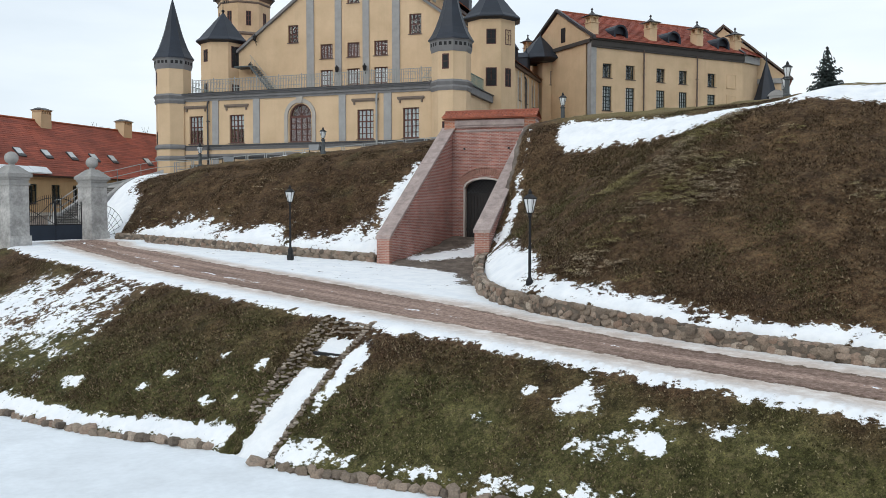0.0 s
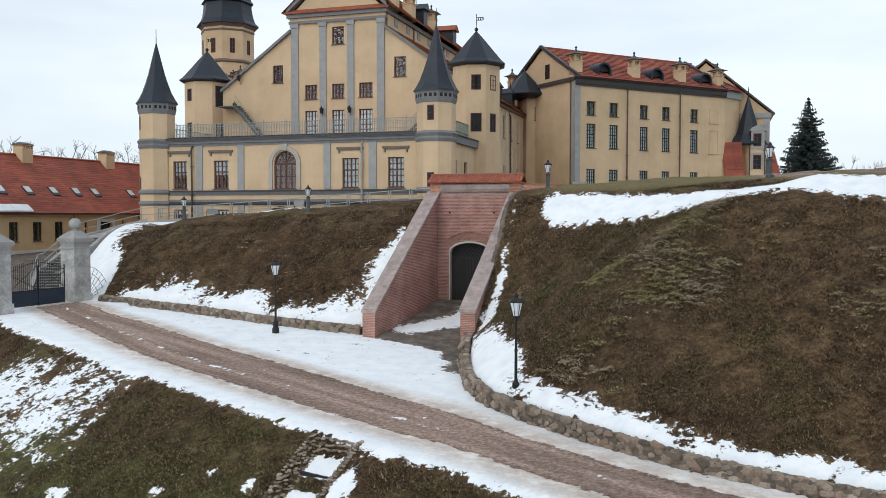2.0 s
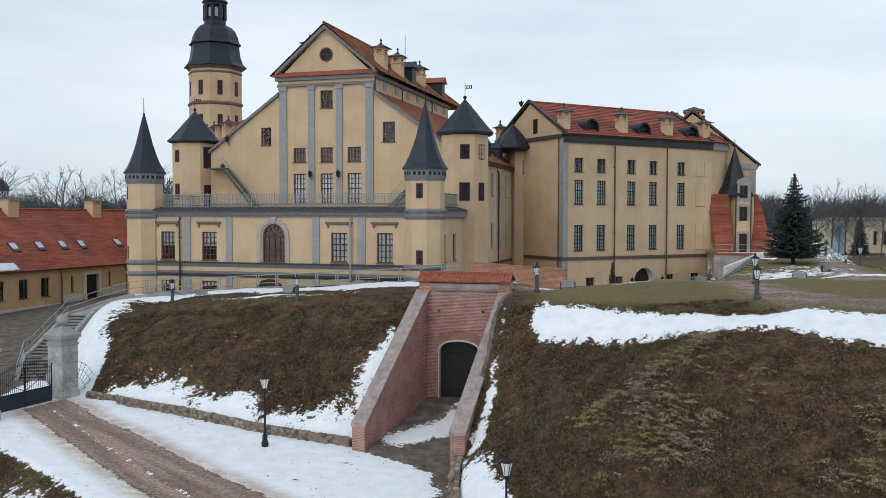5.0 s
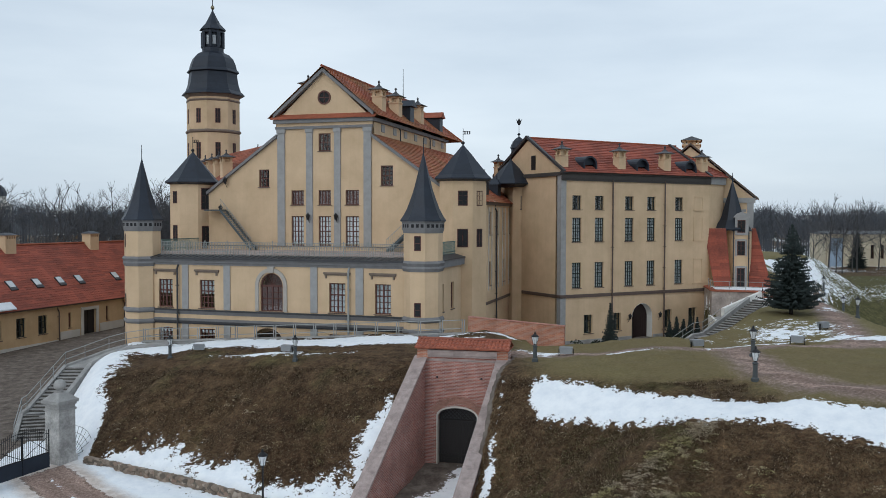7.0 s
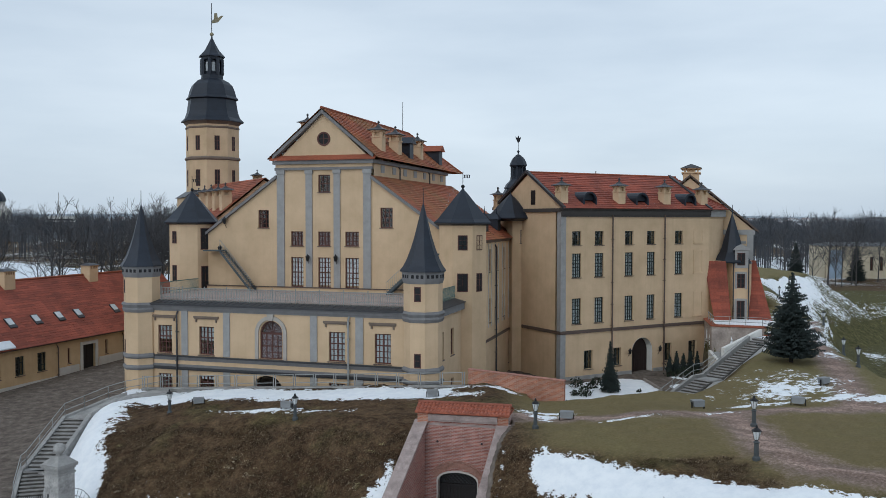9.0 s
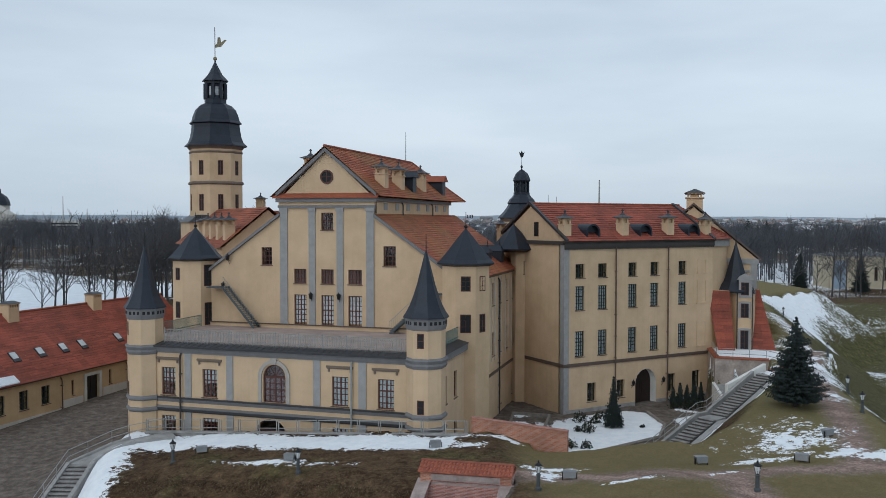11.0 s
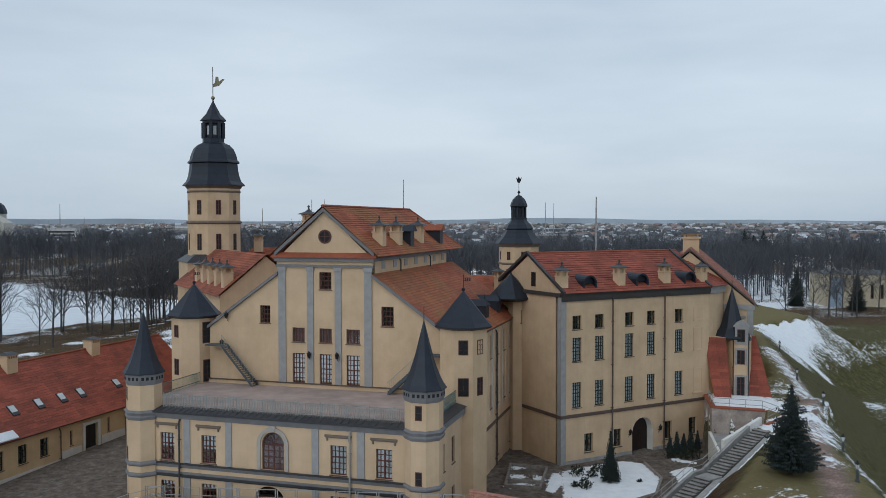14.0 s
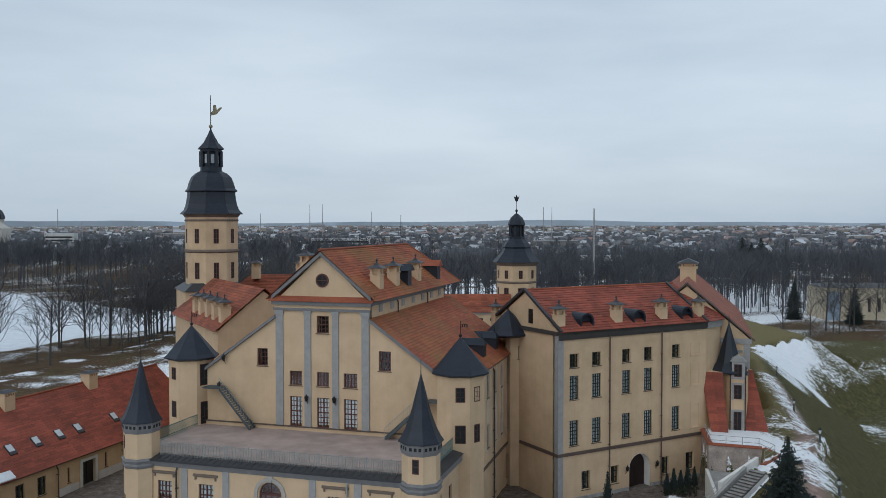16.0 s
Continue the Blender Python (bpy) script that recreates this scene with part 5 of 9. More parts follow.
    for a, b, c, e in sh:
        window(pal, a, b, c, e, 0.0, 2, 5, 0.0, fm)
    tr = Mb()
    tr.box(12.4, 38.2, -0.16, 0.0, 10.4, 10.65)
    tr.box(12.4, 38.2, -0.3, 0.1, 20.7, 21.05)
    part("string_course", tr, BELT, pal, "", fm)
    for c in cols:
        p = Mb()
        p.box(c - 0.25, c - 0.1, -0.07, 0.0, 11.8, 20.5)
        p.box(c + 1.15, c + 1.3, -0.07, 0.0, 11.8, 20.5)
        part("window_surround", p, PALE, pal, "", fm)
    for y in (17.3, 27.2, 36.8):
        pipe(pal, y, -0.18, 5.4, 20.6, 0.08, None, fm)
    for y in (25.8, 31.6):
        dm = Mb()
        dm.box(10.6, 13.2, y - 0.7, y + 0.7, 21.4, 23.1)
        dm.solid([(9.8, y - 0.85, 23.1), (13.35, y - 0.85, 23.1), (13.35, y + 0.85, 23.1), (9.8, y + 0.85, 23.1)], [(9.6, y - 0.05, 23.75), (13.0, y - 0.05, 23.75), (13.0, y + 0.05, 23.75), (9.6, y + 0.05, 23.75)])
        dm.tube((12.9, y, 23.6), (12.9, y, 24.5), 0.09, 6, 0.02)
        part("dormer", dm, SLATE, pal, "black metal roof dormer")
    # left flank
    lf = Mb()
    lf.box(-12.6, -12.0, 11.9, 40.0, 4.8, 20.9)
    part("flank_wall", lf, CREAM, pal)
    for s, x0, x1, z0, z1 in ((1, -9.4, -6.1, 20.1, 16.35), (-1, 11.6, 7.6, 20.0, 16.35)):
        st = Mb()
        n = 20
        for i in range(n):
            f0 = i / n
            x, z = x0 + (x1 - x0) * f0, z0 + (z1 - z0) * f0
            st.box(min(x, x + 0.26 * s), max(x, x + 0.26 * s), v - 1.25, v - 0.3, z - 0.05, z)
        for y in (v - 1.3, v - 0.28):
            st.solid([(x0, y, z0 - 0.25), (x1, y, z1 - 0.25), (x1, y + 0.05, z1 - 0.25), (x0, y + 0.05, z0 - 0.25)], [(x0, y, z0 + 0.05), (x1, y, z1 + 0.05), (x1, y + 0.05, z1 + 0.05), (x0, y + 0.05, z0 + 0.05)])
        far = x0 - 1.8 * s
        st.box(min(x0, far), max(x0, far), v - 1.3, v - 0.02, z0 - 0.12, z0)
        ob = part("iron_stair", st, IRON_STAIR, pal, "steep open iron stair")
        st = Mb()
        st.tube((x0, v - 1.28, z0 + 1.0), (x1, v - 1.28, z1 + 1.0), 0.025)
        for i in range(0, n + 1, 1):
            f0 = i / n
            st.tube((x0 + (x1 - x0) * f0, v - 1.28, z0 + (z1 - z0) * f0), (x0 + (x1 - x0) * f0, v - 1.28, z0 + (z1 - z0) * f0 + 1.0), 0.012, 4)
        part("stair_rail", st, RAIL, ob)
    lamps = ((-0.6, 19.1), (2.25, 19.1), (-9.4, 22.6), (-9.9, 19.9))
    for x, z in lamps:
        wall_lamp(pal, x, v, z)


def palace():
    pal = thing("palace", MF, "cream plastered palace with terrace, corner turrets and red tile roofs", "palace")
    terrace_block(pal)
    spire_turret(pal, -11.05, 0.4)
    spire_turret(pal, 14.25, 0.4)
    upper_palace(pal)
    round_tower(pal, 14.6, 10.8, [(0, 20.4, 21.7, 0.85, WOOD), (45, 20.4, 21.7, 0.7, CREAM), (0, 16.8, 18.4, 0.95, WOOD), (45, 16.8, 18.4, 0.7, WOOD)], 15)
    round_tower(pal, -13.5, 12.0, [(-45, 20.7, 21.9, 0.7, WOOD), (-45, 17.0, 18.6, 0.75, WOOD), (45, 16.3, 18.5, 0.9, DOOR), (45, 20.1, 22.2, 1.0, DOOR)], 22)
    return pal


palace()


# ---- the block with the garden door ----
def garden_block():
    blk = thing("castle_wing", RF, "cream plastered four-storey castle wing with red tile roof", "building")
    cols = [(1.5, 2.72), (4.6, 5.83), (8.88, 10.1), (12.13, 13.34), (16.41, 17.63)]
    rows = [(20.3, 21.82), (16.8, 19.42), (11.76, 14.55)]
    ground = [(3.19, 4.38, 6.75, 8.8), (7.31, 8.43, 6.8, 8.8), (14.92, 16.05, 6.75, 8.82), (18.7, 20.0, 6.8, 8.85)]
    holes = [(a, b, c, d) for a, b in cols for c, d in rows] + ground + [(10.0, 13.05, 5.3, 9.72)]
    mb = Mb()
    mb.wall(0.0, 21.9, 4.6, 24.0, holes, 0.0, 0.95)
    mb.arch(11.525, 1.525, 8.2, 9.72, 0.0, 0.95)
    part("front_wall", mb, CREAM, blk, "cream plastered front wall")
    for a, b in cols:
        for k, (c, d) in enumerate(rows):
            window(blk, a, b, c, d, 0.0, 4 if k else 2, 7 if k else 3, 0.97 if k else 0.0, depth=0.16 if k else 0.22, label="dark green window with small panes", wood=GREEN_WOOD, shade=SHADE)
    for a, b, c, d in ground:
        window(blk, a, b, c, d, 0.0, 2, 3, 0.0, depth=0.3, label="dark ground-floor window", wood=GREEN_WOOD)
    side = Mb()
    side.box(0.0, 0.8, 0.95, 12.8, 4.6, 24.0)
    side.solid([(0.1, 0.0, 24.3), (0.1, 12.8, 24.3), (0.1, 6.4, 28.15)], [(0.65, 0.0, 24.3), (0.65, 12.8, 24.3), (0.65, 6.4, 28.15)])
    side.box(0.8, 21.9, 12.2, 12.8, 4.6, 24.0)
    part("gable_wall", side, CREAM, blk, "cream plastered gable wall")
    rt = Mb()
    rt.prism([(21.9, 0.02), (25.0, 0.74), (25.0, 9.0), (21.9, 9.0)], 4.6, 24.0)
    part("return_wall", rt, CREAM, blk, "narrow cream return wall at the end of the wing")
    rt = Mb()
    rt.prism([(21.95, -0.22), (25.2, 0.53), (25.2, 0.85), (21.95, 0.1)], 23.45, 24.3)
    part("return_cornice", rt, GREY_TRIM, blk, "grey cornice of the return wall")
    gw = Mb()
    gw.box(0.05, 0.1, 4.9, 5.7, 24.75, 26.35)
    part("window", gw, DOOR, blk, "narrow dark gable window")
    t = Mb()
    t.box(-0.06, 21.9, -0.16, 0.0, 23.4, 23.62)
    t.box(-0.06, 21.9, -0.24, 0.0, 23.62, 24.15)
    t.box(-0.2, 21.95, -0.42, 0.0, 24.15, 24.38)
    t.box(-0.2, 0.0, 0.0, 7.0, 23.9, 24.3)
    # Dark grey carries the eaves shade; the band itself is mostly cream.
    pieces("cornice", t, plain("eaves_shade_cornice", (0.055, 0.048, 0.044), 0.7), blk, "eaves cornice, painted dark grey for the shade under the roof edge")
    t = Mb()
    t.box(-0.06, 10.0, -0.14, 0.0, 10.75, 11.1)
    t.box(10.0, 21.9, -0.14, 0.0, 10.75, 11.1)
    t.box(-0.14, 0.0, -0.14, 7.2, 10.75, 11.1)
    pieces("string_course", t, BELT, blk, "brown ledge above the ground floor")
    t = Mb()
    t.box(-0.07, 0.62, -0.08, 0.0, 4.6, 23.95)
    t.box(-0.07, 0.0, 0.0, 0.6, 4.6, 23.95)
    pieces("corner_pilaster", t, GREY_TRIM, blk, "grey corner pilaster")
    t = Mb()
    t.box(-0.1, 9.9, -0.12, 0.0, 4.6, 6.1)
    t.box(13.15, 21.9, -0.12, 0.0, 4.6, 6.1)
    pieces("plinth", t, CONCRETE, blk, "grey rendered plinth")
    for z0, z1 in ((20.4, 21.95), (16.85, 19.5), (11.8, 14.65)):
        t = Mb()
        for a, b, c, d in ((19.35, 19.45, z0, z1), (20.7, 20.8, z0, z1), (19.45, 20.7, z1 - 0.1, z1), (19.45, 20.7, z0, z0 + 0.1)):
            t.box(a, b, -0.05, 0.0, c, d)
        t.box(19.25, 20.9, -0.12, 0.0, z0 - 0.12, z0)
        pieces("blind_window", t, CREAM, blk, "blind window niche")
    d = Mb()
    d.wall(10.0, 13.05, 5.3, 8.2, [], 0.9, 0.12)
    for i in range(12):
        a0, a1 = math.pi * i / 12, math.pi * (i + 1) / 12
        d.slab([(11.525, 8.2), (11.525 + 1.5 * math.cos(a0), 8.2 + 1.5 * math.sin(a0)), (11.525 + 1.5 * math.cos(a1), 8.2 + 1.5 * math.sin(a1))], 0.9, 1.02)
    for i in range(9):
        d.box(10.05 + i * 0.335, 10.09 + i * 0.335, 0.86, 0.9, 5.3, 8.2)
    part("door", d, plain("dark_oak", (0.026, 0.013, 0.011), 0.6), blk, "large arched dark brown plank door")
    rv = Mb()
    rv.box(13.03, 13.06, 0.0, 0.9, 5.3, 8.2)
    for i in range(10):
        a0, a1 = math.pi * i / 10, math.pi * (i + 1) / 10
        rv.solid([(11.525 + 1.52 * math.cos(a0), 0.0, 8.2 + 1.51 * math.sin(a0)), (11.525 + 1.52 * math.cos(a1), 0.0, 8.2 + 1.51 * math.sin(a1)), (11.525 + 1.52 * math.cos(a1), 0.9, 8.2 + 1.51 * math.sin(a1)), (11.525 + 1.52 * math.cos(a0), 0.9, 8.2 + 1.51 * math.sin(a0))],
                 [(11.525 + 1.5 * math.cos(a0), 0.0, 8.2 + 1.49 * math.sin(a0)), (11.525 + 1.5 * math.cos(a1), 0.0, 8.2 + 1.49 * math.sin(a1)), (11.525 + 1.5 * math.cos(a1), 0.9, 8.2 + 1.49 * math.sin(a1)), (11.525 + 1.5 * math.cos(a0), 0.9, 8.2 + 1.49 * math.sin(a0))])
    part("door_reveal", rv, WHITE, blk, "white painted door reveal")
    for x in (6.95, 14.65):
        pipe(blk, x, -0.2, 5.5, 24.0, 0.085, BELT)
    wall_lamp(blk, 9.4, 0.0, 8.0)
    wall_lamp(blk, 13.9, 0.0, 8.0)
    r = Mb()
    r.tiles((-0.1, -0.6, 24.3), (22.6, -0.6, 24.3), (22.6, 6.4, 28.4), (-0.1, 6.4, 28.4), 0.44, 0.06, 0.9)
    r.tiles((22.6, -0.55, 24.3), (25.4, 0.3, 24.3), (25.4, 2.2, 25.5), (22.6, 6.4, 28.4), 0.44, 0.06, 0.9)
    r.tiles((22.6, 13.4, 24.3), (-0.1, 13.4, 24.3), (-0.1, 6.4, 28.4), (22.6, 6.4, 28.4))
    roof = part("roof", r, TILE_NEW, blk, "red clay tile roof")
    g = Mb()
    g.tube((-0.1, 6.4, 28.45), (22.6, 6.4, 28.45), 0.12, 8)
    part("ridge_tiles", g, TILE, roof)
    g = Mb()
    for x in (-0.2, 21.4):
        for s, e in ((1, -0.6), (-1, 13.4)):
            g.solid([(x, e, 24.2), (x, 6.4, 28.35), (x + 0.35, 6.4, 28.35), (x + 0.35, e, 24.2)][::s], [(x, e, 24.5), (x, 6.4, 28.68), (x + 0.35, 6.4, 28.68), (x + 0.35, e, 24.5)][::s])
    pieces("verge", g, LEAD, roof, "dark metal verge")
    for x in (4.0, 11.5, 18.9):
        e = Mb()
        for i in range(10):
            a0, a1 = math.pi * i / 10, math.pi * (i + 1) / 10
            for ra, rb, y0, y1 in ((0.95, 0.75, 0.1, 3.0),):
                e.slab([(x + ra * math.cos(a0), 25.2 + ra * math.sin(a0)), (x + ra * math.cos(a1), 25.2 + ra * math.sin(a1)), (x + rb * math.cos(a1), 25.2 + rb * math.sin(a1)), (x + rb * math.cos(a0), 25.2 + rb * math.sin(a0))], y0, y1)
        e.slab([(x + 0.75 * math.cos(math.pi * i / 10), 25.2 + 0.75 * math.sin(math.pi * i / 10)) for i in range(11)], 0.5, 0.6)
        e.slab([(x - 0.95, 25.2), (x - 0.75, 25.2), (x - 0.7, 24.7), (x - 0.95, 24.7)], 0.1, 1.2)
        e.slab([(x + 0.75, 25.2), (x + 0.95, 25.2), (x + 0.95, 24.7), (x + 0.7, 24.7)], 0.1, 1.2)
        part("dormer", e.mesh("dormer", SLATE, True), SLATE, blk, "round-topped black metal dormer")
    for x, z in ((8.6, 27.0), (15.4, 27.0), (21.3, 26.8), (0.6, 26.9)):
        chimney(blk, x, 0.75, 24.6, z, 0.5)
    # link tower in the corner
    lk = Mb()
    lk.rings(0.5, 8.7, [(1.25, 4.6), (1.25, 23.1)], 8)
    link = part("corner_tower", lk, CREAM, blk, "cream plastered corner tower")
    lk = Mb()
    lk.rings(-0.7, 8.7, [(1.6, 22.9), (2.5, 23.2), (2.52, 23.3), (2.1, 23.75), (1.1, 24.95), (0.1, 26.0), (0.06, 26.3)], 8)
    part("tower_roof", lk, SLATE, link, "black sheet metal tower roof")
    for z0, z1 in ((20.4, 21.9), (16.9, 19.4)):
        nc = Mb()
        for xa, xb, za, zb in ((-1.5, -1.42, z0, z1), (-0.58, -0.5, z0, z1), (-1.42, -0.58, z1 - 0.08, z1), (-1.6, -0.4, z0 - 0.1, z0)):
            nc.box(xa + 1.35, xb + 1.35, 7.38, 7.46, za, zb)
        pieces("blind_window", nc, HOOD if z0 > 20 else CREAM, link, "blind window niche")
    chimney(blk, 0.1, 12.6, 22.0, 26.2, 0.38)
    return blk


garden_block()


# ---- the far wing with the tiled stair bay ----
def east_wing():
    w = thing("castle_wing", WF, "cream plastered gabled castle wing with a tiled stair bay", "building")
    mb = Mb()
    mb.box(-7.4, 7.4, 0.0, 40.0, 4.6, 21.6)
    mb.slab([(-7.4, 21.9), (7.4, 21.9), (0.0, 28.2)], 0.0, 40.0)
    part("gable_wall", mb, CREAM, w, "cream plastered gable wall")
    t = Mb()
    t.box(-7.6, 7.6, -0.2, 0.0, 21.3, 21.9)
    t.box(7.4, 7.65, 0.0, 40.0, 21.3, 21.9)
    t.box(6.7, 7.45, -0.08, 0.0, 4.6, 21.3)
    t.box(-0.5, 6.6, -0.1, 0.0, 20.2, 20.5)
    pieces("cornice", t, GREY_TRIM, w, "grey moulded cornice")
    b = Mb()
    b.box(3.6, 4.8, -0.06, 0.0, 18.2, 19.9)
    part("blind_window", b, GREY_TRIM, w)
    r = Mb()
    r.tiles((7.95, -0.3, 21.7), (7.95, 40.3, 21.7), (0.0, 40.3, 28.5), (0.0, -0.3, 28.5))
    r.tiles((-7.95, 40.3, 21.7), (-7.95, -0.3, 21.7), (0.0, -0.3, 28.5), (0.0, 40.3, 28.5))
    roof = part("roof", r, TILE, w, "red clay tile roof")
    v = Mb()
    for s in (1, -1):
        v.solid([(s * 8.0, -0.35, 21.6), (0, -0.35, 28.45), (0, 0.1, 28.45), (s * 8.0, 0.1, 21.6)][::s], [(s * 8.0, -0.35, 21.85), (0, -0.35, 28.7), (0, 0.1, 28.7), (s * 8.0, 0.1, 21.85)][::s])
    pieces("verge", v, BELT, roof)
    c = Mb()
    c.box(-1.1, 1.1, 15.0, 18.6, 26.6, 29.6)
    c.box(-1.3, 1.3, 14.8, 18.8, 29.6, 29.8)
    for k in range(5):
        c.box(-1.0, -0.75, 15.1 + k * 0.8, 15.4 + k * 0.8, 29.8, 30.2)
        c.box(0.75, 1.0, 15.1 + k * 0.8, 15.4 + k * 0.8, 29.8, 30.2)
    c.box(-0.6, 0.6, 15.3, 18.3, 29.8, 30.2)
    c.box(-1.3, 1.3, 14.8, 18.8, 30.2, 30.35)
    ch = part("chimney", c, CREAM, w, "long plastered chimney stack with vents")
    c = Mb()
    c.solid([(-1.45, 14.6, 30.35), (1.45, 14.6, 30.35), (1.45, 19.0, 30.35), (-1.45, 19.0, 30.35)], [(-0.1, 15.8, 30.95), (0.1, 15.8, 30.95), (0.1, 17.8, 30.95), (-0.1, 17.8, 30.95)])
    part("chimney_cap", c, LEAD, ch)
    # stair bay
    bt = Mb()
    bt.prism([(4.2, 0.0), (4.2, -1.3), (5.15, -2.85), (6.75, -2.85), (7.2, -1.3), (7.2, 0.0)], 10.8, 18.2)
    bay = part("stair_bay", bt, CREAM, w, "cream plastered stair bay between tiled buttresses")
    cone = Mb()
    cone.rings(4.95, -1.0, [(2.15, 17.95), (2.2, 18.1), (1.9, 18.5), (1.4, 19.2), (1.18, 19.8), (0.9, 20.9), (0.55, 22.1), (0.24, 23.2), (0.08, 23.8), (0.03, 24.9)], 8)
    cone.solid([(4.9, -2.95, 17.9), (7.1, -2.95, 17.9), (7.4, -0.1, 17.9), (4.9, -0.1, 17.9)], [(5.2, -1.6, 18.9), (6.4, -1.6, 18.9), (6.6, -0.1, 18.9), (5.2, -0.1, 18.9)])
    part("bay_spire", cone, SLATE, bay, "black sheet metal bay roof with a spire")
    dm = Mb()
    dm.box(5.25, 6.75, -3.0, -1.5, 17.4, 19.5)
    dm.slab([(5.05, 19.5), (6.95, 19.5), (6.65, 19.9), (6.0, 20.2), (5.35, 19.9)], -3.1, -1.5)
    part("bay_dormer", dm, GREY_TRIM, bay, "grey stone dormer with a small pediment")
    for z0, z1, nm in ((17.7, 19.2, "window"), (15.0, 16.7, "window"), (11.2, 13.5, "bay_door")):
        fr, pane = sash(0.9, z1 - z0, 2, 3)
        y = -3.05 if z0 > 17 else -2.9
        ob = part(nm, fr, WOOD, w, "brown wooden bay opening", pose(5.5, y, z0))
        q = Mb()
        q.box(0.06, 0.84, 0.0, 0.05, 0.06, z1 - z0 - 0.06)
        part("pane", q, DARK, ob)
        s = Mb()
        s.box(-0.25, 0.0, 0.02, 0.3, -0.1, z1 - z0 + 0.2)
        s.box(0.9, 1.15, 0.02, 0.3, -0.1, z1 - z0 + 0.2)
        s.box(0.0, 0.9, 0.02, 0.3, z1 - z0, z1 - z0 + 0.25)
        part("surround", s, GREY_TRIM, ob)
    # foot and head of each buttress: left edge, right edge
    for (a0, b0), (a1, b1), right in (((3.1, 4.85), (1.7, 4.15), False), ((6.85, 9.5), (7.25, 7.65), True)):
        n = 9
        bd, tl = Mb(), Mb()
        prof = [((-0.3 if right else -3.3) - (2.7 if right else 1.3) * (1 - i / n) ** 1.35, 10.9 + 7.3 * i / n, 1 - i / n) for i in range(n + 1)]
        for (ya, za, fa), (yb, zb, fb) in zip(prof, prof[1:]):
            la, lb = a1 + (a0 - a1) * fa, a1 + (a0 - a1) * fb
            ra, rb = b1 + (b0 - b1) * fa, b1 + (b0 - b1) * fb
            bd.solid([(la, ya, za), (ra, ya, za), (ra, 0.0, za), (la, 0.0, za)], [(lb, yb, zb), (rb, yb, zb), (rb, 0.0, zb), (lb, 0.0, zb)])
            tl.tiles((la - 0.06, ya - 0.02, za), (ra + 0.06, ya - 0.02, za), (rb + 0.06, yb - 0.02, zb), (lb - 0.06, yb - 0.02, zb), 0.3)
            if right:
                tl.tiles((ra + 0.03, ya, za), (ra + 0.03, 0.0, za), (rb + 0.03, 0.0, zb), (rb + 0.03, yb, zb), 0.3)
        bu = part("buttress", bd, CREAM, w, "sloping buttress covered with red tiles")
        part("buttress_tiles", tl, TILE_NEW, bu, "red tile covering")
    for x in (5.1, 6.8):
        pipe(w, x, -3.0, 11.2, 18.2, 0.07)
    return w


east_wing()


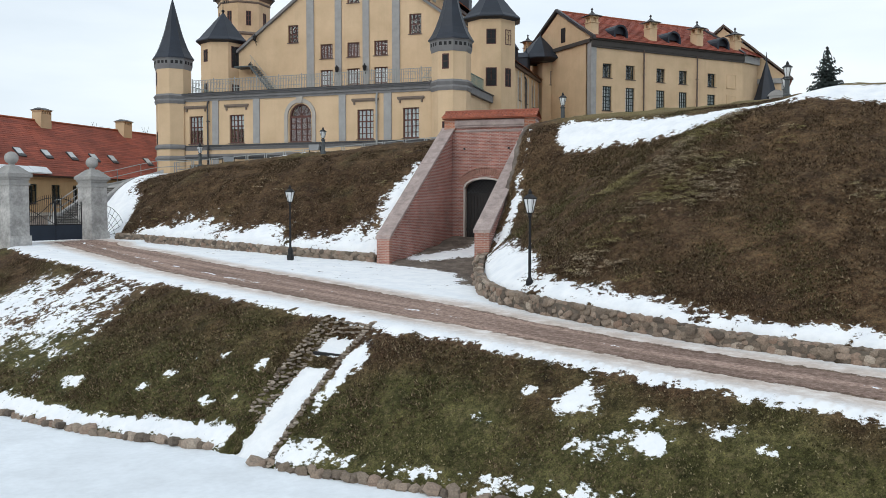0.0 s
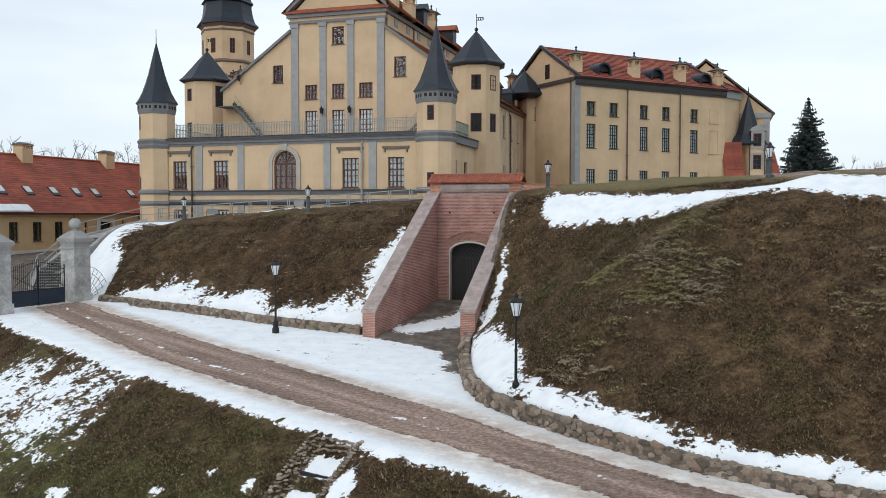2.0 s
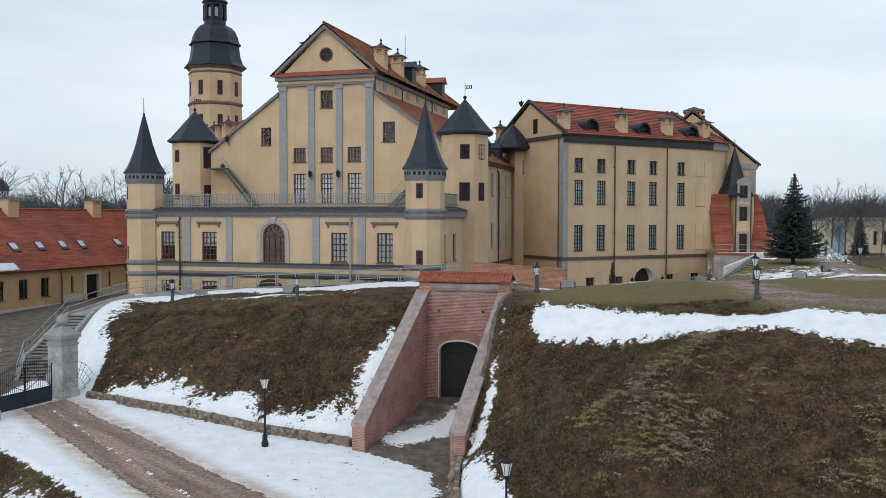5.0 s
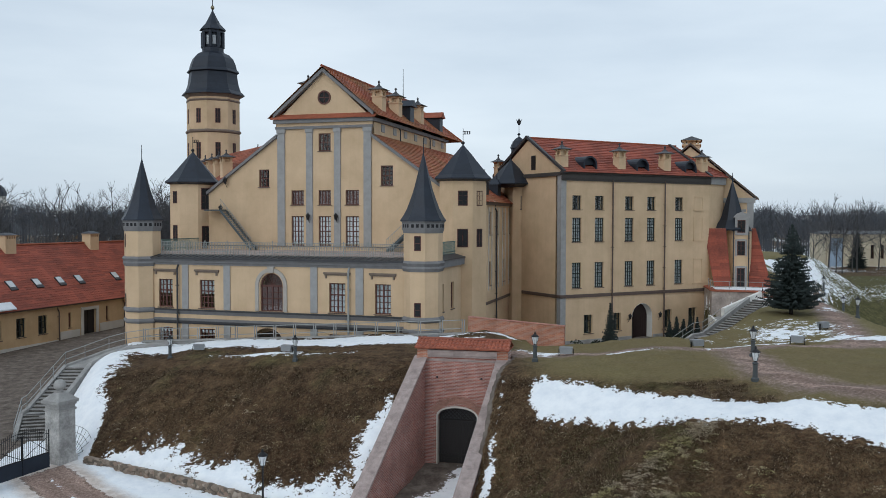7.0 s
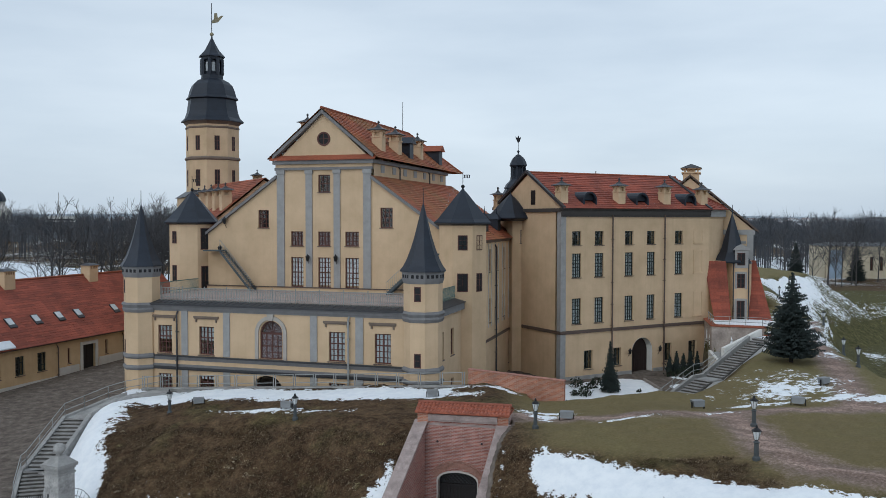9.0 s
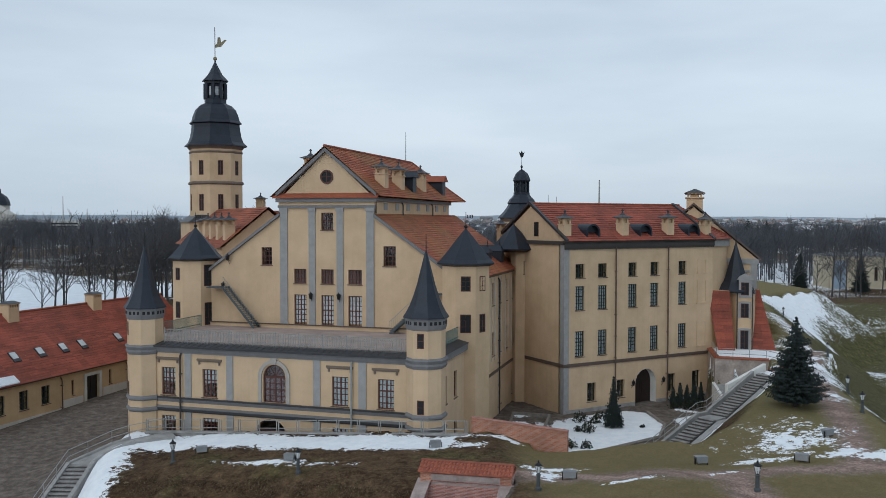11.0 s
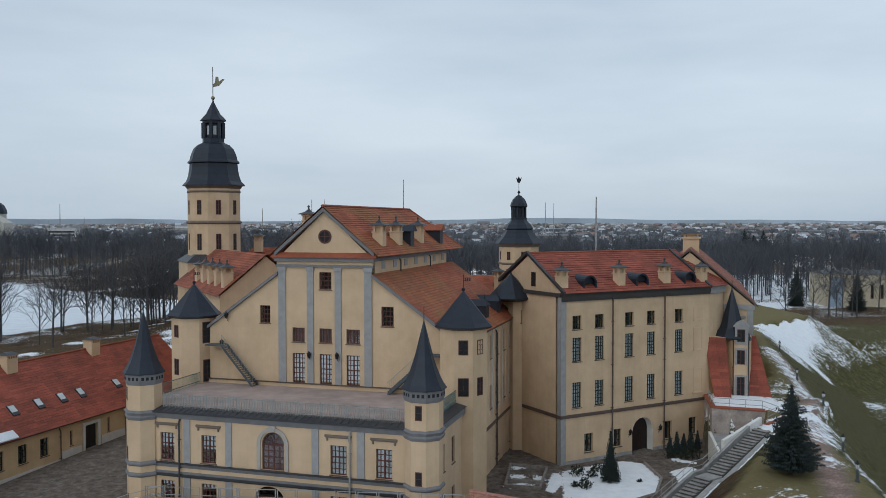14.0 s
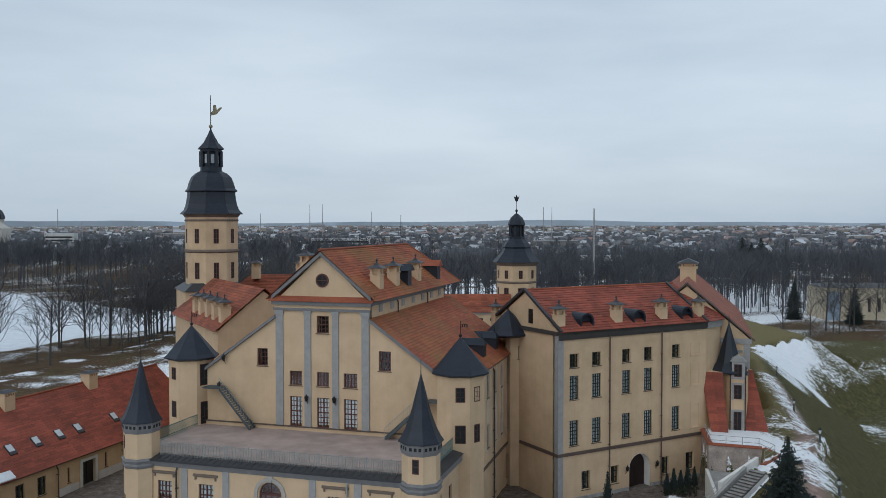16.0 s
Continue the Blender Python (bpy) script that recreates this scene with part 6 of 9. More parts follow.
# ---- the tunnel gate in the rampart ----
def tunnel_gate():
    """Brick portal with two stepped-back wing walls under sloping stone copings."""
    gate = thing("tunnel_gate", pose(0.22, 52.05, 0, 0, 0, -15.0), "red brick tunnel gate with sloping wing walls", "gate")
    w = 5.3
    mb = Mb()
    mb.wall(0.0, w, 3.8, 11.5, [(1.05, 3.6, 4.35, 8.05)], 0.0, 1.2)
    mb.arch(2.325, 1.275, 7.45, 8.05, 0.0, 1.2, 12, 0.6)
    for x0, x1 in ((-0.1, 0.55), (w - 0.55, w + 0.1)):
        eb = Mb()
        eb.box(x0, x1, -0.14, 0.0, 10.85, 11.5)
        part("end_block", eb, ORANGE_BRICK, gate, "orange brick block under the little roof")
    mb.box(-0.1, 0.0, 0.0, 1.2, 10.0, 11.5)
    mb.box(w, w + 0.1, 0.0, 1.2, 10.0, 11.5)
    part("portal_wall", mb, BRICK, gate, "red brick portal wall")
    t = Mb()
    t.box(0.55, w - 0.55, -0.06, 0.0, 10.75, 10.85)
    t.box(0.55, w - 0.55, -0.14, 0.0, 11.0, 11.12)
    t.box(0.55, w - 0.55, -0.22, 0.0, 11.12, 11.42)
    part("portal_cornice", t, COPING, gate, "weathered stone cornice")
    rf = Mb()
    n = 26
    for s, y0, y1 in ((1, -0.45, 0.55), (-1, 1.6, 0.55)):
        for i in range(n):
            x0 = -0.2 + (w + 0.4) * i / n
            x1 = -0.2 + (w + 0.4) * (i + 1) / n
            for k in range(3):
                f0, f1 = k / 3, (k + 1) / 3
                ya, yb = y0 + (y1 - y0) * f0, y0 + (y1 - y0) * f1 + 0.04 * s
                za, zb = 11.56 + 0.4 * f0 + 0.05, 11.56 + 0.4 * f1
                pts = 5
                lo = [(x0 + (x1 - x0) * j / (pts - 1), ya, za + 0.075 * math.sin(math.pi * j / (pts - 1))) for j in range(pts)]
                hi = [(x0 + (x1 - x0) * j / (pts - 1), yb, zb + 0.075 * math.sin(math.pi * j / (pts - 1))) for j in range(pts)]
                for j in range(pts - 1):
                    rf.poly([lo[j], lo[j + 1], hi[j + 1], hi[j]])
                rf.poly([(p[0], p[1], za - 0.05) for p in (lo[0], lo[-1])] + lo[::-1])
    rf.box(-0.18, w + 0.18, -0.38, 1.5, 11.5, 11.56)
    rf.tube((-0.2, 0.55, 12.0), (w + 0.2, 0.55, 12.0), 0.1, 8)
    part("portal_roof", rf, roof_tiles("curved_clay_tiles", (0.40, 0.125, 0.075)), gate, "small roof of curved orange clay tiles")
    a = Mb()
    for i in range(24):
        t0, t1 = radians(38 + 104 * i / 24), radians(38 + 104 * (i + 0.86) / 24)
        for r0, r1, out in ((1.66, 1.98, -0.05), (2.02, 2.1, -0.09)):
            cz = 6.55
            a.slab([(2.325 + r0 * math.cos(t0), cz + r0 * math.sin(t0)), (2.325 + r0 * math.cos(t1), cz + r0 * math.sin(t1)), (2.325 + r1 * math.cos(t1), cz + r1 * math.sin(t1)), (2.325 + r1 * math.cos(t0), cz + r1 * math.sin(t0))], out, 0.0)
    part("brick_arch", a, plain("arch_brick", (0.40, 0.22, 0.17), 0.9, 0, 0.3, 3.0), gate, "arch of upright bricks")
    rv = Mb()
    for i in range(12):
        a0, a1 = math.pi * i / 12, math.pi * (i + 1) / 12
        rv.slab([(2.325 + 1.27 * math.cos(a0), 7.45 + 0.59 * math.sin(a0)), (2.325 + 1.27 * math.cos(a1), 7.45 + 0.59 * math.sin(a1)), (2.325 + 1.16 * math.cos(a1), 7.45 + 0.48 * math.sin(a1)), (2.325 + 1.16 * math.cos(a0), 7.45 + 0.48 * math.sin(a0))], -0.02, 0.5)
    rv.box(1.05, 1.12, -0.02, 0.5, 4.35, 7.45)
    rv.box(3.53, 3.6, -0.02, 0.5, 4.35, 7.45)
    part("arch_lining", rv, PALE, gate, "pale rendered arch lining")
    d = Mb()
    for i in range(14):
        pl = Mb()
        x = 1.07 + i * 0.181
        pl.box(x, x + 0.17, 0.52, 0.6, 4.4, 7.0)
        part("door_plank", pl, DOOR, gate)
    d.box(1.05, 3.6, 0.48, 0.6, 6.95, 7.1)
    for i in range(-2, 12):
        x = 1.1 + i * 0.24
        for s in (1, -1):
            xa, xb = x, x + 0.9 * s
            d.tube((min(max(xa, 1.05), 3.6), 0.55, 7.1), (min(max(xb, 1.05), 3.6), 0.55, 7.95), 0.028, 4)
    lb = Mb()
    lb.box(1.06, 3.59, 0.61, 0.618, 7.1, 7.98)
    part("lattice_back", lb, plain("dim_grey_lattice_back", (0.075, 0.08, 0.085), 0.9), gate, "dim grey ground behind the lattice")
    d.box(1.05, 3.6, 0.62, 0.66, 4.35, 8.0)
    d.box(1.1, 3.55, 0.46, 0.52, 4.85, 5.0)
    part("tunnel_door", d, DOOR, gate, "black plank double door with lattice top")
    for x in (1.1, 3.8):
        hl = Mb()
        hl.tube((x, -0.02, 9.75), (x, 0.05, 9.75), 0.07, 8)
        part("drain_hole", hl, DARK, gate)
    # wing walls: (start, end, top at the portal, top at the foot)
    for (ax, ay), (bx, by), z1, z0, nm in (((0.25, 51.85), (-2.95, 44.6), 10.75, 4.85, "l"), ((5.1, 50.5), (1.95, 41.1), 10.75, 5.2, "r")):
        dx, dy = bx - ax, by - ay
        ln = math.hypot(dx, dy)
        ang = math.degrees(math.atan2(dy, dx))
        ob = thing("wing_wall", pose(ax, ay, 0, 0, 0, ang), "red brick wing wall with sloping stone coping", "retaining wall", "wing walls of the tunnel gate")
        b = Mb()
        n = 14
        for i in range(n):
            x0, x1 = ln * i / n, ln * (i + 1) / n
            t0, t1 = z1 + (z0 - z1) * i / n, z1 + (z0 - z1) * (i + 1) / n
            b.solid([(x0, -0.32, 2.6), (x1, -0.32, 2.6), (x1, 0.32, 2.6), (x0, 0.32, 2.6)], [(x0, -0.32, t0), (x1, -0.32, t1), (x1, 0.32, t1), (x0, 0.32, t0)])
        part("brick_wall", b, BRICK, ob)
        b = Mb()
        b.box(ln, ln + 0.35, -0.36, 0.36, 2.6, z0 - 0.1)
        part("end_pier", b, BRICK_Y, ob, "red brick end of the wing wall")
        c = Mb()
        n = 11
        for i in range(n):
            x0, x1 = -0.2 + (ln + 0.6) * i / n, -0.2 + (ln + 0.6) * (i + 0.985) / n
            t0, t1 = z1 + (z0 - z1) * x0 / ln, z1 + (z0 - z1) * x1 / ln
            c.solid([(x0, -0.42, t0), (x1, -0.42, t1), (x1, 0.42, t1), (x0, 0.42, t0)], [(x0, -0.42, t0 + 0.14), (x1, -0.42, t1 + 0.14), (x1, 0.42, t1 + 0.14), (x0, 0.42, t0 + 0.14)])
        part("coping", c, COPING, ob, "worn reddish stone coping slabs")


tunnel_gate()


# ---- parapet, brick wall, stairs and terrace walls ----
def parapet():
    ob = thing("parapet_wall", MF, "grey concrete parapet wall before the palace", "retaining wall")
    def top(u):
        return 9.05 + 1.75 * (u + 9.2) / 27.5

    b, c = Mb(), Mb()
    b.solid([(-9.2, -2.35, 5.5), (18.3, -2.35, 5.5), (18.3, -2.0, 5.5), (-9.2, -2.0, 5.5)], [(-9.2, -2.35, top(-9.2)), (18.3, -2.35, top(18.3)), (18.3, -2.0, top(18.3)), (-9.2, -2.0, top(-9.2))])
    c.solid([(-9.2, -2.45, top(-9.2)), (18.3, -2.45, top(18.3)), (18.3, -1.92, top(18.3)), (-9.2, -1.92, top(-9.2))], [(-9.2, -2.45, top(-9.2) + 0.1), (18.3, -2.45, top(18.3) + 0.1), (18.3, -1.92, top(18.3) + 0.1), (-9.2, -1.92, top(-9.2) + 0.1)])
    part("wall", b, CONCRETE, ob)
    part("coping", c, CONCRETE, ob)
    n = 17
    xs = [-9.1 + 27.3 * i / (n - 1) for i in range(n)]
    for x in xs:
        for dx in (-0.09, 0.09):
            p = Mb()
            p.box(x + dx - 0.03, x + dx + 0.03, -2.22, -2.16, top(x) + 0.1, top(x) + 1.08)
            part("post", p, RAIL, ob)
    for x0, x1 in zip(xs, xs[1:]):
        for dz in (0.4, 1.03):
            r = Mb()
            r.tube((x0 + 0.09, -2.19, top(x0) + dz), (x1 - 0.09, -2.19, top(x1) + dz), 0.032)
            part("rail", r, RAIL, ob, "grey steel hand rail")
    bw = thing("brick_wall", pose(3.9, 63.45, 0, 0, 0, -24.2), "low red brick wall at the end of the parapet", "wall")
    b = Mb()
    n = 8
    for i in range(n):
        x0, x1 = 7.2 * i / n, 7.2 * (i + 1) / n
        b.solid([(x0, 0, 5.0), (x1, 0, 5.0), (x1, 0.42, 5.0), (x0, 0.42, 5.0)], [(x0, 0, 12.0 - 0.05 * x0), (x1, 0, 12.0 - 0.05 * x1), (x1, 0.42, 12.0 - 0.05 * x1), (x0, 0.42, 12.0 - 0.05 * x0)])
    part("wall", b, ORANGE_BRICK, bw)
    c = Mb()
    c.solid([(-0.03, -0.04, 12.0), (7.23, -0.04, 11.64), (7.23, 0.46, 11.64), (-0.03, 0.46, 12.0)], [(-0.03, -0.04, 12.07), (7.23, -0.04, 11.71), (7.23, 0.46, 11.71), (-0.03, 0.46, 12.07)])
    part("coping", c, plain("brick_coping", (0.42, 0.2, 0.15), 0.9, 0, 0.3, 3.0), bw)


parapet()


def flight(ob, x0, y0, z0, x1, y1, z1, width, n, material):
    """Steps from the foot (x0, y0, z0) to the head; the left edge runs along the line, the width to its right."""
    dx, dy = x1 - x0, y1 - y0
    ln = math.hypot(dx, dy)
    ux, uy = dx / ln, dy / ln
    rx, ry = uy, -ux
    for i in range(n):
        s0, s1 = ln * i / n, ln * (i + 1) / n + 0.04
        za, zb = z0 + (z1 - z0) * i / n - 0.6, z0 + (z1 - z0) * (i + 1) / n
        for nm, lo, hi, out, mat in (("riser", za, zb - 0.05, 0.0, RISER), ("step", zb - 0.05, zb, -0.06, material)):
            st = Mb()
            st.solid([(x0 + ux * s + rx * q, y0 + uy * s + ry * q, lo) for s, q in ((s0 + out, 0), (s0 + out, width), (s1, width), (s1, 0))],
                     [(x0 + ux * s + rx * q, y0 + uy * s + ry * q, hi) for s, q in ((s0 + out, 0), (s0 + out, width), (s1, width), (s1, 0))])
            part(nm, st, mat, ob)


def handrail(ob, pts, height=1.0, posts=6, material=None):
    r = Mb()
    for p, q in zip(pts, pts[1:]):
        p, q = Vector(p), Vector(q)
        for h in (height, height * 0.45):
            r.tube(p + Vector((0, 0, h)), q + Vector((0, 0, h)), 0.03)
        n = max(1, int((q - p).length / 1.7))
        for i in range(n + 1):
            c = p.lerp(q, i / n)
            r.tube(c - Vector((0, 0, 0.3)), c + Vector((0, 0, height)), 0.028)
    part("handrail", r, material or RAIL, ob, "grey steel hand rail")


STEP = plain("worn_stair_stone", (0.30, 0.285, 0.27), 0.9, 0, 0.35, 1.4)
# Riser shade is put into the colour, so each step stands out.
RISER = plain("shaded_riser_concrete", (0.13, 0.12, 0.11), 0.95, 0, 0.35, 1.4)


def garden_stairs():
    ob = thing("garden_stairs", Matrix(), "long grey stone stair from the garden up to the terrace", "stairs")
    flight(ob, 19.8, 73.9, 5.7, 26.2, 78.9, 8.4, 1.6, 16, STEP)
    flight(ob, 27.4, 79.8, 8.4, 34.0, 84.9, 11.3, 1.6, 17, STEP)
    b = Mb()
    for x0, y0, z0, x1, y1, z1 in ((19.6, 74.2, 5.9, 26.0, 79.2, 8.6), (26.0, 79.2, 8.6, 27.2, 80.1, 8.6), (27.2, 80.1, 8.6, 33.6, 85.1, 11.5)):
        dx, dy = x1 - x0, y1 - y0
        ln = math.hypot(dx, dy)
        nx, ny = -dy / ln * 0.3, dx / ln * 0.3
        b.solid([(x0, y0, z0 - 2.2), (x1, y1, z1 - 2.2), (x1 + nx, y1 + ny, z1 - 2.2), (x0 + nx, y0 + ny, z0 - 2.2)], [(x0, y0, z0), (x1, y1, z1), (x1 + nx, y1 + ny, z1), (x0 + nx, y0 + ny, z0)])
        ox, oy = dy / ln * 2.05, -dx / ln * 2.05
        b.solid([(x0 + ox, y0 + oy, z0 - 1.2), (x1 + ox, y1 + oy, z1 - 1.2), (x1 + ox - nx * 1.8, y1 + oy - ny * 1.8, z1 - 1.2), (x0 + ox - nx * 1.8, y0 + oy - ny * 1.8, z0 - 1.2)],
                [(x0 + ox, y0 + oy, z0 - 0.32), (x1 + ox, y1 + oy, z1 - 0.32), (x1 + ox - nx * 1.8, y1 + oy - ny * 1.8, z1 - 0.32), (x0 + ox - nx * 1.8, y0 + oy - ny * 1.8, z0 - 0.32)])
    part("string_wall", b, CONCRETE, ob, "sloping concrete edge of the stair")
    lan = Mb()
    lan.prism([(26.2, 78.9), (27.2, 77.6), (28.4, 78.5), (27.4, 79.8)], 6.5, 8.4)
    part("landing", lan, CONCRETE, ob)
    handrail(ob, [(19.5, 74.4, 5.9), (26.0, 79.4, 8.6), (27.2, 80.3, 8.6), (29.5, 82.1, 9.6)])
    tw = thing("terrace_wall", Matrix(), "pale plastered terrace retaining wall with red tile coping", "retaining wall")
    pts = [(34.6, 101.5), (33.0, 94.4), (38.2, 92.4), (38.6, 89.5), (35.6, 86.4)]
    for (ax, ay), (bx, by) in zip(pts, pts[1:]):
        dx, dy = bx - ax, by - ay
        ln = math.hypot(dx, dy)
        nx, ny = -dy / ln * 0.45, dx / ln * 0.45
        m = Mb()
        m.solid([(ax, ay, 4.8), (bx, by, 4.8), (bx + nx, by + ny, 4.8), (ax + nx, ay + ny, 4.8)], [(ax, ay, 11.3), (bx, by, 11.3), (bx + nx, by + ny, 11.3), (ax + nx, ay + ny, 11.3)])
        part("wall", m, STAINED, tw, "stained pinkish plaster wall")
        m = Mb()
        m.solid([(ax - nx * 0.25, ay - ny * 0.25, 11.3), (bx - nx * 0.25, by - ny * 0.25, 11.3), (bx + nx, by + ny, 11.3), (ax + nx, ay + ny, 11.3)], [(ax - nx * 0.25, ay - ny * 0.25, 11.36), (bx - nx * 0.25, by - ny * 0.25, 11.36), (bx + nx, by + ny, 11.5), (ax + nx, ay + ny, 11.5)])
        part("coping", m, TILE, tw, "red tile coping")
    m = Mb()
    m.solid([(30.2, 82.9, 5.0), (35.6, 87.0, 5.0), (35.4, 87.3, 5.0), (30.0, 83.2, 5.0)], [(30.2, 82.9, 10.6), (35.6, 87.0, 11.9), (35.4, 87.3, 11.9), (30.0, 83.2, 10.6)])
    part("stair_parapet", m, WHITE, tw, "white plastered stair parapet")
    m = Mb()
    m.solid([(30.1, 82.95, 5.0), (29.85, 83.1, 5.0), (32.6, 94.3, 5.0), (32.9, 94.2, 5.0)], [(30.1, 82.95, 9.0), (29.85, 83.1, 9.0), (32.6, 94.3, 8.7), (32.9, 94.2, 8.7)])
    part("side_wall", m, WHITE, tw, "white plastered low side wall")
    m = Mb()
    m.prism([(30.2, 83.3), (35.4, 87.2), (38.1, 92.3), (33.0, 94.3)], 5.0, 8.5)
    part("lower_terrace", m, CONCRETE, tw, "grey paved ledge below the terrace")
    handrail(tw, [(34.4, 99.5, 11.4), (33.2, 94.6, 11.4), (38.0, 92.7, 11.4), (38.5, 89.8, 11.4), (36.4, 87.4, 11.4)], 1.0)


garden_stairs()


def yard_stairs():
    ob = thing("yard_stairs", Matrix(), "grey stone stair that climbs round the rampart from the yard", "stairs")
    flight(ob, -26.45, 58.0, 4.35, -26.95, 60.3, 5.7, 1.75, 8, STEP)
    flight(ob, -26.95, 61.1, 5.7, -26.6, 67.0, 7.85, 1.6, 13, STEP)
    lan = Mb()
    lan.prism([(-27.0, 60.25), (-25.2, 60.2), (-25.3, 61.15), (-27.0, 61.15)], 4.0, 5.7)
    part("landing", lan, CONCRETE, ob)
    ramp = Mb()
    line = [((-26.65, 67.0), (-24.95, 66.9), 7.85), ((-25.6, 68.1), (-24.5, 67.4), 8.2), ((-24.2, 69.4), (-23.2, 68.3), 8.7), ((-23.0, 69.9), (-22.4, 68.6), 9.0), ((-20.2, 71.6), (-19.4, 69.7), 9.25)]
    for (p, q, za), (r, s, zb) in zip(line, line[1:]):
        ramp.solid([(*p, za - 2.5), (*q, za - 2.5), (*s, zb - 2.5), (*r, zb - 2.5)], [(*p, za), (*q, za), (*s, zb), (*r, zb)])
    part("ramp", ramp, CONCRETE, ob, "paved ramp at the head of the stair")

    def kerb(pts, h, drop, thick):
        for p, q in zip(pts, pts[1:]):
            p, q = Vector(p), Vector(q)
            n = (q - p).cross(Vector((0, 0, 1))).normalized() * thick
            e = Mb()
            e.solid([p - Vector((0, 0, drop)), q - Vector((0, 0, drop)), q + n - Vector((0, 0, drop)), p + n - Vector((0, 0, drop))], [p + Vector((0, 0, h)), q + Vector((0, 0, h)), q + n + Vector((0, 0, h)), p + n + Vector((0, 0, h))])
            part("string_wall", e, CONCRETE, ob, "worn concrete edge of the stair")

    outer = [(-26.45, 57.9, 4.5), (-27.0, 60.3, 5.75), (-27.0, 61.1, 5.8), (-26.65, 67.0, 7.9), (-25.6, 68.15, 8.25), (-24.2, 69.45, 8.75), (-23.0, 69.95, 9.05)]
    kerb(outer[::-1], 0.12, 3.2, 0.28)
    kerb([(-24.65, 57.9, 4.7), (-25.15, 60.4, 5.9), (-25.2, 61.2, 6.0), (-24.95, 66.9, 8.0), (-24.4, 67.5, 8.35), (-23.1, 68.3, 8.8), (-22.3, 68.7, 9.1)], 0.22, 1.6, 0.3)
    handrail(ob, [(x - 0.12, y, z + 0.1) for x, y, z in outer] + [(-20.2, 71.7, 9.4)], 0.95)


yard_stairs()


# ---- lamps and floodlights ----
def lantern(ob, z, s=1.0):
    lan = Mb()
    lan.rings(0, 0, [(0.07 * s, z), (0.1 * s, z + 0.06 * s)], 6)
    la = part("lantern", lan, IRON, ob, "black foot of the lantern")
    lan = Mb()
    lan.rings(0, 0, [(0.25 * s, z + 0.56 * s), (0.255 * s, z + 0.585 * s), (0.13 * s, z + 0.7 * s), (0.06 * s, z + 0.75 * s), (0.07 * s, z + 0.8 * s), (0.02 * s, z + 0.92 * s)], 6)
    part("lantern_cap", lan, IRON, la, "black six-sided lantern cap")
    lan = Mb()
    for i in range(6):
        a = math.pi / 3 * i
        lan.tube((0.12 * s * math.cos(a), 0.12 * s * math.sin(a), z + 0.06 * s), (0.24 * s * math.cos(a), 0.24 * s * math.sin(a), z + 0.56 * s), 0.014 * s, 4)
    pieces("lantern_bar", lan, IRON, la)
    g = Mb()
    g.rings(0, 0, [(0.1 * s, z + 0.07 * s), (0.21 * s, z + 0.55 * s)], 6)
    part("glass", g, LAMP_GLASS, la, "pale lantern glass")


def tall_lamp(x, y, z):
    ob = thing("street_lamp", pose(x, y, z), "black cast iron street lamp beside the gravel road", "street lamp", "street lamps by the road")
    b = Mb()
    b.rings(0, 0, [(0.17, -0.2), (0.17, 0.12), (0.12, 0.18), (0.13, 0.42), (0.07, 0.55)], 8)
    part("base", b, IRON, ob)
    p = Mb()
    p.rings(0, 0, [(0.055, 0.55), (0.05, 1.6), (0.075, 1.64), (0.045, 1.7), (0.04, 2.72), (0.075, 2.78), (0.045, 2.86)], 8)
    part("pole", p, IRON, ob)
    lantern(ob, 2.84)
    return ob


tall_lamp(-7.95, 44.75, 3.6)
tall_lamp(3.15, 31.2, 3.05)


def short_lamp():
    ob = thing("path_lamp", Matrix(), "short lamp with a grey post and lantern on the rampart", "path lamp", "lamps on the rampart")
    p = Mb()
    p.rings(0, 0, [(0.17, -0.4), (0.17, 0.1), (0.11, 0.16), (0.1, 0.78), (0.15, 0.84), (0.06, 0.92)], 8)
    part("post", p, plain("dark_grey_metal", (0.085, 0.095, 0.10), 0.6, 0.3), ob)
    lantern(ob, 0.9, 0.86)
    return ob


lamp = short_lamp()
LAMPS = [(6.85, 49.5), (-7.95, 57.3), (-17.5, 62.2), (16.4, 41.3), (18.5, 46.8), (39.8, 78.6), (46.0, 95.2), (52.0, 115.0), (61.3, 142.0), (34.5, 66.0)]
for k, (x, y) in enumerate(LAMPS):
    m = pose(x, y, float(land(x, y)) + 0.02)
    if k == 0:
        lamp.matrix_basis = m
    else:
        copy_thing(lamp, m)


def floodlight():
    ob = thing("floodlight", Matrix(), "grey floodlight box on a low bracket in the grass", "floodlight", "floodlights on the rampart")
    b = Mb()
    b.solid([(-0.35, -0.22, 0.12), (0.35, -0.22, 0.12), (0.35, 0.22, 0.12), (-0.35, 0.22, 0.12)], [(-0.4, -0.16, 0.5), (0.4, -0.16, 0.5), (0.4, 0.3, 0.5), (-0.4, 0.3, 0.5)])
    part("housing", b, plain("light_grey_metal", (0.24, 0.25, 0.26), 0.5, 0.3), ob)
    g = Mb()
    g.box(-0.32, 0.32, 0.3, 0.33, 0.2, 0.46)
    part("glass", g, LAMP_GLASS, ob)
    br = Mb()
    br.box(-0.45, -0.4, -0.05, 0.05, -0.2, 0.4)
    br.box(0.4, 0.45, -0.05, 0.05, -0.2, 0.4)
    part("bracket", br, IRON, ob)
    return ob


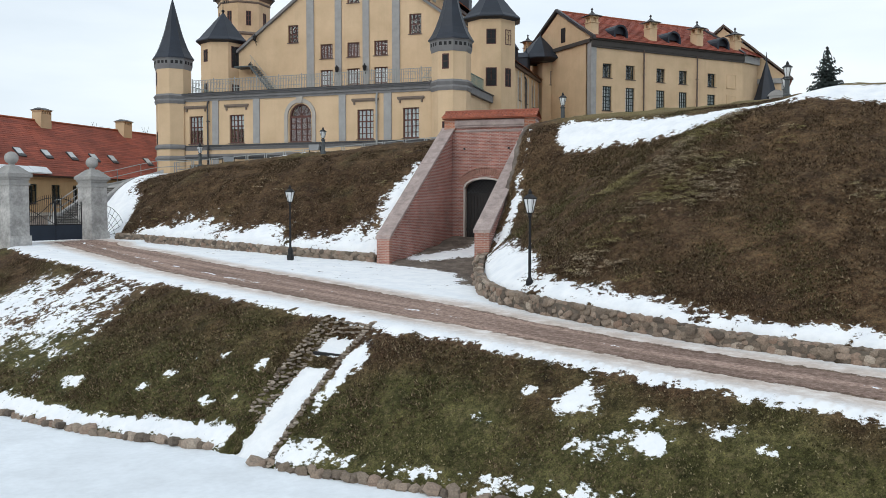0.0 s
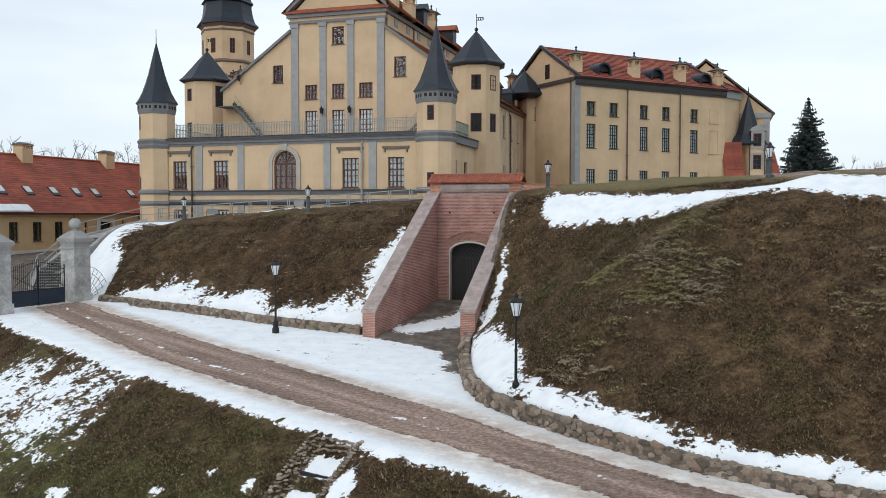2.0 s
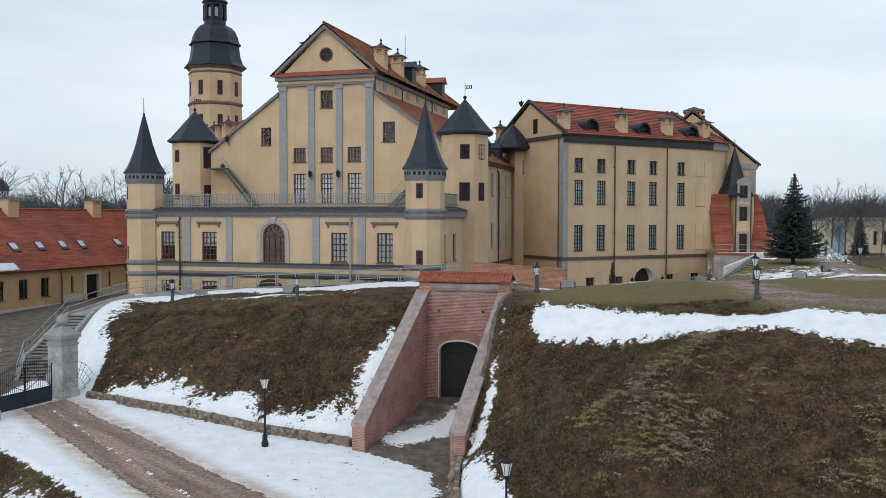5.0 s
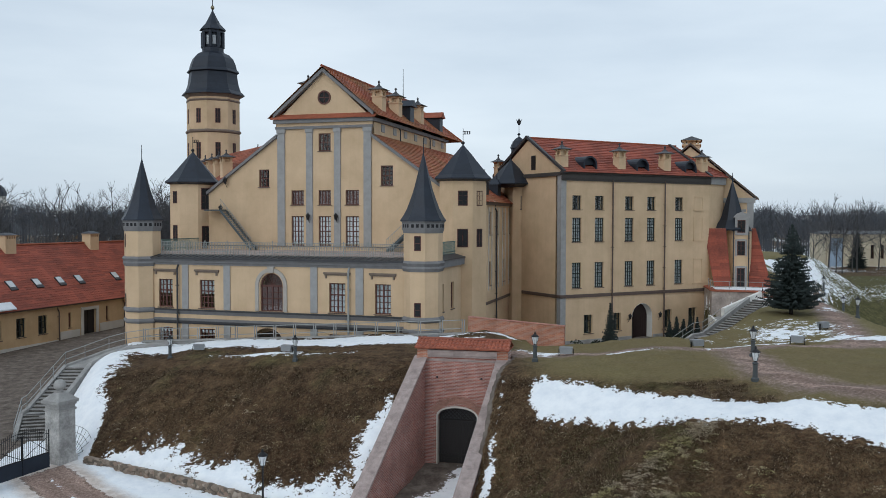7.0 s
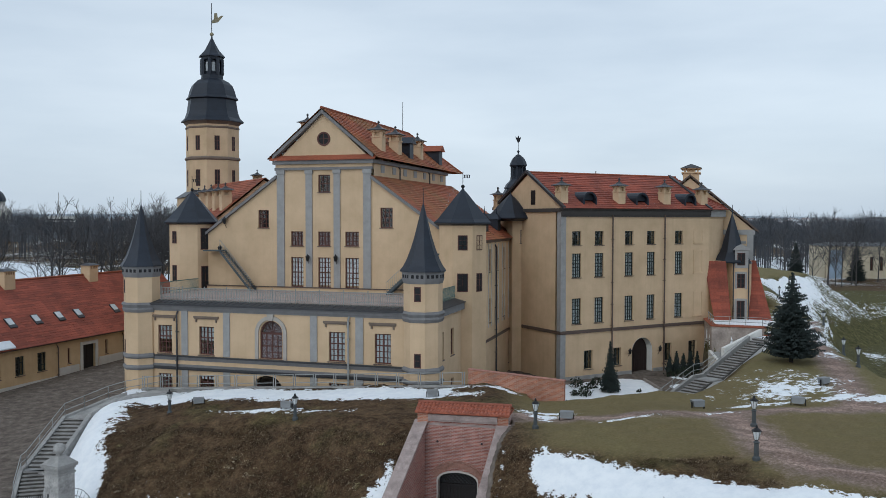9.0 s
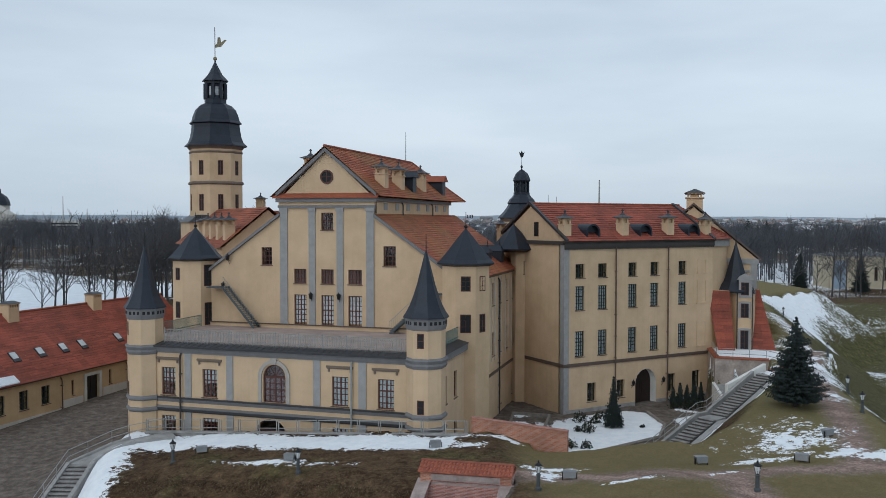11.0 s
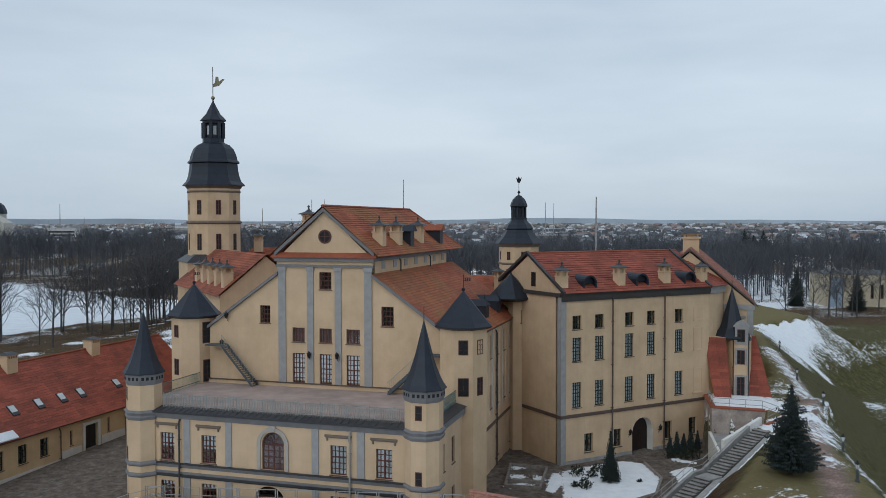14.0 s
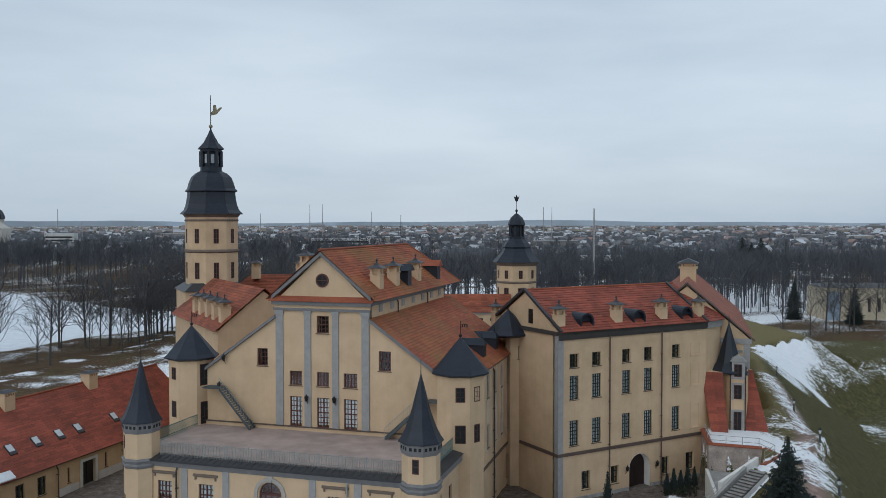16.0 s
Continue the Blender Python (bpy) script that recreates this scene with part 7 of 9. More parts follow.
flood = floodlight()
for k, (x, y, a) in enumerate(((-15.8, 63.6, 15), (-8.8, 59.4, -20), (9.0, 51.4, -15), (17.9, 54.2, 10), (28.2, 58.6, 30), (24.0, 53.4, -30), (1.2, 60.6, 0))):
    m = pose(x, y, float(land(x, y)) + 0.02, 0, 0, a)
    if k == 0:
        flood.matrix_basis = m
    else:
        copy_thing(flood, m)


# ---- the yard gate ----
def gate_post():
    ob = thing("gate_post", Matrix(), "grey plastered gate post with moulded cap and stone ball", "gate post", "posts of the yard gate")
    b = Mb()
    b.box(-0.68, 0.68, -0.68, 0.68, -0.4, 0.5)
    b.box(-0.6, 0.6, -0.6, 0.6, 0.5, 3.3)
    part("shaft", b, POST, ob, "grey stained plaster shaft")
    c = Mb()
    for s, z0, z1 in ((0.66, 3.3, 3.42), (0.6, 3.42, 3.62), (0.66, 3.62, 3.75), (0.75, 3.75, 3.95)):
        c.box(-s, s, -s, s, z0, z1)
    c.rings(0, 0, [(0.72, 3.95), (0.3, 4.35), (0.22, 4.4)], 4, 0)
    part("cap", c, CONCRETE, ob)
    k = Mb()
    k.rings(0, 0, [(0.2, 4.38), (0.16, 4.5)], 10)
    k.ball((0, 0, 4.82), 0.36, 14)
    part("ball", k, CONCRETE, ob, "", None, True)
    return ob


post = gate_post()
post.matrix_basis = pose(-21.8, 53.6, 4.2, 0, 0, 62)
copy_thing(post, pose(-23.95, 47.9, 4.15, 0, 0, 62))


def yard_gate():
    ob = thing("yard_gate", pose(-23.6, 48.75, 4.2, 0, 0, 66.0), "closed double iron gate with dark blue steel panels", "gate")
    for k, x0 in enumerate((0.05, 2.03)):
        leaf = Mb()
        leaf.box(x0, x0 + 1.93, -0.03, 0.03, 0.12, 0.98)
        part("gate_panel", leaf, GATE_BLUE, ob, "dark blue steel panel")
        bars = Mb()
        for i in range(15):
            x = x0 + 0.04 + 1.85 * i / 14
            f = (x - x0) / 1.93 if k == 0 else 1 - (x - x0) / 1.93
            bars.tube((x, 0, 0.95), (x, 0, 2.3 + 0.5 * math.sin(f * 1.6)), 0.014, 5)
        for i in range(10):
            fa, fb = i / 10, (i + 1) / 10
            ga, gb = (fa, fb) if k == 0 else (1 - fa, 1 - fb)
            bars.tube((x0 + 1.93 * fa, 0, 2.1 + 0.5 * math.sin(ga * 1.6)), (x0 + 1.93 * fb, 0, 2.1 + 0.5 * math.sin(gb * 1.6)), 0.022, 5)
        bars.box(x0, x0 + 1.93, -0.025, 0.025, 0.98, 1.04)
        for xx in (x0, x0 + 1.89):
            bars.box(xx, xx + 0.05, -0.025, 0.025, 0.1, 2.4)
        a, b = (x0, x0 + 1.93) if k == 0 else (x0 + 1.93, x0)
        bars.tube((a, 0, 1.05), (b, 0, 2.45), 0.02, 5)
        bars.tube((b, 0, 1.05), (a, 0, 2.0), 0.02, 5)
        part("gate_grille", bars, IRON, ob, "thin black iron grille")
    f = Mb()
    for i in range(9):
        a = math.pi / 2 * i / 8
        f.tube((5.6, 0, 0.2), (5.6 + 1.9 * math.cos(a), 0, 0.2 + 2.0 * math.sin(a)), 0.014, 5)
    for i in range(8):
        a, b = math.pi / 2 * i / 8, math.pi / 2 * (i + 1) / 8
        for r in (1.0, 1.5, 1.9):
            f.tube((5.6 + r * math.cos(a), 0, 0.2 + r * 1.05 * math.sin(a)), (5.6 + r * math.cos(b), 0, 0.2 + r * 1.05 * math.sin(b)), 0.014, 5)
    part("side_fan", f, IRON, ob, "fan-shaped iron side grille")


yard_gate()


# ---- the long house by the yard ----
def long_house():
    ob = thing("long_house", pose(-38.95, 94.4, 0, 0, 0, 69.5), "long ochre outbuilding with red tile roof and skylights", "house")
    wins = [-25.6, -22.6, -19.6, -16.6, -13.6, -10.6, -7.6, -4.5, -1.5]
    holes = [(a, a + 1.2, 6.8, 8.8) for a in wins] + [(5.2, 7.3, 5.2, 8.75), (2.9, 3.3, 7.0, 8.7), (9.0, 9.4, 7.2, 8.9)]
    mb = Mb()
    mb.wall(-40.0, 27.0, 3.6, 9.75, holes, 0.55, 0.6)
    mb.box(-40.0, -39.4, 1.15, 13.4, 3.6, 9.75)
    mb.box(26.4, 27.0, 1.15, 13.4, 3.6, 9.75)
    mb.box(-39.4, 26.4, 12.8, 13.4, 3.6, 9.75)
    mb.solid([(26.5, 0.6, 9.75), (26.5, 13.4, 9.75), (26.5, 7.0, 16.0)], [(27.0, 0.6, 9.75), (27.0, 13.4, 9.75), (27.0, 7.0, 16.0)])
    part("wall", mb, OCHRE, ob, "ochre plastered wall")
    for a in wins:
        window(ob, a, a + 1.2, 6.8, 8.8, 0.55, 2, 3, 0.0, label="tall window with dark panes", wood=GREEN_WOOD)
    for a, b, c, d in ((2.9, 3.3, 7.0, 8.7), (9.0, 9.4, 7.2, 8.9)):
        window(ob, a, b, c, d, 0.55, 1, 3, 0.0)
    d = Mb()
    d.box(5.2, 7.3, 0.85, 0.95, 5.2, 8.75)
    d.box(6.21, 6.29, 0.8, 0.85, 5.2, 8.75)
    part("door", d, DOOR, ob, "dark double door")
    s = Mb()
    for a, b, c, e in ((4.85, 5.2, 5.2, 8.75), (7.3, 7.65, 5.2, 8.75), (4.85, 7.65, 8.75, 9.1)):
        s.box(a, b, 0.42, 0.55, c, e)
    s.box(1.6, 4.6, 0.45, 0.55, 5.3, 6.7)
    s.box(7.9, 13.5, 0.45, 0.55, 5.3, 7.0)
    part("door_surround", s, PALE, ob, "grey stone door surround")
    pl = Mb()
    pl.box(-40, 1.4, 0.45, 0.55, 3.6, 5.9)
    part("plinth", pl, PALE, ob)
    ev = Mb()
    ev.box(-40.2, 27.2, 0.1, 0.55, 9.55, 9.75)
    part("eaves_board", ev, BELT, ob)
    r = Mb()
    r.tiles((-40.5, -0.05, 9.72), (27.4, -0.05, 9.72), (27.4, 7.0, 16.15), (-40.5, 7.0, 16.15), 0.34, 0.025, 1.2)
    r.tiles((27.4, 14.05, 9.72), (-40.5, 14.05, 9.72), (-40.5, 7.0, 16.15), (27.4, 7.0, 16.15), 0.34, 0.05, 3.0)
    roof = part("roof", r, TILE_NEW, ob, "red clay tile roof")
    g = Mb()
    g.tube((-40.5, 7.0, 16.2), (27.4, 7.0, 16.2), 0.13, 8)
    part("ridge_tiles", g, TILE, roof)
    sl = (16.15 - 9.72) / 7.05
    for x in (-22, -18.2, -14.5, -10.8, -7.2, -3.6, 0.0, 3.4, 6.4, 12.6):
        k = Mb()
        y0, y1 = 2.0, 3.0
        z0, z1 = 9.72 + sl * (y0 + 0.05), 9.72 + sl * (y1 + 0.05)
        k.solid([(x, y0, z0), (x + 0.95, y0, z0), (x + 0.95, y1, z1), (x, y1, z1)], [(x, y0 - 0.05, z0 + 0.14), (x + 0.95, y0 - 0.05, z0 + 0.14), (x + 0.95, y1 - 0.05, z1 + 0.14), (x, y1 - 0.05, z1 + 0.14)])
        w = part("skylight", k, LEAD, ob, "roof skylight with pale glass")
        k = Mb()
        k.solid([(x + 0.08, y0 + 0.02, z0 + 0.14), (x + 0.87, y0 + 0.02, z0 + 0.14), (x + 0.87, y1 - 0.12, z1 + 0.07), (x + 0.08, y1 - 0.12, z1 + 0.07)], [(x + 0.08, y0, z0 + 0.17), (x + 0.87, y0, z0 + 0.17), (x + 0.87, y1 - 0.14, z1 + 0.1), (x + 0.08, y1 - 0.14, z1 + 0.1)])
        part("skylight_glass", k, SKY_GLASS, w)
    for x in (-18.5, 0.4, 13.6):
        c = Mb()
        c.box(x - 0.75, x + 0.75, 6.0, 7.3, 15.0, 16.9)
        ch = part("chimney", c, CREAM, ob, "plastered chimney with vents")
        c = Mb()
        for k in range(5):
            c.box(x - 0.72 + k * 0.33, x - 0.58 + k * 0.33, 5.98, 7.32, 16.9, 17.2)
        c.box(x - 0.55, x + 0.55, 6.3, 7.0, 16.9, 17.2)
        c.box(x - 0.82, x + 0.82, 5.92, 7.38, 17.2, 17.32)
        pieces("chimney_vent", c, CREAM, ch)
        c = Mb()
        c.solid([(x - 0.95, 5.8, 17.32), (x + 0.95, 5.8, 17.32), (x + 0.95, 7.5, 17.32), (x - 0.95, 7.5, 17.32)], [(x - 0.5, 6.5, 17.6), (x + 0.5, 6.5, 17.6), (x + 0.5, 6.8, 17.6), (x - 0.5, 6.8, 17.6)])
        part("chimney_cap", c, LEAD, ch)
    for x in (1.3, 12.0, -20.0):
        pipe(ob, x, 0.35, 5.0, 9.5, 0.07, BELT)
    sn = Mb()
    for i in range(10):
        x = -28.0 + i * 2.3
        sn.solid([(x, -0.1, 9.86), (x + 2.28, -0.1, 9.86), (x + 2.28, 0.7 + 0.2 * math.sin(i), 10.5), (x, 0.75 + 0.2 * math.sin(i * 1.7), 10.55)], [(x, -0.12, 9.98), (x + 2.28, -0.12, 9.98), (x + 2.28, 0.6 + 0.2 * math.sin(i), 10.62), (x, 0.65 + 0.2 * math.sin(i * 1.7), 10.66)])
    part("eaves_snow", sn, ICE, roof, "strip of old snow on the eaves")


long_house()


# ---- the two towers ----
def clock_tower():
    ob = thing("castle_tower", pose(-29.75, 130.0, 0, 0, 0, 23.0) @ Matrix.Diagonal((0.92, 0.92, 1, 1)), "tall eight-sided cream tower with a black domed roof", "tower")
    b = Mb()
    b.box(-4.9, 4.9, -4.9, 4.9, 3.0, 26.2)
    part("tower_base", b, CREAM, ob, "square tower base")
    b = Mb()
    b.rings(0, 0, [(3.9, 26.2), (3.9, 37.3)], 8)
    sh = part("tower_shaft", b, CREAM, ob, "eight-sided cream tower shaft")
    t = Mb()
    t.solid([(-5.2, -5.2, 26.2), (5.2, -5.2, 26.2), (5.2, 5.2, 26.2), (-5.2, 5.2, 26.2)], [(-3.6, -3.6, 27.3), (3.6, -3.6, 27.3), (3.6, 3.6, 27.3), (-3.6, 3.6, 27.3)])
    part("base_roof", t, LEAD, ob)
    t = Mb()
    t.rings(0, 0, [(3.95, 31.7), (4.12, 31.85), (4.12, 32.05), (3.95, 32.2)], 8)
    t.rings(0, 0, [(3.95, 36.3), (4.02, 36.45), (3.95, 36.6)], 8)
    t.rings(0, 0, [(3.95, 36.9), (4.2, 37.2), (4.35, 37.45)], 8)
    pieces("tower_band", t, HOOD, sh, "brown moulded band")
    r = Mb()
    r.rings(0, 0, [(4.65, 37.35), (4.62, 37.5), (4.1, 38.0), (3.78, 38.9), (3.6, 40.0), (3.55, 40.6), (3.88, 40.75), (3.86, 40.86), (3.55, 41.2), (3.35, 42.0), (3.0, 42.8), (2.4, 43.4), (1.75, 43.7), (1.65, 43.8)], 8)
    part("tower_dome", r, SLATE, ob, "black sheet metal dome")
    r = Mb()
    r.rings(0, 0, [(1.6, 43.8), (1.6, 44.4), (1.25, 44.5), (1.25, 46.5), (1.6, 46.6), (1.62, 47.1)], 8)
    lan = part("lantern", r, SLATE, ob, "black open lantern")
    for k in range(8):
        a = math.pi / 4 * k + math.pi / 8
        q = Mb()
        q.tube((1.6 * math.cos(a), 1.6 * math.sin(a), 44.4), (1.6 * math.cos(a), 1.6 * math.sin(a), 46.7), 0.3, 6)
        part("column", q, SLATE, lan)
        q = Mb()
        c, sn = math.cos(a - math.pi / 8), math.sin(a - math.pi / 8)
        q.solid([(1.27 * c - 0.28 * sn, 1.27 * sn + 0.28 * c, 44.9), (1.27 * c + 0.28 * sn, 1.27 * sn - 0.28 * c, 44.9), (1.2 * c + 0.28 * sn, 1.2 * sn - 0.28 * c, 44.9), (1.2 * c - 0.28 * sn, 1.2 * sn + 0.28 * c, 44.9)],
                [(1.27 * c - 0.28 * sn, 1.27 * sn + 0.28 * c, 46.2), (1.27 * c + 0.28 * sn, 1.27 * sn - 0.28 * c, 46.2), (1.2 * c + 0.28 * sn, 1.2 * sn - 0.28 * c, 46.2), (1.2 * c - 0.28 * sn, 1.2 * sn + 0.28 * c, 46.2)])
        part("lantern_pane", q, SHADE, lan, "pale lantern window")
    r = Mb()
    r.rings(0, 0, [(1.95, 47.0), (1.9, 47.15), (1.1, 48.0), (0.5, 49.1), (0.12, 49.9), (0.1, 50.1), (0.22, 50.3), (0.06, 50.6), (0.05, 55.0)], 8)
    spire = part("spire", r, SLATE, ob, "small flared spire")
    f = Mb()
    f.slab([(0.0, 52.0), (1.0, 52.25), (1.9, 53.3), (1.5, 53.3), (1.0, 52.9), (0.85, 53.6), (0.45, 53.6), (0.35, 52.7), (0.0, 52.4)], -0.03, 0.03)
    f.ball((0, 0, 50.4), 0.3)
    part("weather_vane", f, plain("dull_gilt_metal", (0.30, 0.26, 0.17), 0.5, 0.6), spire, "dull gilt ball and vane")
    for k in range(8):
        for z0, z1 in ((33.1, 35.2), (27.9, 30.3)):
            fr, pane = sash(0.8, z1 - z0, 2, 3)
            w = part("window", fr, WOOD, ob, "brown wooden tower window", pose(0, 0, 0, 0, 0, 45 * k) @ pose(-0.4, -3.96, z0))
            q = Mb()
            q.box(0.05, 0.75, 0.02, 0.05, 0.05, z1 - z0 - 0.05)
            part("pane", q, DARK, w)


def gate_tower():
    ob = thing("gate_tower", pose(24.6, 200.0, 0, 0, 0, 6.0), "eight-sided cream gate tower with a black lantern roof", "tower")
    b = Mb()
    b.rings(0, 0, [(4.3, 3.0), (4.3, 27.0)], 8)
    sh = part("tower_shaft", b, CREAM, ob)
    t = Mb()
    t.rings(0, 0, [(4.35, 22.2), (4.5, 22.35), (4.5, 22.55), (4.35, 22.7)], 8)
    t.rings(0, 0, [(4.35, 26.2), (4.6, 26.6), (4.75, 27.0)], 8)
    pieces("tower_band", t, HOOD, sh, "brown moulded band")
    r = Mb()
    r.rings(0, 0, [(5.2, 27.0), (5.1, 27.2), (4.0, 28.4), (3.3, 29.4), (2.9, 30.2), (3.1, 30.5), (2.6, 31.4), (2.1, 31.9), (1.75, 32.4)], 8)
    part("tower_dome", r, SLATE, ob, "black flared tower roof")
    r = Mb()
    r.rings(0, 0, [(1.75, 32.4), (1.75, 32.9), (1.1, 33.0), (1.1, 35.2), (1.7, 35.4), (1.9, 35.7), (1.75, 36.3), (1.3, 37.3), (0.6, 38.0), (0.15, 38.3), (0.12, 38.6), (0.35, 38.9), (0.05, 39.3), (0.05, 42.6)], 8)
    lan = part("lantern", r, SLATE, ob, "black open lantern with a finial")
    for k in range(8):
        a = math.pi / 4 * k + math.pi / 8
        q = Mb()
        q.tube((1.6 * math.cos(a), 1.6 * math.sin(a), 32.8), (1.6 * math.cos(a), 1.6 * math.sin(a), 35.5), 0.2, 6)
        part("column", q, SLATE, lan)
    q = Mb()
    q.slab([(0.0, 40.9), (0.35, 41.3), (0.7, 42.4), (0.3, 42.0), (0.0, 42.6), (-0.3, 42.0), (-0.7, 42.4), (-0.35, 41.3)], -0.04, 0.04)
    part("weather_vane", q, IRON, lan, "dark iron finial vane")
    for k in range(8):
        for z0, z1, w0 in ((23.3, 25.2, 0.9), (18.0, 21.2, 1.2)):
            fr, pane = sash(w0, z1 - z0, 2, 3)
            w = part("window", fr, WOOD, ob, "dark tower window", pose(0, 0, 0, 0, 0, 45 * k) @ pose(-w0 / 2, -4.36, z0))
            q = Mb()
            q.box(0.05, w0 - 0.05, 0.02, 0.05, 0.05, z1 - z0 - 0.05)
            part("pane", q, DARK, w)


clock_tower()
gate_tower()


# ---- blocks round the inner court ----
def court_block(m, x0, x1, depth, eave, ridge, label, chimneys=(), hip=False, wins=0):
    ob = thing("court_building", m, label, "building", "buildings round the inner court")
    b = Mb()
    b.box(x0, x1, 0, depth, 4.0, eave)
    if not hip:
        for x in (x0, x1 - 0.4):
            b.solid([(x, 0.1, eave), (x, depth - 0.1, eave), (x, depth / 2, ridge - 0.3)], [(x + 0.4, 0.1, eave), (x + 0.4, depth - 0.1, eave), (x + 0.4, depth / 2, ridge - 0.3)])
    part("wall", b, CREAM, ob)
    e = 0.5
    h = depth / 2 if hip else 0.0
    r = Mb()
    r.tiles((x0 - e, -e, eave - 0.1), (x1 + e, -e, eave - 0.1), (x1 + e - h, depth / 2, ridge), (x0 - e + h, depth / 2, ridge), 0.4, 0.05, 1.3)
    r.tiles((x1 + e, depth + e, eave - 0.1), (x0 - e, depth + e, eave - 0.1), (x0 - e + h, depth / 2, ridge), (x1 + e - h, depth / 2, ridge), 0.4, 0.05, 1.3)
    if hip:
        r.tiles((x0 - e, depth + e, eave - 0.1), (x0 - e, -e, eave - 0.1), (x0 - e + h, depth / 2, ridge), (x0 - e + h, depth / 2, ridge), 0.4)
        r.tiles((x1 + e, -e, eave - 0.1), (x1 + e, depth + e, eave - 0.1), (x1 + e - h, depth / 2, ridge), (x1 + e - h, depth / 2, ridge), 0.4)
    part("roof", r, TILE, ob, "red clay tile roof")
    t = Mb()
    t.box(x0 - 0.3, x1 + 0.3, -0.3, 0.0, eave - 0.5, eave - 0.1)
    part("cornice", t, GREY_TRIM, ob)
    for x, y, z in chimneys:
        chimney(ob, x, y, z - 2.6, z, 0.6)
    for i in range(wins):
        x = x0 + (x1 - x0) * (i + 0.5) / wins
        w = Mb()
        w.box(x - 0.55, x + 0.55, -0.06, 0.0, eave - 4.0, eave - 1.4)
        part("window", w, DOOR, ob, "dark window")
    return ob


court_block(pose(-18.0, 105.5, 0, 0, 0, 27) @ pose(5.6, 0, 0, 0, 0, 90), 0.0, 23.0, 11.2, 23.3, 28.1, "cream gabled court building with a row of small pinnacled chimneys", [(x, 10.0, 26.7) for x in (1.2, 4.6, 8.0, 11.4)] + [(14.6, 10.0, 26.5)])
court_block(pose(-31.0, 131.0, 0, 0, 0, -4.0), 0.0, 27.0, 12.0, 22.8, 28.0, "cream court building behind the tall tower with red tile roof", ((6.6, 4.6, 30.0), (13.5, 4.6, 30.0)), True)
court_block(pose(-4.0, 192.0, 0, 0, 0, -3.0), 0.0, 26.0, 10.0, 16.3, 19.9, "low cream court building with red tile roof beside the gate tower", ((9.0, 4.0, 21.6),), False, 6)


# ---- ice on the moat and the lake ----
def ice_sheet(name, outline, z, label):
    mb = Mb()
    mb.prism(outline, z - 0.3, z)
    me = mb.mesh(name, ICE)
    return tagged(new(name, me), label, "ice", kind="structure")


ice_sheet("water", [(-70, 70), (-30, 40.6), (-14.7, 28.7), (-11.9, 26.8), (-9.85, 25.8), (-6.5, 24.4), (-5.4, 23.2), (-3.85, 22.3), (-1.3, 21.1), (0.2, 20.4), (6, 17.0), (30, 2.4), (60, -60), (-120, -60)][::-1], ICE_Z, "snow-dusted ice on the castle moat")
ice_sheet("lake", LAKE, 1.9, "wide frozen lake under thin snow")


# ---- stones: retaining walls, shore boulders, gully lining ----
def stone_meshes(n, seed, material, squash=1.0):
    rng = random.Random(seed)
    out = []
    for k in range(n):
        mb = Mb()
        sides = rng.choice((5, 6, 7))
        prof = [(0.36, -0.5), (0.53, -0.3), (0.55, 0.22), (0.40, 0.48)]
        mb.rings(0, 0, prof, sides, rng.uniform(0, 50))
        mb.v = [(x * rng.uniform(0.8, 1.15), y * rng.uniform(0.8, 1.15), z * rng.uniform(0.82, 1.15) * squash) for x, y, z in mb.v]
        out.append(mb.mesh("stone", material))
    return out


def stone_material():
    m, nt, b = nodes_of("fieldstone")
    info = nt.nodes.new("ShaderNodeObjectInfo")
    tone = ramp_node(nt, info.outputs["Random"], [(0.0, (0.11, 0.088, 0.070)), (0.3, (0.215, 0.17, 0.13)), (0.6, (0.31, 0.25, 0.195)), (0.82, (0.28, 0.195, 0.145)), (1.0, (0.45, 0.385, 0.315))]).outputs["Color"]
    n = noise_node(nt, 6.0, 5.0)
    g = ramp_node(nt, n.outputs["Fac"], [(0.3, (0.6, 0.6, 0.6)), (0.7, (1.15, 1.12, 1.1))]).outputs["Color"]
    nt.links.new(mix_node(nt, 1.0, tone, g, "MULTIPLY"), b.inputs["Base Color"])
    b.inputs["Roughness"].default_value = 0.88
    bump_node(nt, n.outputs["Fac"], 0.5, 0.05, b)
    return m


FIELD = stone_material()


def cobble_material():
    m, nt, b = nodes_of("tan_cobbles")
    info = nt.nodes.new("ShaderNodeObjectInfo")
    tone = ramp_node(nt, info.outputs["Random"], [(0.0, (0.14, 0.11, 0.085)), (0.4, (0.26, 0.21, 0.165)), (0.8, (0.36, 0.30, 0.24)), (1.0, (0.47, 0.41, 0.34))]).outputs["Color"]
    n = noise_node(nt, 9.0, 4.0)
    g = ramp_node(nt, n.outputs["Fac"], [(0.3, (0.7, 0.7, 0.7)), (0.7, (1.1, 1.08, 1.06))]).outputs["Color"]
    nt.links.new(mix_node(nt, 1.0, tone, g, "MULTIPLY"), b.inputs["Base Color"])
    b.inputs["Roughness"].default_value = 0.88
    return m


COBBLE = cobble_material()
STONES = stone_meshes(9, 3, FIELD)
COBBLES = stone_meshes(6, 4, COBBLE)


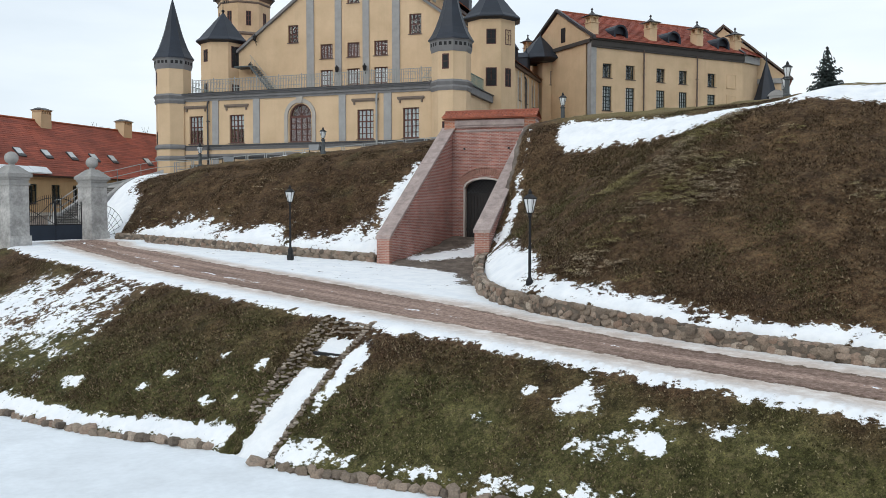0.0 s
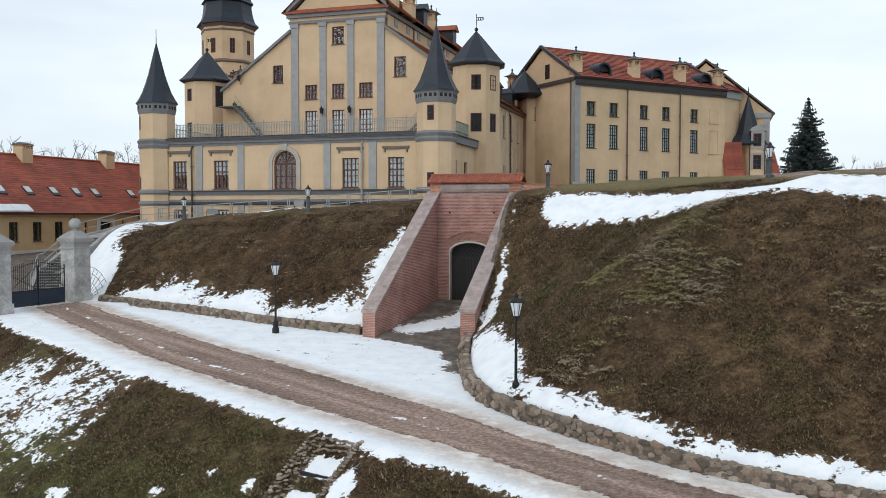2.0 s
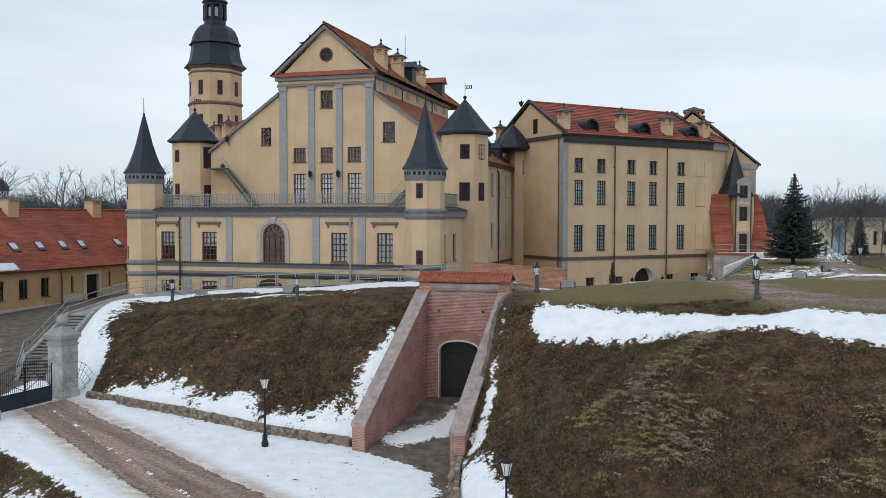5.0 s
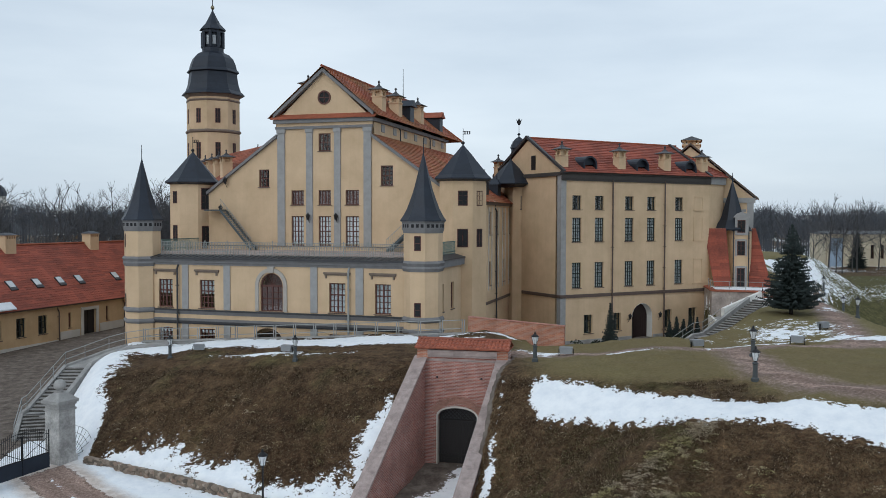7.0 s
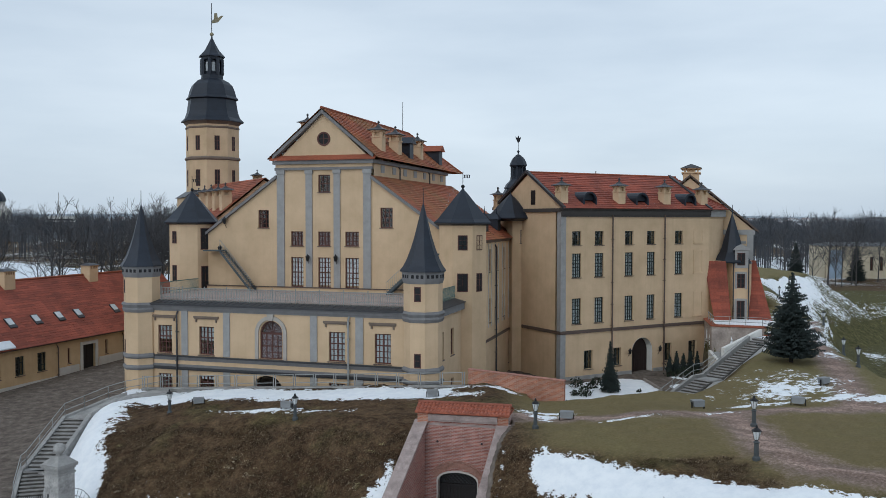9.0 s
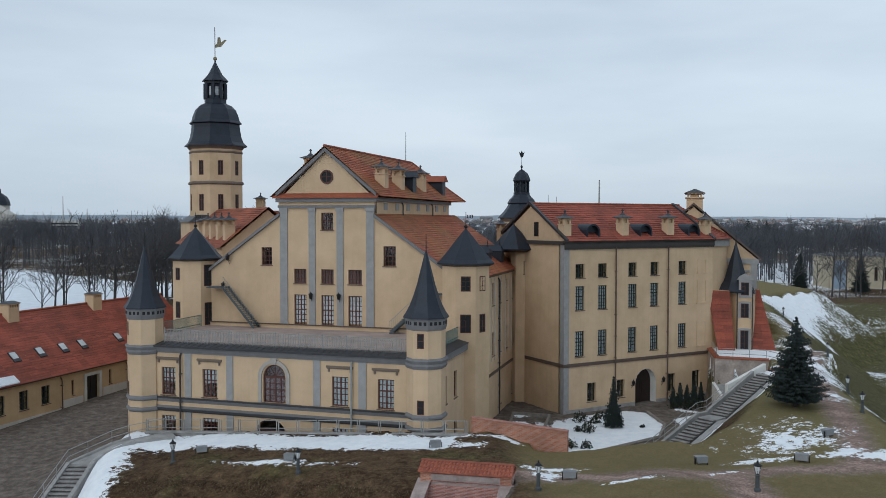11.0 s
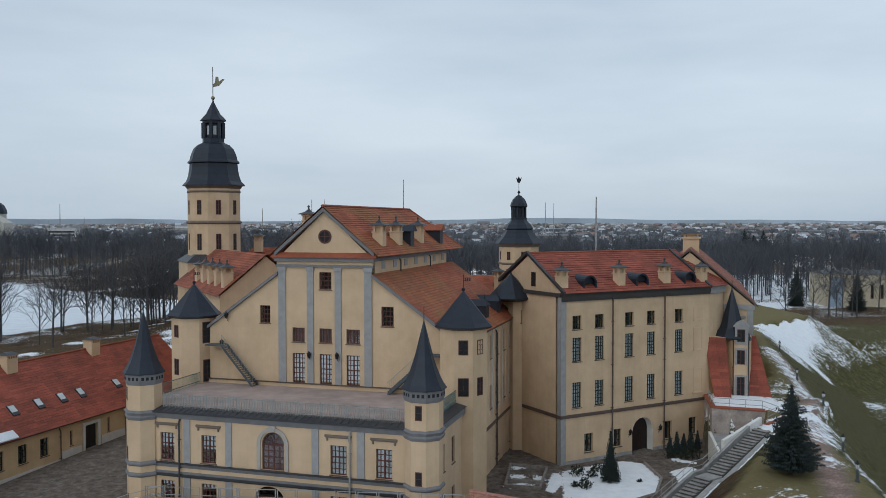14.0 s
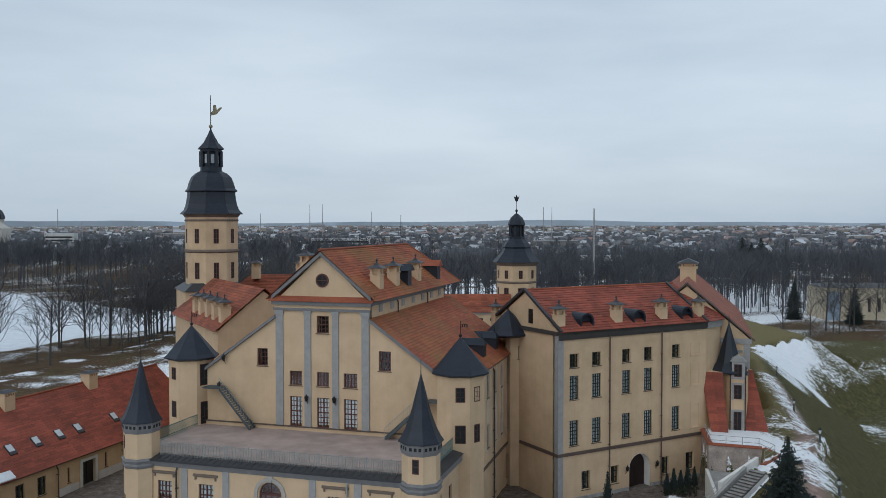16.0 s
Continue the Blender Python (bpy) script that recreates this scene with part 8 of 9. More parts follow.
def walk_line(line, step):
    """Places every step metres along a broken line, with the heading."""
    out, carry = [], 0.0
    for (ax, ay), (bx, by) in zip(line, line[1:]):
        ln = math.hypot(bx - ax, by - ay)
        s = carry
        while s < ln:
            out.append((ax + (bx - ax) * s / ln, ay + (by - ay) * s / ln, math.degrees(math.atan2(by - ay, bx - ax))))
            s += step
        carry = s - ln
    return out


def stone_wall(label, line, rows, size, lift, seed, drop=0.0):
    ob = thing("stone_wall", Matrix(), label, "retaining wall", "fieldstone walls at the rampart foot")
    rng = random.Random(seed)
    core = Mb()

    def step_up(y):
        return 0.5 * float(smooth(np.array(y), 36.0, 39.5)) * (y < 43)

    for (ax, ay), (bx, by) in zip(line, line[1:]):
        ln = math.hypot(bx - ax, by - ay)
        nx, ny = -(by - ay) / ln, (bx - ax) / ln
        za, zb = float(road_plane(ax, ay)), float(road_plane(bx, by))
        h = rows * size * 0.72 - 0.07
        ha, hb = (h - drop * float(smooth(np.array(c[0]), 3, 9)) + step_up(c[1]) for c in ((ax, ay), (bx, by)))
        core.solid([(ax + nx * 0.02, ay + ny * 0.02, za - 0.3), (bx + nx * 0.02, by + ny * 0.02, zb - 0.3), (bx + nx * 0.36, by + ny * 0.36, zb - 0.3), (ax + nx * 0.36, ay + ny * 0.36, za - 0.3)],
                   [(ax + nx * 0.02, ay + ny * 0.02, za + ha), (bx + nx * 0.02, by + ny * 0.02, zb + hb), (bx + nx * 0.36, by + ny * 0.36, zb + hb), (ax + nx * 0.36, ay + ny * 0.36, za + ha)])
    part("mortar", core, plain("wall_mortar", (0.15, 0.125, 0.10), 0.95, 0, 0.3, 3.0), ob, "rough mortar core")
    for r in range(rows + 3):
        for x, y, a in walk_line(line, size * 1.04):
            s = size * rng.uniform(0.8, 1.3)
            up = (r + 0.35) * size * 0.72
            if up > rows * size * 0.72 - drop * float(smooth(np.array(x), 3, 9)) + step_up(y):
                continue
            nx, ny = -math.sin(radians(a)), math.cos(radians(a))
            j = rng.uniform(-0.06, 0.06)
            m = Matrix.Translation((x + nx * (0.06 + j) + rng.uniform(-0.08, 0.08), y + ny * (0.06 + j), float(road_plane(x, y)) + lift + (r + 0.35 + rng.uniform(-0.14, 0.14)) * size * 0.72))
            m = m @ Euler((rng.uniform(-0.3, 0.3), rng.uniform(-0.6, 0.6), radians(a) + rng.uniform(-0.25, 0.25))).to_matrix().to_4x4() @ Matrix.Diagonal((s * 1.25, s * 0.7, s * rng.uniform(0.8, 1.0), 1))
            part("stone", rng.choice(STONES), FIELD, ob, "", m)
    for x, y, a in walk_line(line, size * 1.2):
        nx, ny = -math.sin(radians(a)), math.cos(radians(a))
        s = size * rng.uniform(0.95, 1.35)
        top = float(road_plane(x, y)) + rows * size * 0.72 - drop * float(smooth(np.array(x), 3, 9)) - 0.06 + step_up(y)
        m = Matrix.Translation((x + nx * 0.24, y + ny * 0.24, top)) @ Euler((rng.uniform(-0.2, 0.2), rng.uniform(-0.2, 0.2), radians(a) + rng.uniform(-0.4, 0.4))).to_matrix().to_4x4() @ Matrix.Diagonal((s * 1.15, s * 1.1, s * 0.5, 1))
        part("cap_stone", rng.choice(STONES), FIELD, ob, "", m)


RIGHT_WALL = [(1.75, 40.7), (1.55, 39.4), (1.35, 37), (1.45, 34), (1.95, 31.6), (3.15, 29.6), (5.15, 27.1), (6.85, 25.4), (8.85, 23.9), (11.35, 22.3), (15.5, 20.4)]
LEFT_WALL = [(-20.2, 53.2), (-14, 50.2), (-8.3, 46.9), (-5.5, 45.7), (-3.6, 45.0)]
stone_wall("low curved wall of round fieldstones beside the road", RIGHT_WALL, 4, 0.2, 0.0, 5, 0.13)
stone_wall("low wall of split fieldstones below the rampart", LEFT_WALL, 3, 0.215, 0.0, 6)


def shore_stones():
    ob = thing("shore_edging", Matrix(), "row of brown boulders along the icy shore", "stone edging")
    rng = random.Random(8)
    for x, y, a in walk_line([(-15.5, 29.0), (-14.7, 28.3), (-11.9, 26.4), (-9.85, 25.4), (-6.5, 24.0)], 0.25) + walk_line([(-5.0, 22.65), (-3.85, 21.9), (-1.3, 20.7), (0.2, 20.0), (5, 17.2)], 0.27):
        s = rng.uniform(0.2, 0.38)
        m = Matrix.Translation((x + rng.uniform(-0.06, 0.06), y + 0.12 + rng.uniform(-0.06, 0.06), ICE_Z + rng.uniform(0.0, 0.12))) @ Euler((rng.uniform(-0.4, 0.4), rng.uniform(-0.4, 0.4), rng.uniform(0, 3))).to_matrix().to_4x4() @ Matrix.Diagonal((s * rng.uniform(0.9, 1.35), s * 0.9, s * rng.uniform(0.65, 0.95), 1))
        part("boulder", rng.choice(STONES), FIELD, ob, "", m)


shore_stones()


def gully():
    ob = thing("gully_lining", Matrix(), "cobbled sides of the snow-filled drainage gully", "stone lining")
    rng = random.Random(9)
    for side in (-1, 1):
        for k in range(5):
            off = side * (0.60 + 0.1 * k)
            top, end = (0.4, 5.6) if side < 0 else (0.4, 3.9)
            s = top
            while s < end:
                gx = s + rng.uniform(-0.05, 0.05)
                o = off + rng.uniform(-0.04, 0.04)
                x, y = -2.75 - 0.506 * gx - 0.862 * o, 27.5 - 0.862 * gx + 0.506 * o
                q = rng.uniform(0.11, 0.14)
                m = Matrix.Translation((x, y, float(land(x, y)) + 0.015)) @ Euler((rng.uniform(-0.2, 0.2), rng.uniform(-0.2, 0.2), rng.uniform(0, 3))).to_matrix().to_4x4() @ Matrix.Diagonal((q, q * 0.9, q * 0.45, 1))
                part("cobble", rng.choice(COBBLES), COBBLE, ob, "", m)
                s += 0.108
    for k in range(3):
        for i in range(-5, 6):
            gx, o = 0.34 + 0.1 * k + rng.uniform(-0.02, 0.02), i * 0.115 + rng.uniform(-0.02, 0.02)
            x, y = -2.75 - 0.506 * gx - 0.862 * o, 27.5 - 0.862 * gx + 0.506 * o
            q = rng.uniform(0.11, 0.14)
            m = Matrix.Translation((x, y, float(land(x, y)) + 0.03)) @ Euler((0, 0, rng.uniform(0, 3))).to_matrix().to_4x4() @ Matrix.Diagonal((q, q * 0.9, q * 0.45, 1))
            part("cobble", rng.choice(COBBLES), COBBLE, ob, "", m)
    b = Mb()
    x, y = -2.75 - 0.506 * 1.5, 27.5 - 0.862 * 1.5
    b.solid([(x - 0.55, y + 0.35, float(land(x, y)) - 0.3), (x + 0.6, y - 0.35, float(land(x, y)) - 0.3), (x + 0.75, y - 0.1, float(land(x, y)) - 0.3), (x - 0.4, y + 0.6, float(land(x, y)) - 0.3)],
            [(x - 0.55, y + 0.35, float(land(x, y)) + 0.1), (x + 0.6, y - 0.35, float(land(x, y)) + 0.1), (x + 0.75, y - 0.1, float(land(x, y)) + 0.1), (x - 0.4, y + 0.6, float(land(x, y)) + 0.1)])
    part("culvert", b, DARK, ob, "dark culvert mouth")


gully()


# ---- grass on the banks ----
def grass(name, count, box_, seed, size, label, material):
    rng = np.random.RandomState(seed)
    px, py = rng.uniform(box_[0], box_[1], count * 3), rng.uniform(box_[2], box_[3], count * 3)
    z = land(px, py)
    d = inside(px, py, FOOT)
    snow = snow_cover(px, py, z)
    db, sb = along(px, py, BANK_TOP)
    ds, ss = along(px, py, SHORE)
    ok = (snow < 0.36) & (z < top_level(px, py) - 0.45) & (inside(px, py, NOTCH) < -0.4) & (((d > 0.6) & (z > 2.6)) | ((sb < 0) & (ss > 0) & (ds > 0.3)))
    px, py, z = px[ok][:count], py[ok][:count], z[ok][:count]
    n = len(px)
    h = rng.uniform(0.5, 1.5, n) * size
    a = rng.uniform(0, 6.28, (n, 3))
    verts, faces = np.zeros((n, 3, 3, 3)), np.arange(n * 9).reshape(n * 3, 3)
    for k in range(3):
        c, s = np.cos(a[:, k]), np.sin(a[:, k])
        ox, oy = rng.normal(0, 0.05, n), rng.normal(0, 0.05, n)
        w = 0.012 + 0.014 * rng.rand(n)
        lean = rng.uniform(0.6, 1.6, n) * h
        verts[:, k, 0] = np.stack([px + ox - s * w, py + oy + c * w, z - 0.03], 1)
        verts[:, k, 1] = np.stack([px + ox + s * w, py + oy - c * w, z - 0.03], 1)
        verts[:, k, 2] = np.stack([px + ox + c * lean, py + oy + s * lean, z + h * rng.uniform(0.25, 0.7, n)], 1)
    me = bpy.data.meshes.new(name)
    me.from_pydata(verts.reshape(-1, 3).tolist(), [], faces.tolist())
    me.materials.append(material)
    return tagged(new(name, me), label, "grass", kind="stuff")


def grass_material(name, low, high):
    m, nt, b = nodes_of(name)
    geo = nt.nodes.new("ShaderNodeNewGeometry")
    big = noise_node(nt, 0.22, 8.0)
    dry = ramp_node(nt, geo.outputs["Random Per Island"], [(0.0, (0.032, 0.021, 0.014)), (0.5, (0.105, 0.070, 0.042)), (0.85, (0.215, 0.158, 0.10)), (1.0, (0.34, 0.265, 0.175))]).outputs["Color"]
    live = ramp_node(nt, geo.outputs["Random Per Island"], [(0.0, (0.036, 0.036, 0.015)), (0.5, (0.105, 0.100, 0.040)), (0.85, (0.20, 0.18, 0.085)), (1.0, (0.33, 0.28, 0.165))]).outputs["Color"]
    mk = ramp_node(nt, big.outputs["Fac"], [(low, (0, 0, 0)), (high, (1, 1, 1))]).outputs["Color"]
    nt.links.new(mix_node(nt, mk, dry, live), b.inputs["Base Color"])
    b.inputs["Roughness"].default_value = 0.95
    b.inputs["Specular IOR Level"].default_value = 0.1
    return m


GRASS = grass_material("winter_grass", 0.43, 0.6)
SLOPE_GRASS = grass_material("matted_slope_grass", 0.62, 0.85)
grass("bank_grass", 90000, (-22, 12, 15, 44), 11, 0.034, "short brown and green grass on the moat bank", GRASS)
grass("rampart_grass", 90000, (-22, 24, 22, 62), 12, 0.085, "matted brown winter grass on the rampart", SLOPE_GRASS)


def tufts(name, count, box_, seed, label):
    """Clumps of dry stalks and seed heads that stand over the matted grass."""
    rng = np.random.RandomState(seed)
    px, py = rng.uniform(box_[0], box_[1], count * 4), rng.uniform(box_[2], box_[3], count * 4)
    z = land(px, py)
    keep = (snow_cover(px, py, z) < 0.3) & (inside(px, py, FOOT) > 1.0) & (z < top_level(px, py) - 0.7) & (z > 2.8) & (inside(px, py, NOTCH) < -0.8)
    keep &= fract(px, py, 3.2, 61, 3) + rng.uniform(-0.25, 0.25, count * 4) > 0.5 - 0.4 * np.exp(-((px - 9.5) ** 2 + (py - 36) ** 2) / 32) - 0.3 * np.exp(-((px - 13.5) ** 2 + (py - 36.5) ** 2) / 18)
    px, py, z = px[keep][:count], py[keep][:count], z[keep][:count]
    n, m = len(px), 64
    size = rng.uniform(0.10, 0.38, (n, 1))
    a, f = rng.uniform(0, 6.28, (n, m)), np.sqrt(rng.uniform(0.0, 1.0, (n, m)))
    x, y = px[:, None] + size * f * np.cos(a), py[:, None] + size * f * np.sin(a)
    base = z[:, None] + 0.02 + size * 0.75 * np.sqrt(1 - 0.85 * f * f) * rng.uniform(0.55, 1.0, (n, m))
    w, b = rng.uniform(0.012, 0.030, (n, m)), rng.uniform(0, 6.28, (n, m))
    c, q = np.cos(b) * w, np.sin(b) * w
    tip = rng.uniform(-0.014, 0.014, (n, m))
    verts = np.stack([np.stack([x - c, y - q, base - tip], -1), np.stack([x + q, y - c, base + 0.008], -1), np.stack([x + c, y + q, base + tip], -1), np.stack([x - q, y + c, base - 0.006], -1)], 2).reshape(-1, 3)
    faces = np.arange(n * m * 4).reshape(-1, 4)
    me = bpy.data.meshes.new(name)
    me.from_pydata(verts.tolist(), [], faces.tolist())
    me.materials.append(TUFT)
    return tagged(new(name, me), label, "grass", kind="stuff")


def tuft_material():
    m, nt, b = nodes_of("dry_seed_heads")
    geo = nt.nodes.new("ShaderNodeNewGeometry")
    patchy = noise_node(nt, 0.5, 4.0)
    pale = ramp_node(nt, geo.outputs["Random Per Island"], [(0.0, (0.15, 0.11, 0.07)), (0.5, (0.34, 0.265, 0.175)), (1.0, (0.58, 0.475, 0.33))]).outputs["Color"]
    mossy = ramp_node(nt, geo.outputs["Random Per Island"], [(0.0, (0.15, 0.125, 0.048)), (1.0, (0.42, 0.36, 0.15))]).outputs["Color"]
    mk = ramp_node(nt, patchy.outputs["Fac"], [(0.45, (0, 0, 0)), (0.56, (1, 1, 1))]).outputs["Color"]
    nt.links.new(mix_node(nt, mk, pale, mossy), b.inputs["Base Color"])
    b.inputs["Roughness"].default_value = 0.95
    return m


TUFT = tuft_material()
tufts("dry_tufts", 2600, (3, 24, 22, 46), 13, "pale dry seed heads on the brown rampart slope")
tufts("dry_tufts", 260, (-21, 0, 44, 62), 14, "pale dry seed heads on the brown rampart slope")


# ---- conifers and shrubs ----
def conifer(name, x, y, z, h, r, seed, label, material, group="", droop=0.35):
    rng = random.Random(seed)
    ob = thing(name, pose(x, y, z), label, "tree", group)
    t = Mb()
    t.tube((0, 0, -0.3), (0, 0, h * 0.97), 0.035 * h * 0.55 + 0.03, 8, 0.015)
    part("trunk", t, BARK, ob, "dark trunk")
    c = Mb()
    levels = int(h * 4.2)
    for k in range(levels):
        f = (k + 0.5) / levels
        zz = h * (0.07 + 0.92 * f)
        rr = r * (1 - f) ** 0.85 * (0.88 + 0.12 * min(1, f / 0.1)) * rng.uniform(0.78, 1.1) + 0.05
        n = max(7, int(28 * (1 - f) + 7))
        for i in range(n):
            a = 6.283 * (i + rng.random()) / n
            if rng.random() < 0.22:
                continue
            ln = rr * rng.uniform(0.6, 1.2)
            segs = max(2, int(ln / 0.16))
            for j in range(segs):
                q0 = ln * (j + 0.25) / segs
                for e in (-1, 1):
                    w = 0.32 * (1.1 - 0.5 * j / segs) * min(1, rr)
                    a2 = a + e * rng.uniform(0.4, 0.9)
                    dz = -droop * q0 + 0.22 * q0 * q0 / max(rr, 0.3)
                    bx, by, bz = q0 * math.cos(a), q0 * math.sin(a), zz + dz + rng.uniform(-0.05, 0.05)
                    tx, ty = bx + w * math.cos(a2), by + w * math.sin(a2)
                    s = 0.065 * (0.6 + rng.random())
                    px, py = -math.sin(a2) * s, math.cos(a2) * s
                    base = len(c.v)
                    c.v += [(bx, by, bz + 0.02), ((bx + tx) / 2 + px, (by + ty) / 2 + py, bz - 0.04), (tx, ty, bz - 0.10 - 0.05 * rng.random()), ((bx + tx) / 2 - px, (by + ty) / 2 - py, bz - 0.04), ((bx + tx) / 2, (by + ty) / 2, bz + 0.06)]
                    c.f += [(base, base + 1, base + 4), (base + 1, base + 2, base + 4), (base + 2, base + 3, base + 4), (base + 3, base, base + 4)]
    part("crown", c, material, ob, "dense needles on drooping branches")
    return ob


conifer("spruce", 30.1, 68.0, float(land(30.1, 68.0)), 7.3, 2.5, 1, "dark blue-green spruce on the rampart grass", NEEDLE, "", 0.16)
conifer("spruce", 19.8, 86.3, 5.75, 5.2, 0.95, 2, "slim dark spruce in the snowy garden bed", NEEDLE, "", 0.5)
for k, (x, y, h) in enumerate(((219, 560, 3.2), (226, 562, 2.6), (234, 566, 3.0))):
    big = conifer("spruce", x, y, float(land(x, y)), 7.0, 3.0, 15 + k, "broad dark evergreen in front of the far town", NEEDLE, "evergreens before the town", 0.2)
    big.scale = (h, h, h)
for k, (x, y, z) in enumerate(((141, 268, 3.3), (129, 285, 3.3), (146, 322, 3.4), (169, 320, 3.5))):
    conifer("spruce", x, y, z, 14 - k * 1.2, 3.2, 5 + k, "tall dark spruce at the park edge", NEEDLE, "spruces at the park edge")


def shrub(x, y, z, r, seed, label):
    rng = random.Random(seed)
    ob = thing("shrub", pose(x, y, z), label, "shrub", "shrubs in the garden bed")
    t = Mb()
    for i in range(6):
        a = i * 1.05
        t.tube((0, 0, -0.1), (r * 0.5 * math.cos(a), r * 0.5 * math.sin(a), r * 0.9), 0.03, 4)
    part("stems", t, BARK, ob)
    c = Mb()
    for i in range(int(260 * r)):
        a, b = rng.uniform(0, 6.28), math.acos(rng.uniform(-0.3, 1))
        q = r * rng.uniform(0.55, 1.05)
        x0, y0, z0 = q * math.sin(b) * math.cos(a), q * math.sin(b) * math.sin(a), q * math.cos(b) * 1.05 + r * 0.3
        s = rng.uniform(0.08, 0.18)
        d = Vector((rng.gauss(0, 1), rng.gauss(0, 1), rng.gauss(0, 1))).normalized() * s
        e = Vector((rng.gauss(0, 1), rng.gauss(0, 1), rng.gauss(0, 1))).normalized() * s
        c.poly([(x0, y0, z0), (x0 + d.x, y0 + d.y, z0 + d.z), (x0 + d.x + e.x, y0 + d.y + e.y, z0 + d.z + e.z), (x0 + e.x, y0 + e.y, z0 + e.z)])
    part("leaves", c, SHRUB, ob)


for k, (x, y, r) in enumerate(((16.8, 88.4, 0.8), (16.8, 84.2, 0.75), (15.9, 84.6, 0.4), (19.2, 89.8, 0.7), (18.2, 87.8, 0.6), (14.0, 78.4, 0.65), (15.4, 78.3, 0.5), (22.6, 85.8, 0.22), (29.6, 94.2, 0.8), (31.0, 94.6, 0.9), (28.4, 94.4, 0.6))):
    shrub(x, y, 5.7, r, 30 + k, "rounded dark evergreen shrub in the garden")


for k, (x, y, h, r) in enumerate(((28.6, 95.3, 2.3, 0.55), (29.5, 95.7, 2.7, 0.6), (30.4, 96.0, 2.4, 0.55), (31.4, 96.6, 2.8, 0.6), (32.3, 97.0, 2.5, 0.5))):
    conifer("thuja", x, y, 5.7, h, r, 40 + k, "dark narrow evergreen by the terrace wall", NEEDLE, "evergreens by the terrace wall", -0.5)


def sunken_beds():
    ob = thing("stone_planter", pose(0, 0, 5.62), "low dark stone planter with patches of snow in the yard", "planter")
    a, b, c, d = (8.9, 84.6), (12.2, 83.7), (14.0, 90.6), (10.3, 92.0)
    e, f = (9.3, 86.4), (12.7, 85.5)
    for (ax, ay), (bx, by) in ((a, b), (b, c), (c, d), (d, a), (e, f)):
        m = Mb()
        ln = math.hypot(bx - ax, by - ay)
        ux, uy = (bx - ax) / ln * 0.11, (by - ay) / ln * 0.11
        m.solid([(ax + uy, ay - ux, 0), (bx + uy, by - ux, 0), (bx - uy, by + ux, 0), (ax - uy, ay + ux, 0)], [(ax + uy, ay - ux, 0.42), (bx + uy, by - ux, 0.42), (bx - uy, by + ux, 0.42), (ax - uy, ay + ux, 0.42)])
        part("kerb", m, STONE, ob)


sunken_beds()


def bed_edge():
    ob = thing("bed_edging", Matrix(), "dark low stone edging round the garden bed", "edging")
    b = Mb()
    pts = [(13.2, 75.8), (14.2, 75.5), (18.5, 78.5), (23.2, 81.8), (25.15, 86.7), (24.95, 92.4)]
    for (ax, ay), (bx, by) in zip(pts, pts[1:]):
        b.tube((ax, ay, 5.8), (bx, by, 5.8), 0.17, 5)
    part("edging", b, STONE, ob)


bed_edge()


# ---- bare trees ----
def branch(mb, rng, p, way, length, radius, depth, sides):
    """A limb that bends and forks, down to twigs."""
    q = Vector(p)
    steps = 3 if depth > 1 else 2
    for i in range(steps):
        nxt = q + way * (length / steps)
        mb.tube(q, nxt, radius * (1 - 0.25 * i / steps), sides, radius * (1 - 0.25 * (i + 1) / steps))
        q = nxt
        way = (way + Vector((rng.gauss(0, 0.12), rng.gauss(0, 0.12), 0.06 + rng.gauss(0, 0.05)))).normalized()
        if depth and i > 0:
            for k in range(rng.choice((1, 2))):
                a = rng.uniform(0, 6.28)
                side = (way.orthogonal().normalized() * math.cos(a) + way.cross(way.orthogonal().normalized()) * math.sin(a))
                branch(mb, rng, q, (way * 0.8 + side * rng.uniform(0.5, 0.95)).normalized(), length * rng.uniform(0.5, 0.72), radius * 0.52, depth - 1, 3)
    if depth:
        for k in range(2):
            a = rng.uniform(0, 6.28)
            side = (way.orthogonal().normalized() * math.cos(a) + way.cross(way.orthogonal().normalized()) * math.sin(a))
            branch(mb, rng, q, (way + side * 0.55).normalized(), length * rng.uniform(0.55, 0.75), radius * 0.6, depth - 1, 3)


def bare_tree_parts(seed, h):
    rng = random.Random(seed)
    trunk, crown = Mb(), Mb()
    lean = Vector((rng.gauss(0, 0.04), rng.gauss(0, 0.04), 1)).normalized()
    top = lean * h * 0.62
    trunk.tube((0, 0, -0.5), lean * h * 0.22, 0.012 * h, 7, 0.0095 * h)
    trunk.tube(lean * h * 0.22, top, 0.0095 * h, 6, 0.005 * h)
    for k in range(13):
        f = 0.16 + 0.48 * k / 12
        a = k * 2.4 + rng.uniform(-0.4, 0.4)
        way = Vector((math.cos(a), math.sin(a), 1.25 - 0.7 * f)).normalized()
        branch(crown, rng, lean * h * f, way, h * rng.uniform(0.16, 0.29), 0.0045 * h, 2, 4)
    branch(crown, rng, top, lean, h * 0.2, 0.006 * h, 2, 4)
    return trunk, crown


TREES = []
for k in range(4):
    tr, cr = bare_tree_parts(60 + k, 20.0)
    TREES.append((tr, cr))


